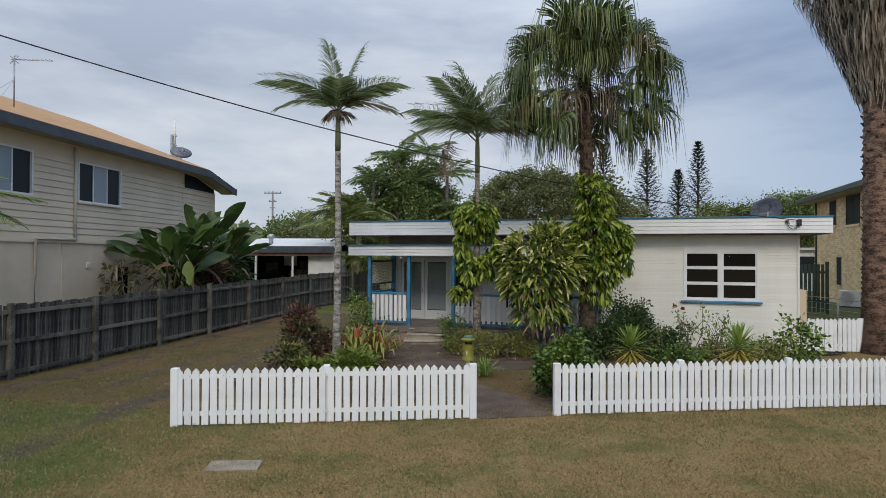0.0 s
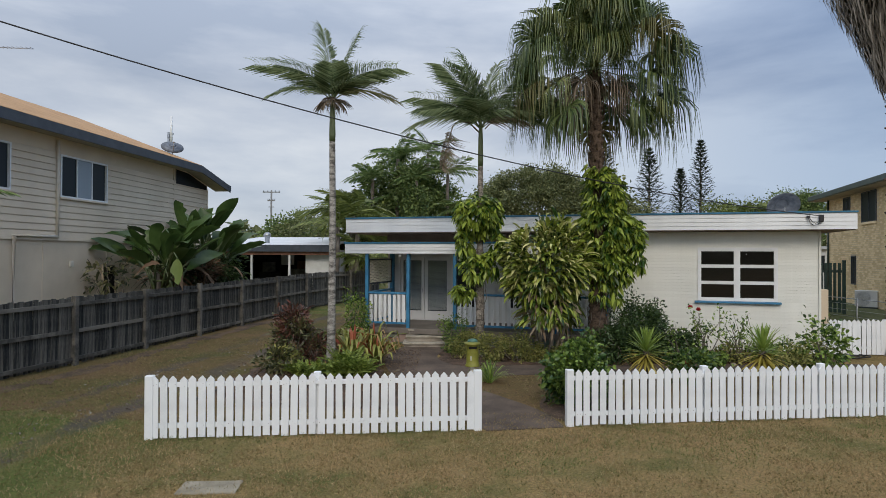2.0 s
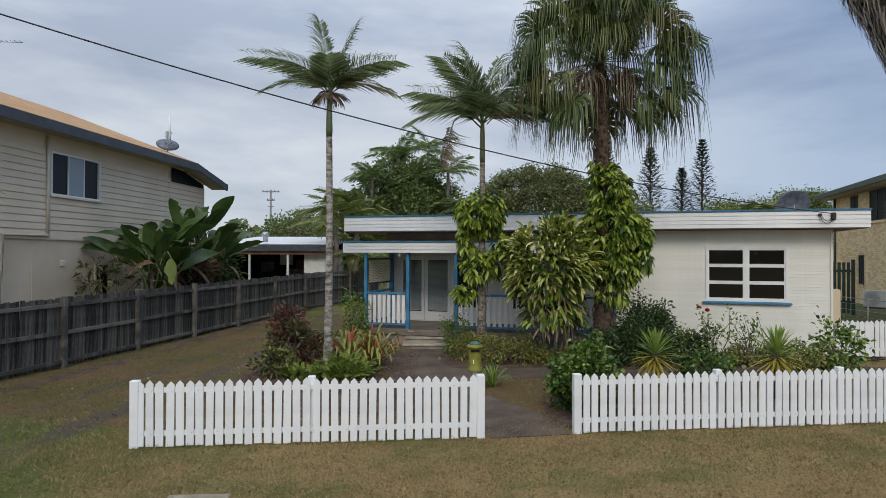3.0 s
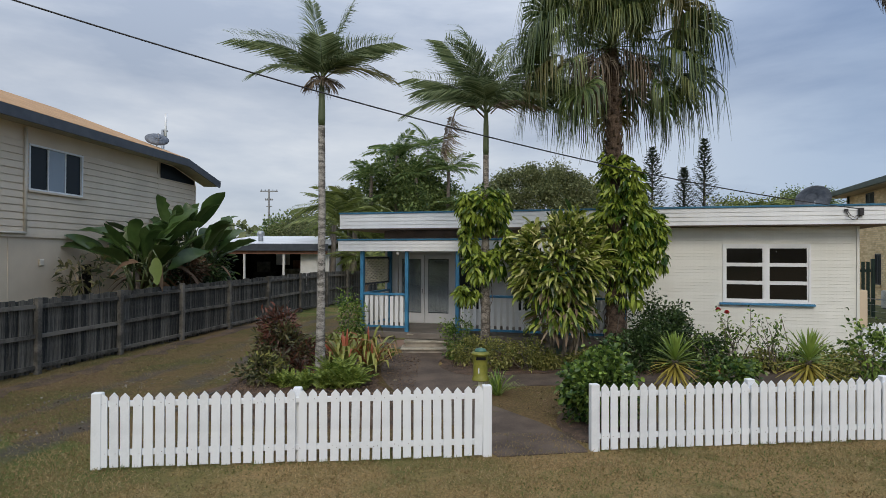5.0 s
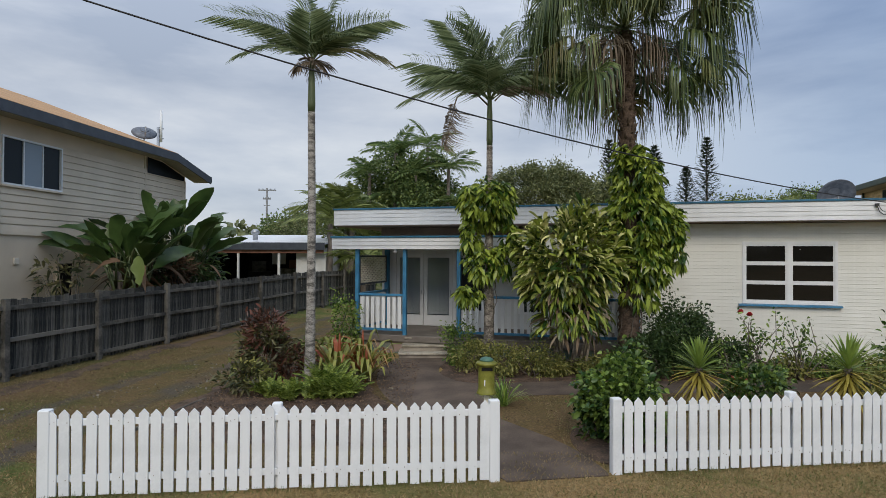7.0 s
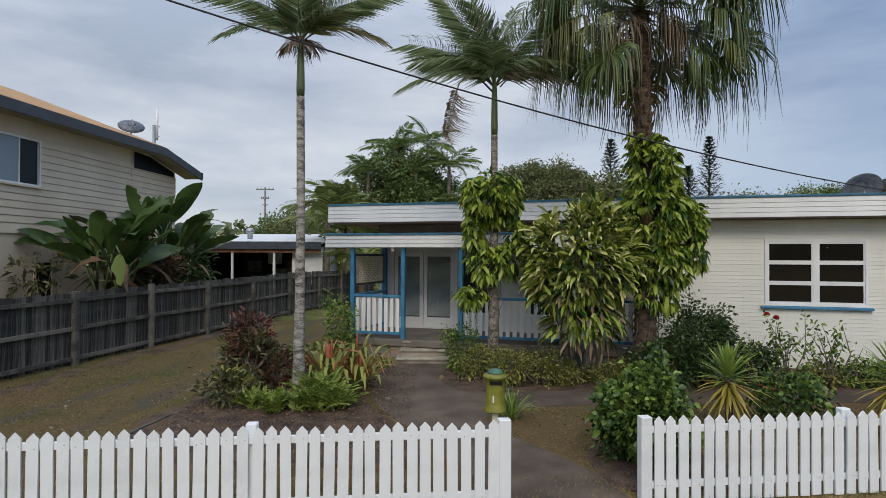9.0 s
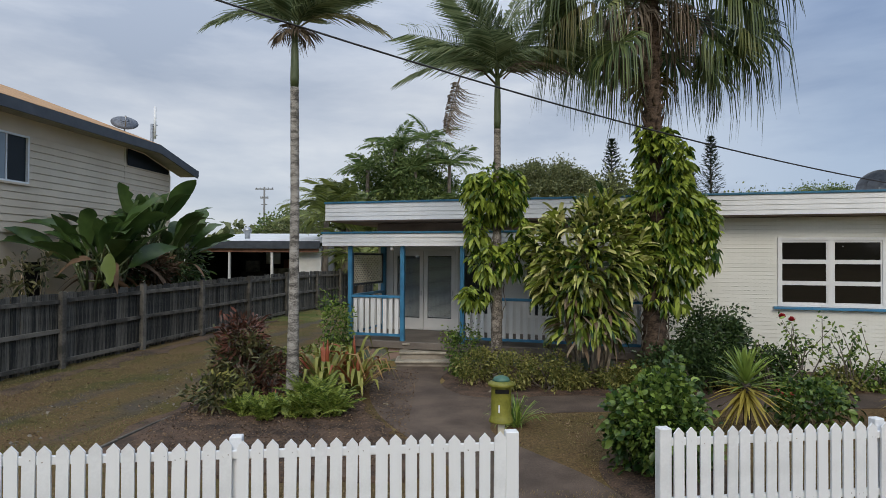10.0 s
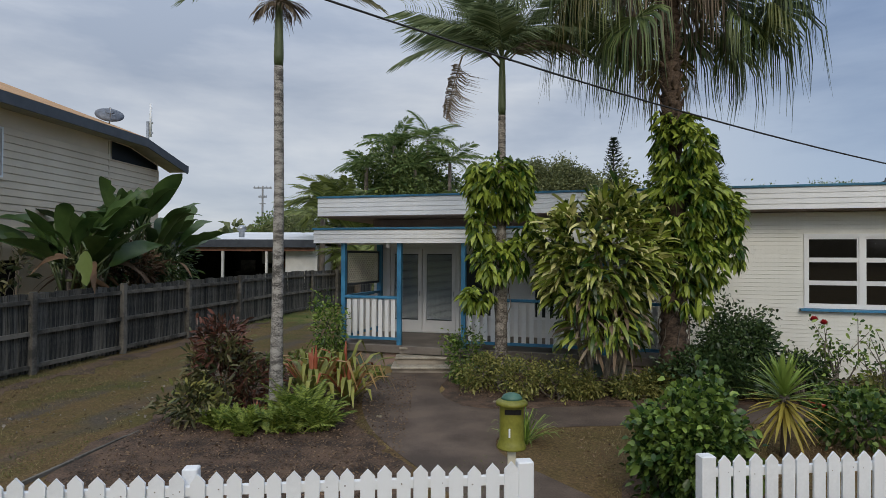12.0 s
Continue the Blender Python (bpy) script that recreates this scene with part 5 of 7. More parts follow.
def feather_frond(length, sag, leaflet, n, seed, curl=0.35, lean=0.5, wide=1.0):
    """A pinnate frond along +x that arches over; mesh lists."""
    rng = random.Random(seed)
    V, F = [], []
    pts = []
    for i in range(25):
        s = i / 24
        pts.append(Vector((length * (s - 0.10 * sag * s ** 3), 0, -length * sag * s ** 2.2)))
    # rachis as a three sided rod
    for i in range(24):
        a, b = pts[i], pts[i + 1]
        ra, rb = 0.018 * (1 - i / 27), 0.018 * (1 - (i + 1) / 27)
        k = len(V)
        for p, r in ((a, ra), (b, rb)):
            V += [p + Vector((0, -r, 0)), p + Vector((0, r, 0)), p + Vector((0, 0, -r * 1.5))]
        F += [(k, k + 1, k + 4, k + 3), (k + 1, k + 2, k + 5, k + 4), (k + 2, k, k + 3, k + 5)]
    for i in range(n):
        s = 0.14 + 0.86 * (i + 0.5) / n
        j = min(int(s * 24), 23)
        p = pts[j].lerp(pts[j + 1], s * 24 - j)
        t = (pts[j + 1] - pts[j]).normalized()
        size = leaflet * (0.45 + 0.75 * math.sin(math.pi * min(1.0, 0.18 + 0.72 * s)))
        for sd in (-1, 1):
            l = size * rng.uniform(0.82, 1.12)
            cu = curl * rng.uniform(0.4, 1.7)
            d = (t * (0.50 + 0.50 * s) + Vector((0, sd, 0)) * 1.0 + Vector((0, 0, rng.uniform(0.05, 0.45) * lean))).normalized()
            q = [p, p + d * l * 0.4, p + d * l * 0.72 + Vector((0, 0, -l * cu * 0.3)), p + d * l * 0.95 + Vector((0, 0, -l * cu))]
            side = d.cross(Vector((0, 0, 1))).normalized()
            if rng.random() < 0.07:
                continue
            strip(V, F, q, [0.010 * wide, 0.029 * wide, 0.023 * wide, 0.003], side, fold=0.15)
    return V, F


def add_frond(parent, origin, az, el, length, sag, leaflet, seed, material="frond", n=44, curl=0.35, roll=0.0, lean=0.5, name="frond", wide=1.0):
    V, F = feather_frond(length, sag, leaflet, n, seed, curl, lean, wide)
    # lift by el in the upright plane, then turn to az
    m = Matrix.Translation(origin) @ Matrix.Rotation(radians(az), 4, "Z") @ Matrix.Rotation(radians(-el), 4, "Y") @ Matrix.Rotation(radians(roll), 4, "X")
    V = [m @ v for v in V]
    return raw(name, V, F, material, parent)


def ringed_trunk(parent, pts, radii, material, name="trunk", rings=0.09, depth=0.05, sides=14):
    """A trunk with shallow leaf-scar rings."""
    P = [Vector(p) for p in pts]
    total = sum((b - a).length for a, b in zip(P, P[1:]))
    n = max(8, int(total / rings) * 2)
    q, r = [], []
    for i in range(n + 1):
        s = i / n * (len(P) - 1)
        j = min(int(s), len(P) - 2)
        q.append(P[j].lerp(P[j + 1], s - j))
        rad = radii[j] + (radii[j + 1] - radii[j]) * (s - j)
        r.append(rad * (1 + (depth if i % 2 else 0)))
    return part(name, tube(q, r, sides), material, parent)


def palm_a():
    x, y = -2.56, 14.75
    p = thing("feather_palm", pose(x, y, 0.08), "slender grey trunked palm with feathery green fronds", "palm tree", "slender palms")
    ringed_trunk(p, [(0, 0, -0.1), (0.0, 0, 0.4), (0.01, 0, 1.5), (0.02, 0, 3.4), (0.0, 0, 5.2)], [0.13, 0.10, 0.082, 0.07, 0.066], "palmgrey")
    part("crownshaft", tube([(0, 0, 5.2), (0, 0, 5.35), (0.0, 0, 5.8), (0, 0, 6.2)], [0.066, 0.074, 0.062, 0.042], 12), "palmgreen", p, "smooth green crownshaft")
    top = (0, 0, 6.14)
    fr = [(122, 77, 1.85, 0.06, 25), (48, 71, 1.85, 0.08, -30), (176, 62, 1.35, 1.0, 40), (190, 44, 1.25, 0.80, -40), (166, 70, 1.30, 0.80, 25), (4, 60, 1.32, 1.0, -40), (-10, 40, 1.15, 0.80, 40), (16, 70, 1.2, 0.80, -25), (272, 72, 0.9, 0.9, 10), (318, 58, 0.95, 0.9, 20), (85, 62, 1.4, 0.4, 5)]
    for i, (az, el, l, sag, roll) in enumerate(fr):
        add_frond(p, top, az, el, l, sag, 0.46, 10 + i, "frondtip" if i == 6 else "frond", roll=roll, n=62, curl=0.30, lean=0.9, wide=0.80)
    for i in range(9):
        add_frond(p, (0, 0, 6.12), i * 40 + 20, 40 - 14 * (i % 3), 0.28, 0.9, 0.15, 60 + i, "frondbrown", n=14, curl=0.8, name="dry_frond", wide=0.8)


def palm_b():
    x, y = 0.93, 16.7
    p = thing("feather_palm", pose(x, y, 0.12), "slender palm with drooping feathery fronds and vine on its trunk", "palm tree", "slender palms")
    ringed_trunk(p, [(0.0, 0, -0.1), (0.0, 0, 0.4), (0.0, 0, 1.6), (0.0, 0, 3.4), (0.0, 0, 4.9)], [0.16, 0.115, 0.098, 0.072, 0.064], "palmdark")
    part("crownshaft", tube([(0, 0, 4.9), (0, 0, 5.05), (0.0, 0, 5.6), (0, 0, 5.95)], [0.064, 0.070, 0.062, 0.045], 12), "palmgreen", p, "smooth green crownshaft")
    top = (0, 0, 5.88)
    fr = [(128, 80, 2.15, 0.14, 25), (64, 76, 2.05, 0.18, -25), (196, 74, 1.75, 0.62, 40), (172, 62, 1.45, 1.0, 40), (188, 46, 1.45, 0.95, -40), (8, 58, 1.45, 0.95, -40), (-14, 42, 1.45, 0.85, 40), (150, 56, 1.5, 0.75, 30), (265, 58, 1.2, 0.8, -10), (305, 44, 1.35, 0.75, 20), (228, 44, 1.5, 0.75, -25), (35, 58, 1.75, 0.5, 30), (345, 66, 1.8, 0.45, -40), (95, 62, 1.7, 0.35, 10), (250, 74, 1.6, 0.4, -15)]
    for i, (az, el, l, sag, roll) in enumerate(fr):
        add_frond(p, top, az, el, l, sag, 0.52, 110 + i, "frond", roll=roll, curl=0.5, lean=0.9, n=60, wide=0.95)
    part("dry_stalk", tube([(0, 0, 5.75), (-0.30, -0.08, 6.02), (-0.58, -0.14, 6.04), (-0.74, -0.16, 5.90)], [0.022, 0.018, 0.014, 0.012], 6), "frondbrown", p, "bent brown frond stalk")
    add_frond(p, (-0.72, -0.16, 5.93), 196, -72, 1.15, 0.06, 0.30, 150, "frondbrown", n=44, curl=1.0, roll=55, name="dry_frond", wide=0.8)
    add_frond(p, (0.1, -0.1, 5.86), 330, 46, 0.9, 0.9, 0.36, 151, "frondbrown", n=30, curl=0.8, name="dry_frond")


# -- fan palms --


def fan_frond(parent, origin, az, el, petiole, blade, seed, material="fan", segs=48, hang=0.9):
    """A costapalmate leaf: petiole, then long segments whose tips hang straight down."""
    rng = random.Random(seed)
    V, F = [], []
    a, e = radians(az), radians(el)
    d = Vector((math.cos(a) * math.cos(e), math.sin(a) * math.cos(e), math.sin(e)))
    side = Vector((-math.sin(a), math.cos(a), 0))
    up = side.cross(d) * -1
    o = Vector(origin)
    hub = o + d * petiole + Vector((0, 0, -0.12 * petiole * petiole))
    dd = (d + Vector((0, 0, -0.30))).normalized()
    nup = dd.cross(side).normalized() * -1
    if nup.z < 0:
        nup = -nup
    tilt = rng.uniform(-0.5, 0.5)
    sr = (Matrix.Rotation(tilt, 3, dd) @ side).normalized()
    nup = (Matrix.Rotation(tilt, 3, dd) @ nup).normalized()
    strip(V, F, [o, o.lerp(hub, 0.5) + Vector((0, 0, 0.03 * petiole)), hub], [0.06, 0.04, 0.03], side, fold=-0.3)
    left, glen, gshift, gang = 0, 1.0, (0, 0), 0.0
    for i in range(segs):
        t = -1 + 2 * (i + 0.5) / segs
        # neighbouring segments hang together in ragged bunches
        if left == 0:
            left, glen = rng.randint(3, 6), rng.uniform(0.78, 1.12)
            gshift = (rng.uniform(-0.22, 0.22), rng.uniform(-0.22, 0.22))
            gang = t + left / segs
        left -= 1
        if rng.random() < 0.02:
            continue
        ang = (t * 0.8 + gang * 0.2) * radians(118)
        l = blade * (1.0 - 0.32 * abs(t) ** 2) * rng.uniform(0.92, 1.06) * glen
        v = (dd * math.cos(ang) + sr * math.sin(ang) + nup * (0.18 * abs(t))).normalized()
        s2 = v.cross(nup).normalized()
        down = Vector((0, 0, -1))
        p0 = hub
        p1 = p0 + v * l * 0.44
        p2 = p1 + (v * 0.80 + down * 0.45 * hang).normalized() * l * 0.20
        p3 = p2 + (v * 0.20 + down * hang).normalized() * l * 0.42
        p4 = p3 + (v * 0.02 + down * hang + Vector((gshift[0] + rng.uniform(-0.10, 0.10), gshift[1] + rng.uniform(-0.10, 0.10), 0))).normalized() * l * rng.uniform(0.10, 0.55)
        w = blade * 0.033
        strip(V, F, [p0, p1, p2, p3, p4], [w * 0.4, w * 1.15, w * 0.72, w * 0.5, w * 0.12], s2, fold=0.2)
    return raw("frond", V, F, material, parent)


def big_fan_palm():
    x, y = 3.9, 16.4
    p = thing("fan_palm", pose(x, y, 0.12), "tall fan palm with fibrous brown trunk and drooping green fronds", "palm tree")
    pts = [(0, 0, -0.1), (0, 0, 2.0), (-0.02, 0, 4.4), (-0.05, 0, 5.6), (-0.10, 0, 7.3)]
    ringed_trunk(p, pts, [0.22, 0.18, 0.155, 0.14, 0.15], "palmbrown", rings=0.13, depth=0.20, sides=16)
    rng = random.Random(5)
    # old leaf bases
    for i in range(60):
        z = 4.7 + 2.3 * i / 60
        a = i * 2.4
        cx = -0.03 - 0.06 * (z - 4.7) / 2.3
        bm = bmesh.new()
        b = Vector((cx + 0.12 * math.cos(a), 0.12 * math.sin(a), z))
        tip = b + Vector((math.cos(a) * 0.10, math.sin(a) * 0.10, rng.uniform(0.10, 0.28)))
        tube([b, b.lerp(tip, 0.6), tip], [0.045, 0.03, 0.008], 5, bm)
        part("leaf_base", bm, "palmbrown", p)
    top = (-0.10, 0, 7.4)
    k = 0
    total = 48
    for i in range(total):
        t = i / (total - 1)
        el = 84 - 130 * t ** 0.95 + rng.uniform(-7, 7)
        pet = (1.85 - 0.35 * t) * rng.uniform(0.82, 1.12)
        bl = (1.28 - 0.18 * t) * rng.uniform(0.88, 1.12)
        az = (i * 137.5 + rng.uniform(-14, 14)) % 360
        if t > 0.42 and 232 < az < 308:
            az = 205 if az < 270 else 335
        fan_frond(p, top, az, el, pet, bl, 200 + k, "fanold" if (k * 7) % 9 == 0 else ("fanlight" if k % 3 == 0 else "fan"), hang=rng.uniform(0.6, 0.85) + 0.6 * t)
        k += 1
    for i in range(11):
        fan_frond(p, top, 215 + 11 * i + rng.uniform(-5, 5), rng.uniform(8, 62), rng.uniform(0.55, 1.2), rng.uniform(0.85, 1.1), 260 + i, "fanlight" if i % 3 else "fan", hang=rng.uniform(0.55, 0.9))
    for i in range(9):
        fan_frond(p, top, 40 * i + rng.uniform(-10, 10), rng.uniform(52, 80), rng.uniform(1.2, 1.7), rng.uniform(1.05, 1.25), 280 + i, "fan" if i % 3 else "fanlight", hang=rng.uniform(0.7, 0.95))
    for i, az in enumerate((182, 200, 214, 228, 318, 332, 346, 0, 40, 80, 120, 160)):
        fan_frond(p, (-0.1, 0, 7.2), az, -16 - 9 * (i % 3), 0.42 + 0.1 * (i % 4), 1.15, 300 + i, "frondbrown", segs=16, hang=2.6)


# lighter copy of the fan leaf, with sunlight put into its colour
M["fanlight"] = leafmat("sunlit_fan_leaf", (0.055, 0.085, 0.025), (0.25, 0.27, 0.095), transl=0.25)
M["fanold"] = leafmat("yellowing_fan_leaf", (0.09, 0.085, 0.025), (0.21, 0.19, 0.07), transl=0.25)


def skirt_palm():
    x, y = 12.15, 17.0
    p = thing("cotton_palm", pose(x, y, 0.12), "thick rusty trunked palm with a hanging skirt of dead fronds", "palm tree")
    ringed_trunk(p, [(0, 0, -0.2), (0, 0, 0.3), (0, 0, 1.2), (0, 0, 4.0), (0, 0, 7.2), (0, 0, 10.2)], [0.52, 0.45, 0.385, 0.36, 0.34, 0.34], "redbark", rings=0.11, depth=0.10, sides=22)
    rng = random.Random(8)
    # broken leaf bases on the trunk
    for i in range(150):
        z = 0.5 + 6.3 * i / 150
        a = i * 2.399
        r = 0.37
        b = Vector((r * math.cos(a), r * math.sin(a), z))
        t = b + Vector((0.06 * math.cos(a), 0.06 * math.sin(a), rng.uniform(-0.02, 0.10)))
        part("leaf_base", tube([b - Vector((0.03 * math.cos(a), 0.03 * math.sin(a), 0)), t], [0.055, 0.018], 5), "redbark", p)
    V, F = [], []
    for i in range(3600):
        z = 7.3 + 3.6 * rng.random() ** 0.8
        a = rng.uniform(0, 2 * math.pi)
        k = (z - 7.0) / 3.6
        r = 0.36 + 1.75 * k ** 1.15 * rng.uniform(0.55, 1.0)
        b = Vector((r * math.cos(a), r * math.sin(a), z))
        l = rng.uniform(0.35, 0.75)
        o = Vector((math.cos(a), math.sin(a), 0))
        q = [b, b + o * 0.06 * l + Vector((0, 0, -0.4 * l)), b - o * 0.12 * l + Vector((rng.uniform(-0.08, 0.08), rng.uniform(-0.08, 0.08), -l))]
        w = rng.uniform(0.028, 0.07)
        strip(V, F, q, [w, w, w * 0.3], Vector((-math.sin(a), math.cos(a), 0)), fold=0.15, up=o)
    raw("skirt", V, F, "thatch", p, "grey-brown skirt of dead leaves")
    # added solid core, coloured dark as the shade deep between the dead leaves
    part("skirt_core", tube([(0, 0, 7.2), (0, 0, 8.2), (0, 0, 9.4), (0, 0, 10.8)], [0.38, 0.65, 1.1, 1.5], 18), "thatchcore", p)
    for i in range(16):
        fan_frond(p, (0, 0, 10.9), i * 137.5, 15 + (i * 19) % 60, 1.1, 1.0, 400 + i, "fan")


# thatch darkened in its colour to stand for shade inside the skirt
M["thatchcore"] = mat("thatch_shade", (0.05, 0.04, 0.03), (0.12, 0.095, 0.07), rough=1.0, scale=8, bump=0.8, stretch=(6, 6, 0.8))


def side_palm():
    p = thing("feather_palm", pose(-10.45, 11.6, 0.0), "small palm behind the paling fence with arching fronds", "palm tree")
    ringed_trunk(p, [(0, 0, -0.1), (0, 0, 1.5), (0, 0, 3.4)], [0.14, 0.11, 0.09], "palmgrey")
    for i in range(9):
        add_frond(p, (0, 0, 3.4), i * 40 - 2, 36 + (i % 3) * 14, 2.0, 0.7, 0.42, 500 + i, "treeleafpalm")


# -- leaf masses on trunks --


def whorls(name, centre, radii, n, L, W, material, parent, seed, inner=0.6):
    """Hanging whorls of about seven drooping leaves on an uneven shell."""
    rng = np.random.default_rng(seed)
    k = max(3, n // 7)
    d = rng.normal(size=(k, 3))
    d /= np.linalg.norm(d, axis=1, keepdims=True)
    c, r = np.array(centre, float), np.array(radii, float)
    N = c + d * r * (inner + (1.08 - inner) * rng.random((k, 1)) ** 0.6)
    which = np.repeat(np.arange(k), 7)
    m = len(which)
    a = rng.uniform(0, 2 * np.pi, m)
    ring = np.stack([np.cos(a), np.sin(a), np.zeros(m)], 1)
    D = ring * 0.8 + d[which] * 0.55 + np.array([0, 0, -0.35]) + rng.normal(size=(m, 3)) * 0.22
    P = N[which] + rng.normal(size=(m, 3)) * 0.025
    s = (0.75 + 0.5 * rng.random(k))[which] * (0.8 + 0.35 * rng.random(m))
    v, f = leafset(P, D, L * s, W * s, 0.55, rng)
    return raw(name, v, f, material, parent)


def vine_mass(name, x, y, shapes, n, seed, label, n_wisps, trunk_r):
    """Climbing vine: shapes are (dx, dy, z, rx, ry, rz, share)."""
    root = thing(name, pose(x, y, 0.12), label, "vine")
    for i, (dx, dy, z, rx, ry, rz, share) in enumerate(shapes):
        whorls("foliage", (dx, dy, z), (rx, ry, rz), int(n * 1.3 * share), 0.175, 0.074, "vine", root, seed + i)
    rng = random.Random(seed)
    for i in range(n_wisps):
        a = rng.uniform(0, 2 * math.pi)
        z0 = rng.uniform(0.1, 0.6)
        z1 = rng.uniform(2.0, 3.4)
        pts = []
        for k in range(14):
            s = k / 13
            aa = a + s * rng.uniform(3.0, 4.0)
            r = trunk_r + 0.02 + 0.05 * rng.random()
            pts.append((r * math.cos(aa), r * math.sin(aa), z0 + (z1 - z0) * s))
        part("tendril", tube(pts, [0.009] * 13 + [0.004], 5), "bark", root)
    return root


def cordyline(x, y):
    root = thing("dracaena_clump", pose(x, y, 0.12), "dense clump of cane plants with cream striped arching leaves", "plant")
    rng = random.Random(21)
    leaves = {"cordy": ([], []), "cordypale": ([], []), "cordydry": ([], [])}
    heads = []
    for i in range(168):
        a = rng.uniform(0, 2 * math.pi)
        u = rng.uniform(-0.82, 1.0)
        k = rng.uniform(0.62, 1.0) * (1 + 0.12 * noise.noise((math.cos(a) * 2, math.sin(a) * 2, u * 2)))
        r = math.sqrt(1 - u * u)
        heads.append((Vector((r * math.cos(a) * 1.0 * k, r * math.sin(a) * 0.80 * k, 2.42 + 1.06 * u * k)), Vector((r * math.cos(a), r * math.sin(a), u))))
    for i in range(34):
        a = rng.uniform(0, 2 * math.pi)
        r = rng.uniform(0.34, 0.78)
        heads.append((Vector((r * math.cos(a), r * math.sin(a) * 0.9, rng.uniform(0.95, 1.65))), Vector((math.cos(a), math.sin(a), -0.55))))
    for h, out in heads:
        low = h.z < 1.75
        for j in range(16 if not low else 13):
            d = Vector((rng.gauss(0, 0.62), rng.gauss(0, 0.62), rng.gauss(0, 0.5)))
            d = (d + out * 1.05 + Vector((0, 0, 0.34 if not low else -0.1))).normalized()
            l = rng.uniform(0.28, 0.46)
            o = h + Vector((rng.uniform(-0.05, 0.05), rng.uniform(-0.05, 0.05), rng.uniform(-0.14, 0.14)))
            sd = d.cross(Vector((0.02, 0.03, 1))).normalized()
            sd = (Matrix.Rotation(rng.gauss(0, 0.65), 3, d) @ sd).normalized()
            flat = Vector((d.x, d.y, 0))
            drp = rng.uniform(0.0, 0.70) * (1.15 if low else 1.0)
            q = [o + d * 0.03, o + d * l * 0.32, o + d * l * 0.60 + Vector((0, 0, -0.10 * l * drp)), o + d * l * 0.78 + flat * 0.05 * l + Vector((0, 0, -0.30 * l * drp)), o + d * l * 0.84 + flat * 0.08 * l + Vector((0, 0, -0.62 * l * drp))]
            w = rng.uniform(0.055, 0.080)
            pick = rng.random()
            kind = "cordydry" if low and pick < 0.24 else ("cordypale" if pick < (0.40 if not low else 0.28) else "cordy")
            strip(*leaves[kind], q, [w * 0.4, w * 0.9, w, w * 0.75, w * 0.06], sd, fold=0.16)
    raw("foliage", *leaves["cordy"], "cordy", root, "glossy green strap leaves")
    raw("pale_foliage", *leaves["cordypale"], "cordypale", root, "cream edged arching leaves")
    raw("dry_foliage", *leaves["cordydry"], "cordydry", root, "dry tan hanging leaves")
    for i in range(11):
        h = heads[i * 7][0]
        b = Vector((rng.uniform(-0.26, 0.34), rng.uniform(-0.05, 0.25), -0.05))
        m = Vector((b.x * 1.5 + h.x * 0.25, b.y * 1.2 + h.y * 0.15, 0.95))
        part("cane", tube([b, b.lerp(m, 0.5) + Vector((rng.uniform(-0.03, 0.03), 0, 0)), m, h], [0.034, 0.030, 0.026, 0.016], 8), "cane", root)


M["cane"] = mat("pale_cane_bark", (0.15, 0.12, 0.085), (0.34, 0.28, 0.205), rough=0.9, scale=6, bump=0.4, stretch=(2, 2, 1.2))


def yucca(x, y, zc, seed, label, size=0.62):
    g = height(x, y)
    root = thing("yucca", pose(x, y, g), label, "plant", "yuccas in the front garden")
    rng = random.Random(seed)
    part("trunk", tube([(0, 0, -0.05), (0.01, 0, zc * 0.5), (0, 0, zc)], [0.06, 0.05, 0.06], 9), "bark", root)
    for i in range(112):
        a = i * 2.399
        t = i / 112
        e = radians(-58 + 142 * t + rng.uniform(-8, 8))
        d = Vector((math.cos(a) * math.cos(e), math.sin(a) * math.cos(e), math.sin(e)))
        l = size * rng.uniform(0.82, 1.08) * (0.85 if t > 0.85 else 1.0)
        o = Vector((0, 0, zc - 0.16 + 0.24 * t))
        sd = d.cross(Vector((0.02, 0.03, 1))).normalized()
        V, F = [], []
        q = [o, o + d * l * 0.35, o + d * l * 0.7 + Vector((0, 0, -0.02 * l)), o + d * l + Vector((0, 0, -0.09 * l))]
        strip(V, F, q, [0.034, 0.044, 0.036, 0.004], sd, fold=0.18)
        raw("leaf", V, F, "yuccaold" if t < 0.44 else "yucca", root)


def grass_tuft(x, y, n, l, seed, material="yucca", name="strap_leaf_tuft", label="tuft of narrow green strap leaves beside the path"):
    root = thing(name, pose(x, y, height(x, y)), label, "plant")
    rng = random.Random(seed)
    V, F = [], []
    for i in range(n):
        a = rng.uniform(0, 2 * math.pi)
        e = rng.uniform(0.35, 1.5)
        d = Vector((math.cos(a) * math.cos(e), math.sin(a) * math.cos(e), math.sin(e)))
        ll = l * rng.uniform(0.6, 1.1)
        o = Vector((rng.uniform(-0.05, 0.05), rng.uniform(-0.05, 0.05), 0))
        sd = d.cross(Vector((0, 0.01, 1))).normalized()
        strip(V, F, [o, o + d * ll * 0.5, o + d * ll * 0.85 + Vector((0, 0, -0.1 * ll)), o + d * ll + Vector((0, 0, -0.28 * ll))], [0.014, 0.018, 0.014, 0.002], sd, fold=0.15)
    raw("leaves", V, F, material, root)
    return root


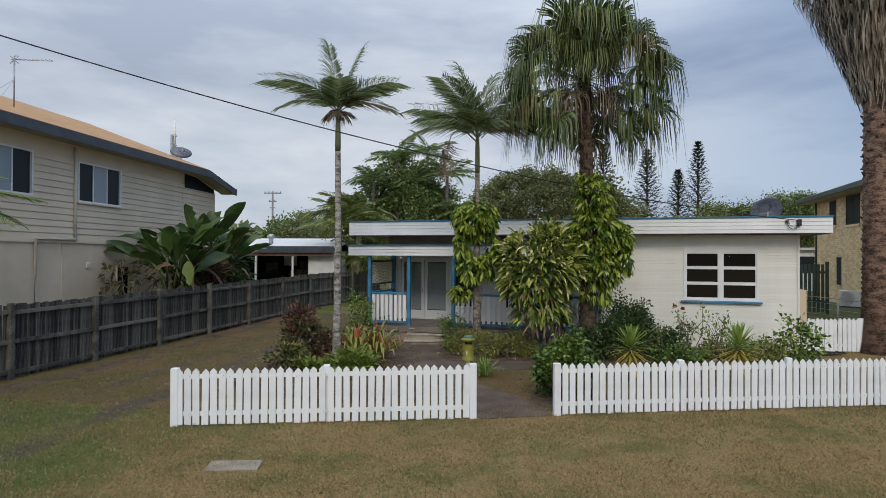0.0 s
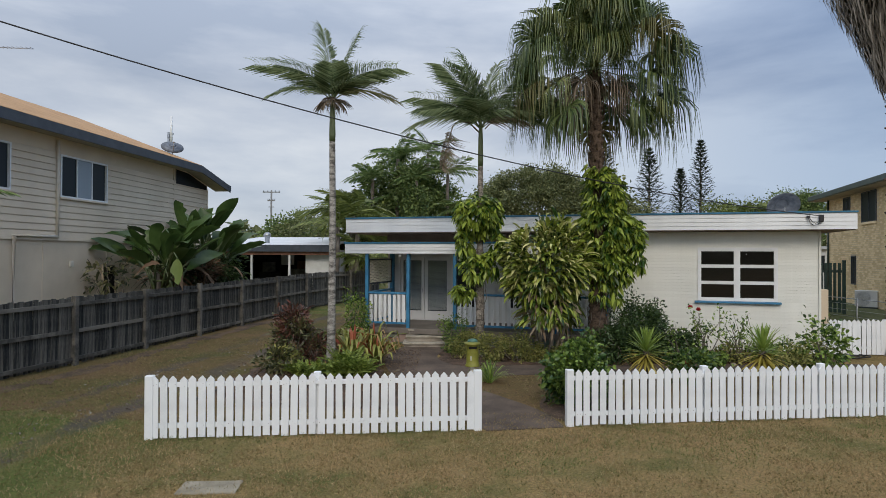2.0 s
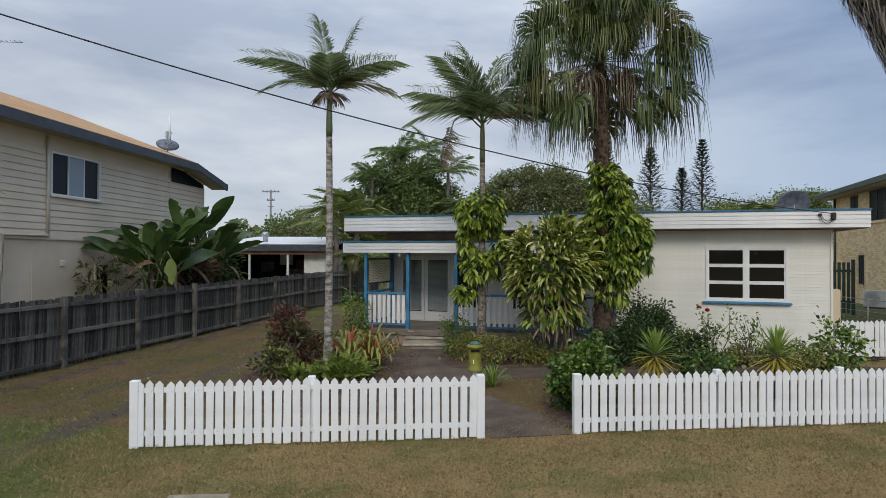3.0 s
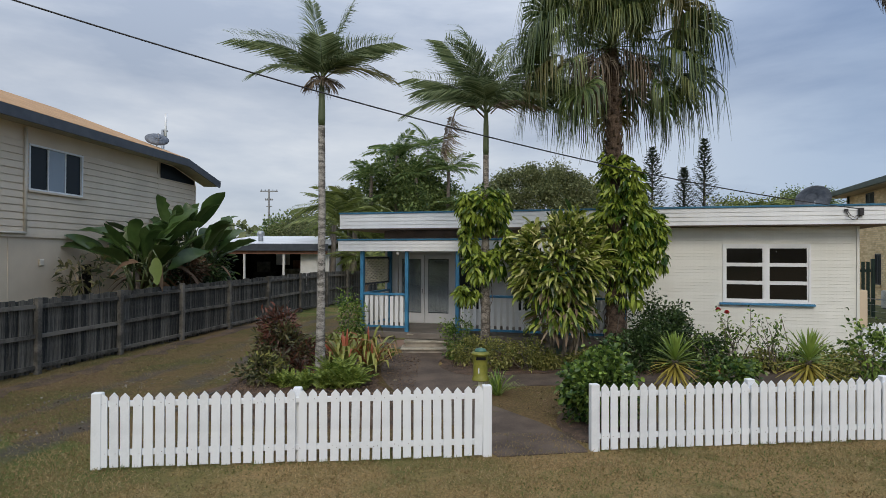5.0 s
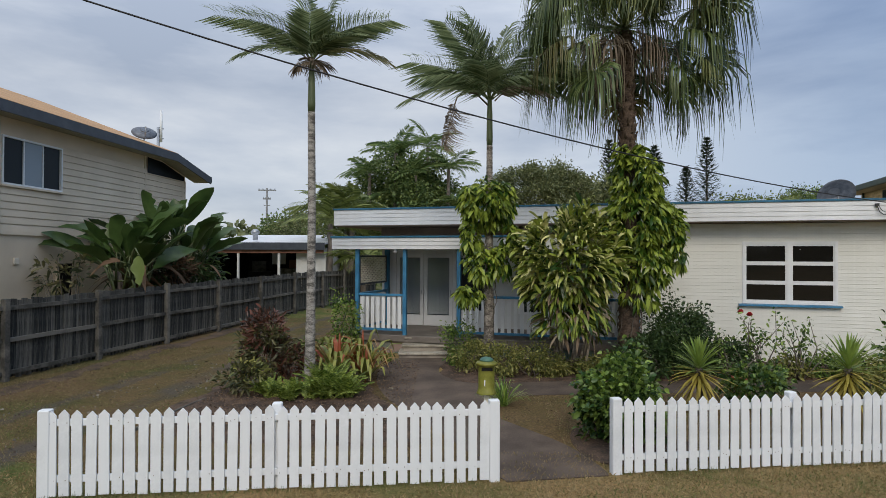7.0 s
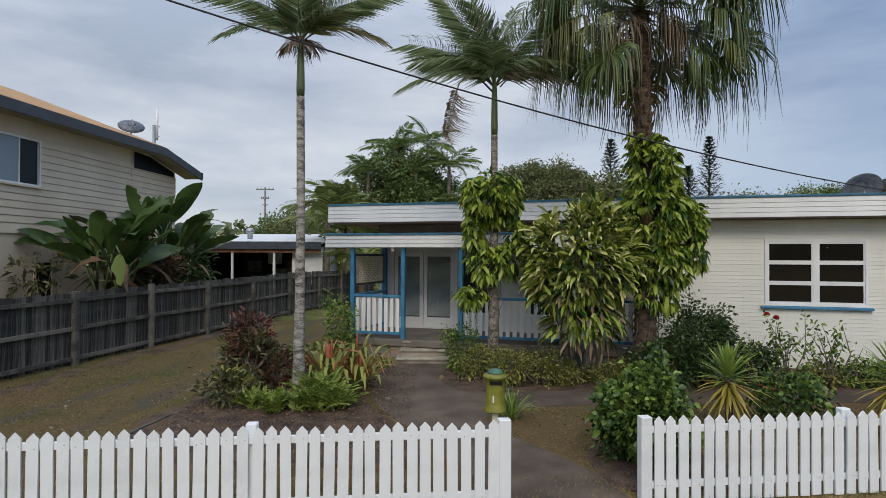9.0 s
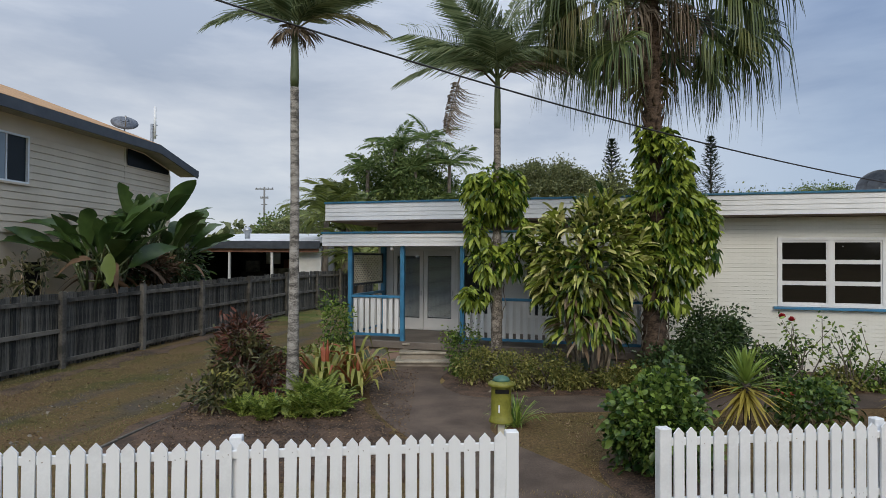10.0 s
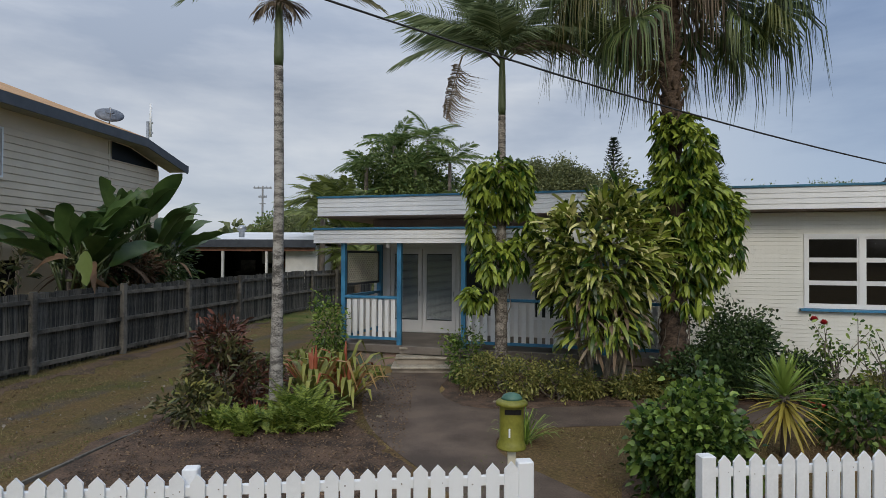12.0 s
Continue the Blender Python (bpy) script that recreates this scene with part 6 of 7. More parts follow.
def bromeliad(x, y, seed, scale=1.0):
    root = thing("bromeliad", pose(x, y, height(x, y) + 0.03), "large bromeliad with arching straw and orange strap leaves", "plant", "bromeliads beside the palm")
    rng = random.Random(seed)
    for i in range(26):
        a = i * 2.399 + rng.uniform(-0.2, 0.2)
        e = rng.uniform(0.65, 1.35)
        d = Vector((math.cos(a) * math.cos(e), math.sin(a) * math.cos(e), math.sin(e)))
        l = scale * rng.uniform(0.75, 1.15)
        sd = d.cross(Vector((0, 0, 1))).normalized()
        o = Vector((0, 0, 0.05))
        bend = rng.uniform(0.4, 1.0)
        h = Vector((d.x, d.y, 0)).normalized()
        q = [o, o + d * l * 0.4, o + d * l * 0.72 + h * 0.05 * l, o + d * l * 0.86 + h * 0.2 * l * bend + Vector((0, 0, -0.12 * l * bend)), o + d * l * 0.8 + h * 0.42 * l * bend + Vector((0, 0, -0.42 * l * bend))]
        V, F = [], []
        strip(V, F, q, [0.07, 0.095, 0.085, 0.065, 0.01], sd, fold=0.2)
        raw("leaf", V, F, "bromred" if i in (3, 9, 14, 20) else ("bromorange" if i % 4 == 1 else "brom"), root)
    part("flower_spike", tube([(0, 0, 0), (0.02, 0, 0.45 * scale), (0.02, 0, 0.7 * scale), (0.03, 0, 0.95 * scale)], [0.012, 0.03, 0.035, 0.008], 8), "bromred", root, "red and orange flower spike")


def fern(x, y, seed, scale=1.0):
    root = thing("fern", pose(x, y, height(x, y) + 0.05), "bright green fern clump growing in mulch", "fern", "ferns in the bed")
    rng = random.Random(seed)
    V, F = [], []
    for i in range(34):
        a = rng.uniform(0, 2 * math.pi)
        el = rng.uniform(42, 86)
        v, f = feather_frond(0.55 * scale * rng.uniform(0.7, 1.15), rng.uniform(0.25, 0.6), 0.10 * scale, 30, seed * 50 + i, curl=0.2, lean=0.3, wide=0.42)
        m = Matrix.Translation((rng.uniform(-0.12, 0.12), rng.uniform(-0.12, 0.12), 0)) @ Matrix.Rotation(a, 4, "Z") @ Matrix.Rotation(radians(-el), 4, "Y") @ Matrix.Rotation(rng.uniform(-0.5, 0.5), 4, "X")
        k = len(V)
        V += [m @ p for p in v]
        F += [tuple(q + k for q in ff) for ff in f]
    raw("fronds", V, F, "fern", root)


def rose_bush(x, y, h, seed, blooms):
    root = thing("rose_bush", pose(x, y, height(x, y)), "leggy rose bush with thin stems and red blooms", "shrub")
    rng = random.Random(seed)
    tips = []
    for i in range(11):
        a = rng.uniform(0, 2 * math.pi)
        r = rng.uniform(0.15, 0.6)
        tips.append((r * math.cos(a), r * math.sin(a) * 0.7, rng.uniform(0.55, 1.0) * h))
    stems(root, (0, 0, -0.05), tips, 0.014, seed, bend=0.18)
    nr = np.random.default_rng(seed)
    P, D = [], []
    for t in tips:
        for j in range(20):
            s = nr.uniform(0.5, 1.05)
            P.append(np.array(t) * s + nr.normal(size=3) * 0.06)
            D.append(nr.normal(size=3) + np.array([0, 0, 0.3]))
    P, D = np.array(P), np.array(D)
    v, f = leafset(P, D, 0.085 * (0.6 + 0.8 * nr.random(len(P))), 0.05 * np.ones(len(P)), 0.3, nr)
    raw("leaves", v, f, "bush", root)
    for i in range(blooms):
        t = Vector(tips[i])
        V, F = [], []
        for j in range(16):
            a = j * 2.399
            e = 0.2 + 1.2 * j / 16
            d = Vector((math.cos(a) * math.cos(e), math.sin(a) * math.cos(e), math.sin(e)))
            sd = d.cross(Vector((0, 0, 1))).normalized()
            o = t + Vector((0, 0, 0.04))
            strip(V, F, [o, o + d * 0.045, o + d * 0.07 + Vector((0, 0, 0.02))], [0.02, 0.06, 0.03], sd, fold=0.3)
        raw("bloom", V, F, "rose", root, "deep red rose bloom")


def broad_leaf(parent, base, tip_dir, stalk, l, w, seed, material, flop=0.25):
    """A paddle leaf on a stalk, with a midrib fold and some tears."""
    rng = random.Random(seed)
    d = Vector(tip_dir).normalized()
    o = Vector(base)
    e = o + d * stalk
    part("stalk", tube([o, o.lerp(e, 0.5), e], [0.035, 0.028, 0.016], 6), "stalkgreen", parent)
    h = Vector((d.x, d.y, 0))
    h = h.normalized() if h.length > 0.05 else Vector((1, 0, 0))
    pts = []
    for i in range(9):
        s = i / 8
        pts.append(e + d * l * (s - 0.12 * flop * s * s) + h * l * 0.35 * flop * s * s + Vector((0, 0, -l * flop * s ** 2.4)))
    sd = d.cross(Vector((0, 0, 1)))
    sd = sd.normalized() if sd.length > 0.1 else Vector((0, 1, 0))
    tw = rng.uniform(-0.9, 0.9)
    sd = (Matrix.Rotation(tw, 3, d) @ sd).normalized()
    up = sd.cross(d).normalized()
    if up.z < 0:
        up = -up
    prof = [0.18, 0.62, 0.88, 1.0, 1.0, 0.93, 0.78, 0.52, 0.04]
    V, F = [], []
    strip(V, F, pts, [w * k for k in prof], sd, fold=0.16, up=up)
    # tears along both edges
    for i in range(1, 8):
        for c in (0, 2):
            if rng.random() < 0.3:
                V[3 * i + c] = V[3 * i + c].lerp(V[3 * i + 1], rng.uniform(0.15, 0.45))
    raw("leaf", V, F, material, parent)


M["stalkgreen"] = mat("leaf_stalk", (0.05, 0.075, 0.025), (0.10, 0.12, 0.045), rough=0.5, scale=4, stretch=(3, 3, 0.5))


def bird_of_paradise(x, y, n, seed, tall, label, lime=False):
    root = thing("giant_strelitzia", pose(x, y, 0.1), label, "plant", "giant strelitzia behind the fence")
    rng = random.Random(seed)
    for i in range(3):
        bx = rng.uniform(-0.4, 0.4)
        part("trunk", tube([(bx, rng.uniform(-0.3, 0.3), -0.1), (bx * 1.2, 0, tall * 0.48)], [0.11, 0.08], 8), "bark", root)
    for i in range(n):
        a = rng.uniform(0, 2 * math.pi)
        e = radians(rng.uniform(32, 84))
        d = (math.cos(a) * math.cos(e), math.sin(a) * math.cos(e), math.sin(e))
        base = (rng.uniform(-0.45, 0.45), rng.uniform(-0.4, 0.4), tall * rng.uniform(0.34, 0.52))
        broad_leaf(root, base, d, rng.uniform(0.55, 0.95) * tall * 0.30, rng.uniform(1.25, 1.8), rng.uniform(0.42, 0.58), seed * 100 + i, "banana", rng.uniform(0.08, 0.45))
    for i in range(7):
        a = rng.uniform(0, 2 * math.pi)
        e = radians(rng.uniform(-45, 20))
        d = (math.cos(a) * math.cos(e), math.sin(a) * math.cos(e), math.sin(e))
        base = (rng.uniform(-0.4, 0.4), rng.uniform(-0.4, 0.1), tall * rng.uniform(0.4, 0.55))
        broad_leaf(root, base, d, 0.3, rng.uniform(0.6, 0.9), 0.2, seed * 200 + i, "bananadry", 0.9)
    if lime:
        part("stalk", tube([(0.25, -0.3, 1.7), (0.5, -0.75, 2.45), (0.78, -1.15, 2.66), (0.95, -1.3, 2.5)], [0.035, 0.03, 0.024, 0.016], 7), "stalkgreen", root)
        broad_leaf(root, (0.95, -1.3, 2.5), (0.10, -0.12, -1.0), 0.04, 0.75, 0.40, 302, "bananalime", 0.05)
    return root


# -- trees in the distance --


def far_tree(name, x, y, z0, z1, rx, ry, n, L, material, label, seed, clusters=90, spread=0.16, category="tree", trunk=True, inner=0.5, lump=0.3):
    root = thing(name, pose(x, y, 0), label, category)
    _, C = foliage("crown", (0, 0, (z0 + z1) / 2), (rx, ry, (z1 - z0) / 2), n, L, L * 0.55, material, root, seed, 0.25, clusters, spread, inner, lump=lump, simple=True)
    if trunk:
        part("trunk", tube([(0, 0, -0.2), (0.1, 0, z0 * 0.6), (0, 0, (z0 + z1) / 2)], [0.035 * z1, 0.028 * z1, 0.01 * z1], 8), "bark", root)
        for i in range(7):
            c = Vector(C[i])
            part("limb", tube([(0, 0, z0 * 0.6 + 0.1 * i), (c.x * 0.4, c.y * 0.4, (z0 * 0.6 + c.z) / 2), c], [0.016 * z1, 0.01 * z1, 0.004 * z1], 6), "bark", root)
    return root


def norfolk_pine(x, y, h, r, seed):
    root = thing("norfolk_pine", pose(x, y, 0), "tall dark green tiered pine in the distance", "tree", "distant pines")
    rng = random.Random(seed)
    part("trunk", tube([(0, 0, 0), (0, 0, h)], [0.4, 0.05], 7), "bark", root)
    V, F = [], []
    tiers = 30
    for i in range(tiers):
        s = i / (tiers - 1)
        z = h * (0.22 + 0.77 * s)
        rr = r * (1 - s) ** 0.75 + 0.25
        for k in range(7):
            a = 2 * math.pi * k / 7 + i * 0.6 + rng.uniform(-0.15, 0.15)
            l = rr * rng.uniform(0.75, 1.1)
            for m in range(11):
                q = m / 10
                p = Vector((math.cos(a) * l * q, math.sin(a) * l * q, z + 0.05 * l * q + 0.30 * l * q * q + rng.uniform(-0.2, 0.2)))
                for sg in (-1, 1, 0):
                    d = Vector((math.cos(a) + sg * 0.9 * -math.sin(a), math.sin(a) + sg * 0.9 * math.cos(a), rng.uniform(0.2, 0.7))).normalized()
                    ll = (0.25 + 0.35 * q) * r * 0.26
                    strip(V, F, [p, p + d * ll * 0.6, p + d * ll], [0.10, 0.15, 0.05], d.cross(Vector((0, 0, 1))).normalized())
    raw("branchwork", V, F, "pineleaf", root)


def far_palm(x, y, h, n, l, seed, label, material="treeleafpalm"):
    root = thing("feather_palm", pose(x, y, 0), label, "palm tree")
    part("trunk", tube([(0, 0, 0), (0.1, 0, h)], [0.2, 0.12], 8), "bark", root)
    rng = random.Random(seed)
    for i in range(n):
        add_frond(root, (0.1, 0, h), i * 360 / n + rng.uniform(-12, 12), rng.uniform(15, 75), l * rng.uniform(0.8, 1.1), rng.uniform(0.5, 0.8), l * 0.28, seed * 40 + i, material, n=26, roll=rng.uniform(-50, 50), wide=2.2)
    return root


M["treeleafpalm"] = leafmat("far_palm_leaf", (0.075, 0.13, 0.045), (0.26, 0.335, 0.12), transl=0.35, spec=0.15)
M["canepalm"] = leafmat("cane_palm_leaf", (0.075, 0.105, 0.025), (0.26, 0.30, 0.085), transl=0.25)

palm_a()
palm_b()
big_fan_palm()
skirt_palm()
side_palm()
vine_mass("climbing_vine", 0.93, 16.7, [(-0.05, -0.1, 3.66, 0.55, 0.5, 0.46, 0.54), (-0.42, -0.15, 2.92, 0.17, 0.2, 0.36, 0.08), (0.42, -0.1, 2.92, 0.18, 0.22, 0.32, 0.07), (-0.16, -0.2, 2.32, 0.36, 0.25, 0.32, 0.14), (0.28, -0.2, 2.42, 0.14, 0.2, 0.3, 0.05), (-0.44, -0.22, 1.66, 0.24, 0.2, 0.16, 0.07)], 2100, 31, "bright green vine draped over the slender palm trunk", 3, 0.11)
vine_mass("climbing_vine", 3.9, 16.4, [(0.12, -0.1, 4.22, 0.46, 0.48, 0.56, 0.22), (0.12, -0.1, 3.3, 0.60, 0.55, 0.75, 0.33), (0.28, -0.1, 2.4, 0.50, 0.5, 0.62, 0.18), (0.78, -0.15, 2.95, 0.20, 0.25, 0.6, 0.09), (-0.02, 0, 4.72, 0.28, 0.26, 0.26, 0.04), (1.0, -0.2, 2.9, 0.10, 0.1, 0.68, 0.035), (0.2, -0.1, 1.7, 0.35, 0.35, 0.3, 0.04)], 4500, 41, "bright green vine smothering the fan palm trunk", 8, 0.2)
cordyline(2.56, 16.0)
shrub("leafy_bush", 2.44, 11.95, 0.50, 0.54, 1.06, 4600, 0.092, 0.060, "gatebush", "rounded light green leafy bush beside the gate path", 51, clusters=60, spread=0.17, inner=0.55, z0=0.0, extra=("bush", 900, 0.66))
shrub("dark_shrub", 4.85, 16.3, 0.62, 0.6, 1.5, 7500, 0.085, 0.036, "darkbush", "dark green fine leaved shrub against the house wall", 52, clusters=70)
shrub("dark_shrub", 5.75, 16.0, 0.5, 0.4, 0.75, 2600, 0.09, 0.034, "darkbush", "low dark green shrub under the window", 53, clusters=46)
shrub("dark_shrub", 4.4, 15.75, 0.9, 0.4, 0.8, 2600, 0.12, 0.04, "darkbush", "low dark shrub at the foot of the vine", 54, clusters=46)
rose_bush(6.45, 15.9, 1.42, 61, 2)
rose_bush(7.15, 15.8, 1.25, 62, 0)
rose_bush(5.75, 15.7, 0.95, 63, 0)
shrub("leafy_bush", 5.15, 13.5, 0.46, 0.42, 0.74, 1000, 0.09, 0.058, "gatebush", "low green bush behind the picket fence", 55, clusters=36)
shrub("leafy_bush", 8.5, 14.6, 0.5, 0.45, 1.15, 800, 0.11, 0.06, "bush", "upright green shrub near the side fence", 56, clusters=36)
shrub("leafy_bush", 7.55, 14.2, 0.42, 0.35, 0.62, 600, 0.11, 0.05, "hedge", "low yellow-green shrub in the front bed", 57, clusters=36)
yucca(4.1, 13.3, 0.76, 71, "spiky green yucca with yellowing lower leaves", 0.60)
yucca(6.2, 12.8, 0.86, 72, "spiky yucca with yellow lower leaves by the fence", 0.63)
for i, (hx, hy, hr, hh) in enumerate(((0.25, 17.2, 0.38, 0.95), (0.55, 16.5, 0.35, 0.6), (1.25, 16.05, 0.42, 0.62), (1.8, 15.95, 0.45, 0.68), (2.2, 15.95, 0.30, 0.45), (3.1, 15.98, 0.36, 0.40), (3.6, 16.0, 0.42, 0.5))):
    shrub("low_shrub", hx, hy, hr, hr * 0.9, hh, 1500, 0.066, 0.030, "hedge" if i else "bush", "low small leaved olive shrub edging the path", 80 + i, clusters=40, group="low shrubs")
grass_tuft(0.95, 13.75, 95, 0.62, 91)
shrub("croton", -3.45, 15.0, 0.46, 0.42, 1.12, 1200, 0.15, 0.034, "crotong", "dark red and green croton bush in the bed", 101, clusters=44, droop=0.2, extra=("croton", 1000, 0.92))
shrub("croton", -3.65, 14.45, 0.4, 0.32, 0.5, 700, 0.13, 0.035, "crotong", "low striped green croton at the edge of the bed", 103, clusters=30, droop=0.2, extra=("hedge", 160, 0.8))
shrub("croton", -3.0, 15.2, 0.38, 0.36, 0.80, 700, 0.14, 0.034, "croton", "small dark red croton beside the palm", 102, clusters=30, droop=0.2)
for i, (bx, by, bs) in enumerate(((-2.15, 15.45, 1.0), (-1.75, 15.9, 1.0), (-2.35, 16.1, 0.85), (-1.6, 15.35, 0.75))):
    bromeliad(bx, by, 110 + i, bs)
for i, (fx, fy, fs) in enumerate(((-3.3, 14.4, 0.65), (-2.75, 13.95, 0.7), (-2.4, 14.05, 0.7), (-2.0, 14.5, 1.05), (-1.8, 14.15, 0.75), (-2.25, 14.6, 1.05), (-2.1, 14.1, 0.8), (-3.1, 14.15, 0.55))):
    fern(fx, fy, 120 + i, fs)
shrub("leafy_bush", -2.55, 18.7, 0.38, 0.38, 1.45, 1500, 0.085, 0.04, "bush", "narrow green shrub at the verandah corner", 130, clusters=44)
shrub("leafy_bush", -2.9, 16.6, 0.5, 0.4, 0.65, 600, 0.09, 0.05, "canepalm", "low yellow-green shrub behind the palm", 131, clusters=30)
bird_of_paradise(-8.95, 23.0, 27, 5, 4.75, "giant strelitzia with tall paddle leaves behind the fence")
bird_of_paradise(-9.15, 21.4, 21, 6, 4.0, "giant strelitzia with broad glossy leaves and brown dead ones")
bird_of_paradise(-9.0, 20.6, 18, 8, 4.2, "giant strelitzia with a tangle of brown leaves at its base", True)
bird_of_paradise(-8.75, 24.1, 18, 7, 4.7, "giant strelitzia clump near the carport")
for i, (sx, sy) in enumerate(((-9.35, 22.3), (-8.95, 22.9), (-8.6, 24.0))):
    shrub("understorey_shrub", sx, sy, 0.8, 0.6, 1.5, 1300, 0.24, 0.05, "darkbush" if i != 1 else "bananadry", "dark tangled leaves at the foot of the strelitzia", 145 + i, z0=1.2, clusters=40, n_stems=8, spread=0.2)
rb = shrub("frangipani", -10.2, 19.6, 0.8, 0.5, 1.3, 190, 0.24, 0.07, "crotong", "sparse frangipani with bare branches behind the fence", 140, z0=1.3, clusters=22, n_stems=10, spread=0.1)

far_tree("mango_tree", -2.7, 50.0, 3.2, 10.6, 3.5, 3.0, 32000, 0.25, "treeleaf", "large dense dark green tree behind the house", 150, clusters=110, spread=0.12, lump=0.5)
for i, (tx, ty, tz, tl) in enumerate(((-3.7, 48.5, 10.2, 2.5), (-5.6, 48.0, 8.6, 2.3), (0.2, 48.5, 9.0, 2.5), (-6.4, 47.5, 6.0, 2.3), (1.2, 47.5, 6.1, 2.3), (-1.4, 50.5, 11.0, 2.6), (-2.2, 47.5, 8.4, 2.3))):
    far_palm(tx, ty, tz, 14, tl * 0.86, 14 + i, "dark palm with arching fronds growing through the tree")
far_tree("fig_tree", 11.8, 80.0, 4.0, 13.7, 7.6, 6.0, 70000, 0.32, "treeleaf2", "broad round olive crowned tree behind the house", 151, clusters=260, spread=0.085, lump=0.12, inner=0.6)
far_tree("fig_tree", 22.0, 84.0, 3.0, 12.0, 5.0, 5.0, 13000, 0.55, "treeleaf2", "broad olive green tree farther off", 152, clusters=90)
for i, (px, ph, pr) in enumerate(((28.9, 22.8, 2.7), (36.8, 21.8, 2.9), (42.4, 18.3, 2.4), (46.0, 23.4, 2.5))):
    norfolk_pine(px, 110, ph, pr * 1.35, 160 + i)
far_tree("garden_tree", 34.5, 60.0, 4.0, 9.0, 2.7, 2.6, 24000, 0.20, "treeleaf", "dark rounded tree behind the brick house", 153)
for i, (tx, ty, tz, tr, tm) in enumerate(((17.0, 40, 6.0, 2.2, "canepalm"), (20.5, 42, 6.3, 2.4, "canepalm"), (13.0, 45, 5.4, 2.4, "treeleaf2"), (23.5, 46, 6.5, 2.2, "canepalm"), (9.0, 46, 5.6, 2.0, "canepalm"))):
    far_tree("garden_tree", tx, ty, 2.0, tz, tr, 2.0, 9000, 0.18, tm, "yellow-green garden tree behind the flat roof", 170 + i, clusters=40)
far_palm(19.5, 41.0, 5.4, 9, 1.9, 18, "yellow-green palm behind the flat roof", "canepalm")
for i, (cx, cy, ch) in enumerate(((-6.2, 36.0, 4.3), (-5.2, 37.0, 4.7), (-5.7, 38.5, 5.3), (-6.9, 39.5, 5.2), (-4.6, 39.0, 3.6), (-4.2, 34.5, 2.2))):
    far_palm(cx, cy, ch, 11, 2.1, 180 + i, "golden cane palm growing behind the house", "canepalm")
far_tree("garden_tree", -5.4, 39.8, 0.8, 5.8, 1.9, 1.4, 5200, 0.24, "canepalm", "yellow-green shrubby tree behind the side fence", 156, trunk=True, clusters=50)
far_tree("garden_tree", -21.8, 90.0, 2.0, 8.3, 3.6, 3.0, 9000, 0.45, "treeleaf", "dark rounded tree beside the power pole", 154)
far_tree("garden_tree", -13.5, 62.0, 2.0, 6.6, 3.2, 3.0, 6000, 0.27, "treeleaf2", "green tree behind the carport", 155)


def far_woods():
    """A low uneven belt of trees that closes the horizon."""
    rng = np.random.default_rng(9)
    n = 26000
    a = rng.uniform(0, 2 * np.pi, n)
    r = 150 + 25 * rng.random(n)
    top = 7.0 + 2.2 * np.sin(a * 31) + 1.6 * np.sin(a * 83 + 1) + 1.0 * np.sin(a * 17 + 2)
    P = np.stack([r * np.cos(a), r * np.sin(a), top * rng.random(n) ** 0.7], 1)
    D = rng.normal(size=(n, 3))
    v, f = leafset(P, D, 2.6 * np.ones(n), 1.7 * np.ones(n), 0.2, rng, True)
    tagged(raw("far_woods", v, f, "treeleaf2"), "distant belt of low trees", "trees", kind="stuff")


far_woods()


def lawn_grass():
    """Short dry grass: single blades over the verge, thinner farther off."""
    rng = np.random.default_rng(4)
    for name, n, mt, box_ in (("lawn_grass", 70000, "grass", (-9, 11, 5.2, 11.4)), ("straw_grass", 110000, "strawgrass", (-9, 11, 5.2, 11.4)), ("green_grass", 60000, "greengrass", (-9, 11, 5.2, 14.0)), ("yard_grass", 90000, "grass", (-9.5, 10, 11.0, 20.0))):
        x = rng.uniform(box_[0], box_[1], n)
        y = rng.uniform(box_[2], box_[3], n)
        if mt == "greengrass":
            k = np.array([noise.noise((a * 0.45, b * 0.45, 7)) for a, b in zip(x, y)]) > 0.16 - 0.42 * np.clip((-3.8 - x) / 2.0, 0, 1)
            x, y = x[k], y[k]
        if mt == "strawgrass":
            k = np.array([noise.noise((a * 0.5, b * 0.5, 7)) + 0.6 * noise.noise((a * 2.1, b * 2.1, 3)) for a, b in zip(x, y)]) < 0.12 - 0.5 * np.clip((-4.2 - x) / 2.0, 0, 1)
            x, y = x[k], y[k]
        if name == "yard_grass":
            k = ((x < -4.7) & (np.abs(x + 7.09 - 0.13 * y) > 0.25)) | ((x > 1.6) & (y < 14.4) & (x < 9.5))
            x, y = x[k], y[k]
        n = len(x)
        z = rise(x, y)
        P = np.stack([x, y, z], 1)
        D = rng.normal(size=(n, 3)) * np.array([0.7, 0.7, 0.15]) + np.array([0, 0, 0.75])
        D /= np.linalg.norm(D, axis=1, keepdims=True)
        S = np.cross(D, rng.normal(size=(n, 3)))
        S /= np.linalg.norm(S, axis=1, keepdims=True)
        l = (0.022 + 0.035 * rng.random(n))[:, None]
        w = 0.004 + 0.004 * rng.random(n)[:, None]
        v = np.stack([P - S * w, P + S * w, P + D * l], 1).reshape(-1, 3)
        f = np.arange(3 * n).reshape(-1, 3).tolist()
        tagged(raw(name, v, f, mt), "short dry blades of lawn grass", "grass", kind="stuff")


lawn_grass()


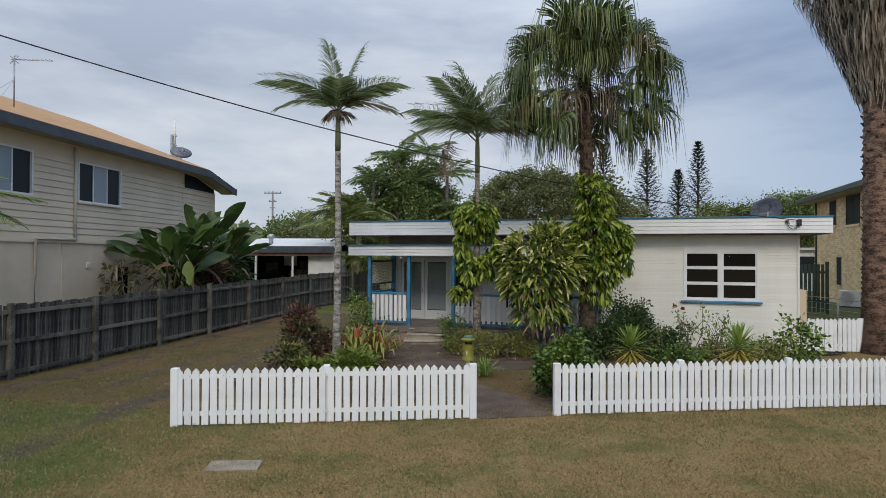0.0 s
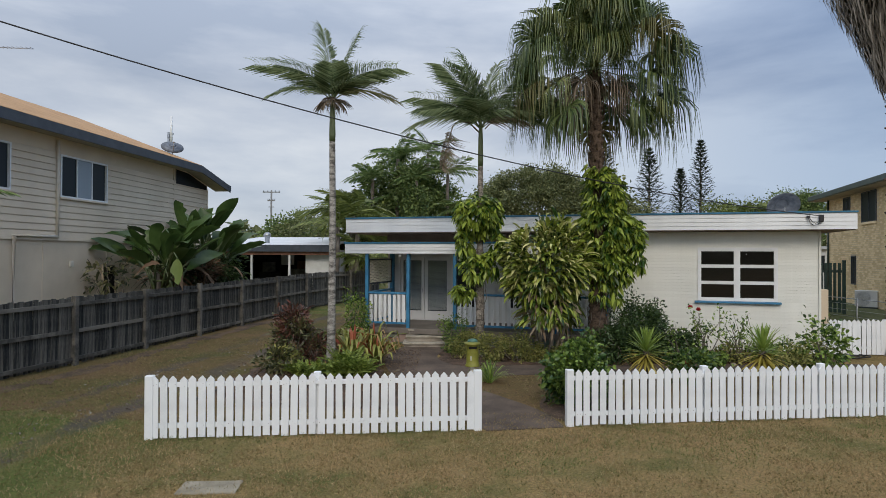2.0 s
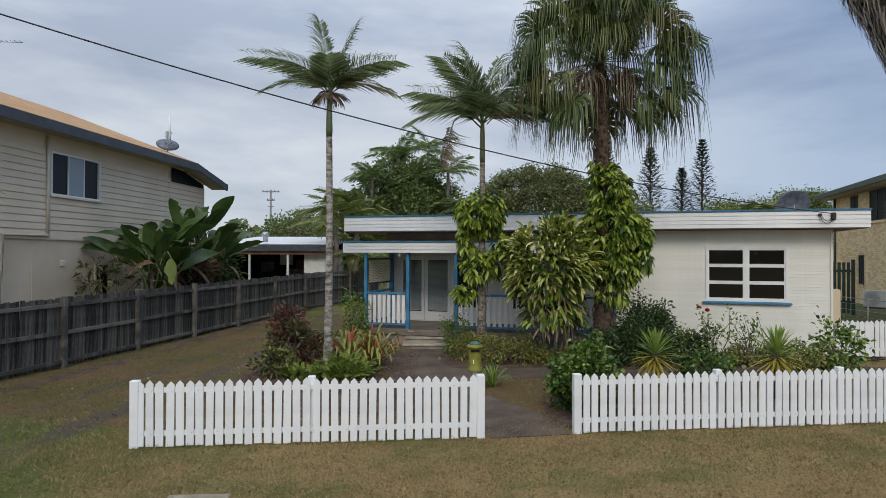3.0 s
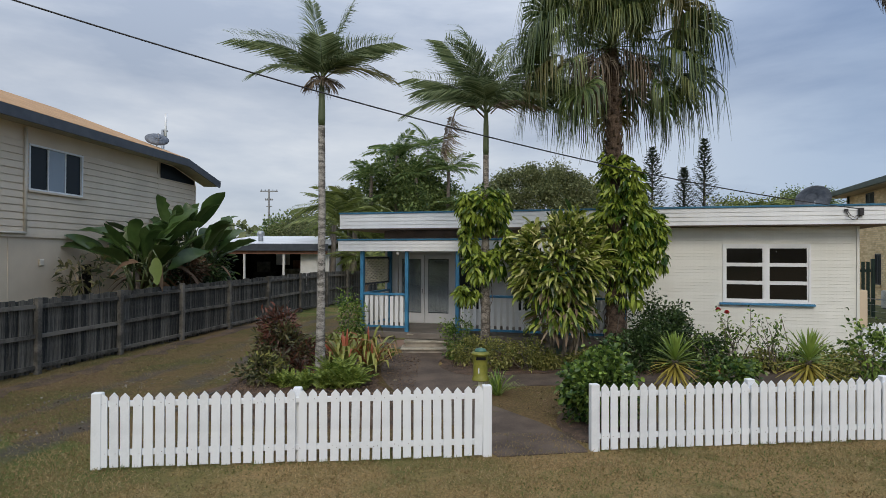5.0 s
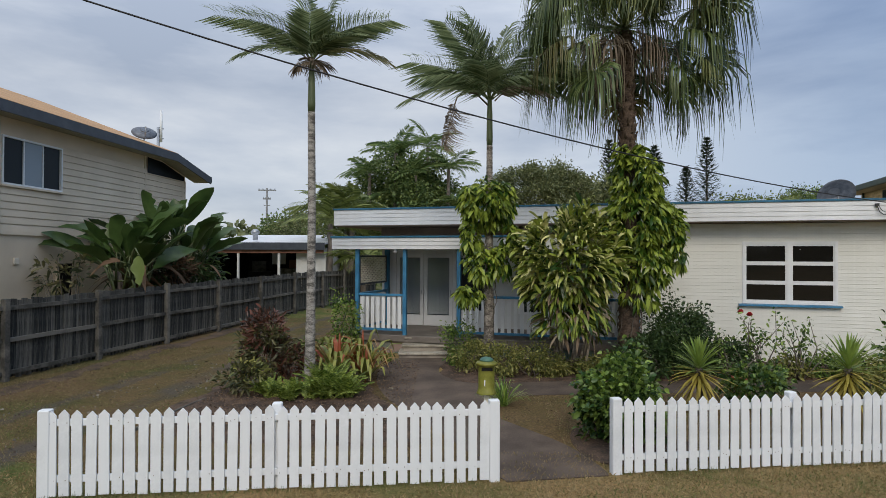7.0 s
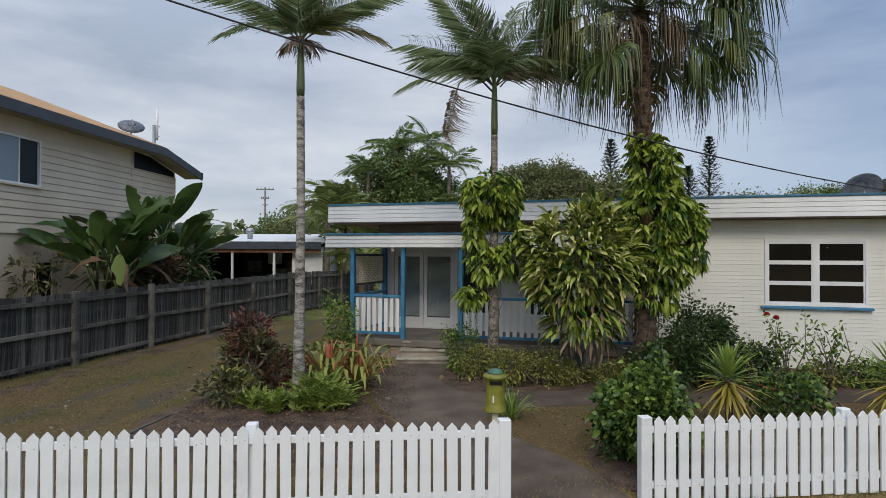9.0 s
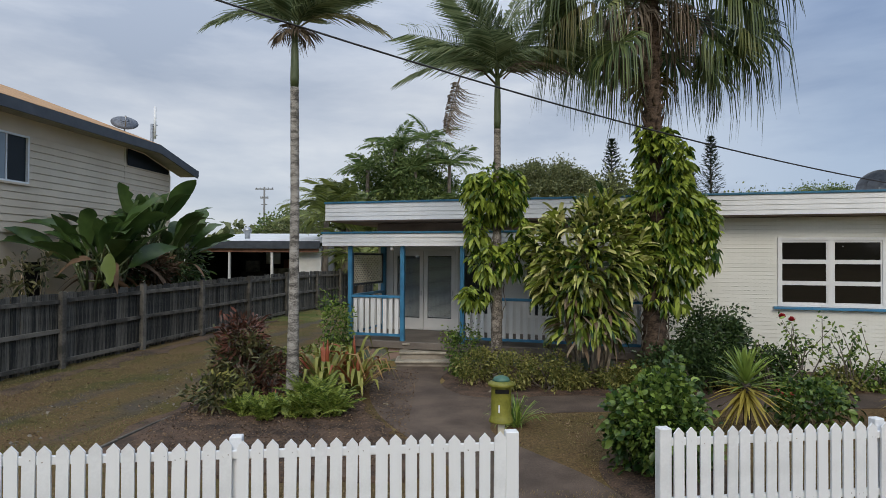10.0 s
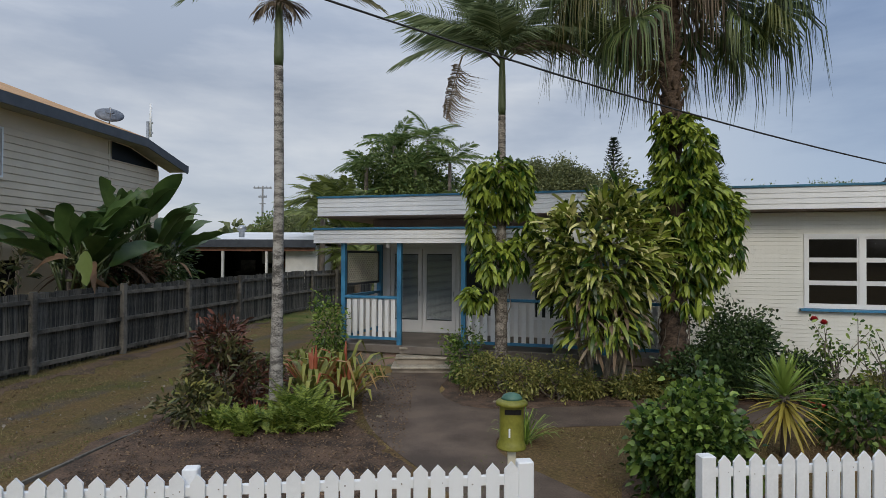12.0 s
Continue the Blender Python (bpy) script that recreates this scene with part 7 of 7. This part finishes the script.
def fence_weeds():
    """Longer grass left standing along the foot of the pickets."""
    rng = np.random.default_rng(14)
    V, F = [], []
    for a, b, n in (((-4.37, 9.80), (0.57, 10.36), 620), ((1.95, 10.59), (8.9, 11.49), 800)):
        s = rng.random(n)
        keep = np.array([noise.noise((q * 9, a[0], 0)) for q in s]) > -0.15
        for q in s[keep]:
            o = Vector((a[0] + (b[0] - a[0]) * q, a[1] + (b[1] - a[1]) * q + rng.normal() * 0.03, 0))
            d = Vector((rng.normal() * 0.4, rng.normal() * 0.4, 1)).normalized()
            ll = rng.uniform(0.02, 0.08)
            strip(V, F, [o, o + d * ll], [0.007, 0.001], d.cross(Vector((rng.normal(), rng.normal(), 0))).normalized())
    tagged(raw("fence_weeds", V, F, "greengrass"), "uncut grass along the foot of the picket fence", "grass", kind="stuff")


fence_weeds()


def gravel_bits():
    """Pale stones left along the wheel tracks."""
    rng = np.random.default_rng(15)
    n = 800
    y = rng.uniform(8.0, 20.0, n)
    side = rng.random(n) < 0.5
    x = np.where(side, -8.0 + 0.40 * (y - 10) - 0.008 * (y - 10) ** 2, -6.4 + 0.36 * (y - 10) - 0.012 * (y - 10) ** 2) + rng.normal(size=n) * 0.28
    keep = np.array([noise.noise((a * 0.9, b * 0.9, 2)) for a, b in zip(x, y)]) > 0.0
    x, y = x[keep], y[keep]
    n = len(x)
    P = np.stack([x, y, rise(x, y) + 0.02], 1)
    v, f = leafset(P, rng.normal(size=(n, 3)) * np.array([1, 1, 0.3]), 0.02 + 0.05 * rng.random(n), 0.02 + 0.04 * rng.random(n), 0.0, rng, True)
    tagged(raw("gravel", v, f, "gravelbit", smooth=False), "scattered pale gravel in the wheel tracks", "gravel", kind="stuff")


M["gravelbit"] = leafmat("gravel_stone", (0.13, 0.115, 0.095), (0.28, 0.255, 0.22), rough=0.9, transl=0.0)
gravel_bits()


def mulch_chips():
    rng = np.random.default_rng(6)
    n = 9000
    x = np.concatenate([rng.uniform(-4.2, -0.6, n), rng.uniform(0.1, 9.5, n // 2)])
    y = np.concatenate([rng.uniform(11.9, 17.4, n), rng.uniform(15.8, 16.8, n // 2)])
    n = len(x)
    z = rise(x, y) + 0.06 + 0.03 * rng.random(n)
    P = np.stack([x, y, z], 1)
    D = rng.normal(size=(n, 3)) * np.array([1, 1, 0.25])
    v, f = leafset(P, D, 0.02 + 0.035 * rng.random(n), 0.008 + 0.014 * rng.random(n), 0.0, rng, True)
    tagged(raw("leaf_litter", v, f, "litter"), "scattered bark chips and dry leaf litter", "litter", kind="stuff")


def yard_litter():
    rng = np.random.default_rng(16)
    n = 3600
    x = np.concatenate([rng.uniform(0.9, 9.0, n // 2), rng.uniform(-8.5, -4.3, n // 2)])
    y = np.concatenate([rng.uniform(10.9, 14.5, n // 2), rng.uniform(11.0, 20.0, n // 2)])
    keep = ~((x > 0.5) & (x < 3.0) & (x < 1.15 + (12.6 - y) * 0.62) & (y < 12.7))
    x, y = x[keep], y[keep]
    n = len(x)
    P = np.stack([x, y, rise(x, y) + 0.012 + 0.01 * rng.random(n)], 1)
    v, f = leafset(P, rng.normal(size=(n, 3)) * np.array([1, 1, 0.3]), 0.02 + 0.05 * rng.random(n), 0.008 + 0.018 * rng.random(n), 0.0, rng, True)
    tagged(raw("leaf_litter", v, f, "litter"), "dry leaf litter on the thin grass", "litter", kind="stuff")


M["litter"] = leafmat("dry_litter", (0.05, 0.03, 0.02), (0.26, 0.18, 0.11), rough=0.9, transl=0.0)
mulch_chips()
yard_litter()


# ---- small things in the garden ----


def flower_pot(x, y, r, h, label):
    p = thing("flower_pot", pose(x, y, height(x, y) + 0.02), label, "flower pot")
    part("pot", lathe([(r * 0.7, 0), (r * 0.95, h * 0.8), (r * 1.05, h * 0.82), (r * 1.05, h), (r * 0.9, h), (r * 0.85, h * 0.85)], 16), "redpot", p)
    foliage("foliage", (0, 0, h + 0.12), (r, r, 0.14), 90, 0.09, 0.045, "bush", p, 300, clusters=12)


M["redpot"] = mat("red_glazed_pot", (0.30, 0.03, 0.02), (0.42, 0.06, 0.04), rough=0.4, scale=6)
flower_pot(5.55, 14.95, 0.14, 0.24, "small red glazed flower pot beside the path")


def red_rosette(x, y, r, seed):
    """A small flat rosette of reddish strap leaves in the mulch."""
    root = thing("bromeliad", pose(x, y, height(x, y) + 0.05), "small reddish-brown bromeliad rosette in the mulch", "plant")
    rng = random.Random(seed)
    for i in range(16):
        a = i * 2.399
        e = radians(rng.uniform(25, 75))
        d = Vector((math.cos(a) * math.cos(e), math.sin(a) * math.cos(e), math.sin(e)))
        l = r * rng.uniform(0.8, 1.15)
        o = Vector((0, 0, 0.02))
        V, F = [], []
        strip(V, F, [o, o + d * l * 0.5, o + d * l + Vector((0, 0, -0.12 * l))], [0.04, 0.05, 0.008], d.cross(Vector((0, 0, 1))).normalized(), fold=0.2)
        raw("leaf", V, F, "croton" if i % 3 else "bromred", root)


red_rosette(-2.78, 14.55, 0.34, 330)
red_rosette(-2.6, 14.35, 0.26, 331)


def garden_edging():
    p, q = Vector((-4.62, 12.1, 0)), Vector((-4.20, 14.9, 0))
    d = q - p
    root = thing("garden_edging", pose(p.x, p.y, height(p.x, p.y), 0, 0, math.degrees(math.atan2(d.y, d.x))), "thin grey timber edging half sunk beside the mulch", "edging")
    n = 3
    for i in range(n):
        bm = box(d.length * i / n + 0.01, d.length * (i + 1) / n - 0.01, -0.018, 0.018, -0.06, 0.055 + 0.006 * (i % 2), bevel=0.004)
        part("board", bm, "rail", root)


garden_edging()


def garden_hose():
    pts = [(10.0 + 0.55 * math.cos(k * 0.5) * (1 + 0.02 * k), 16.6 + 0.3 * math.sin(k * 0.5), 0.15 + 0.012 * (k // 13)) for k in range(40)]
    ob = link_bm("garden_hose", tube(pts, 0.016, 6), "cable")
    tagged(ob, "black garden hose coiled on the mulch", "hose")


garden_hose()


def rock(x, y, s, seed):
    bm = bmesh.new()
    bmesh.ops.create_icosphere(bm, subdivisions=2, radius=s)
    for v in bm.verts:
        v.co *= 1 + 0.35 * noise.noise(v.co * 9 + Vector((seed, 0, 0)))
        v.co.z *= 0.6
    ob = link_bm("rock", bm, "slab")
    ob.matrix_world = pose(x, y, height(x, y) + s * 0.3)
    tagged(ob, "small pale rock in the garden bed", "rock", "rocks in the bed")


for i, (rx, ry, rs) in enumerate(((7.0, 15.7, 0.07), (6.2, 15.75, 0.06), (8.1, 15.9, 0.09), (0.75, 15.75, 0.05), (-1.05, 14.9, 0.05), (3.2, 15.9, 0.07))):
    rock(rx, ry, rs, i)
for i, (hx, hy, hr, hh) in enumerate(((7.75, 15.9, 0.36, 0.48), (8.9, 15.7, 0.40, 0.55), (6.5, 15.6, 0.28, 0.32), (7.1, 15.95, 0.38, 0.46), (8.3, 15.85, 0.36, 0.5))):
    shrub("low_shrub", hx, hy, hr, hr * 0.8, hh, 700, 0.08, 0.04, "hedge" if i % 2 else "bush", "low green garden shrub below the window", 310 + i, clusters=34, group="low shrubs")
grass_tuft(-1.35, 17.6, 40, 0.35, 320, label="tuft of strap leaves beside the steps")
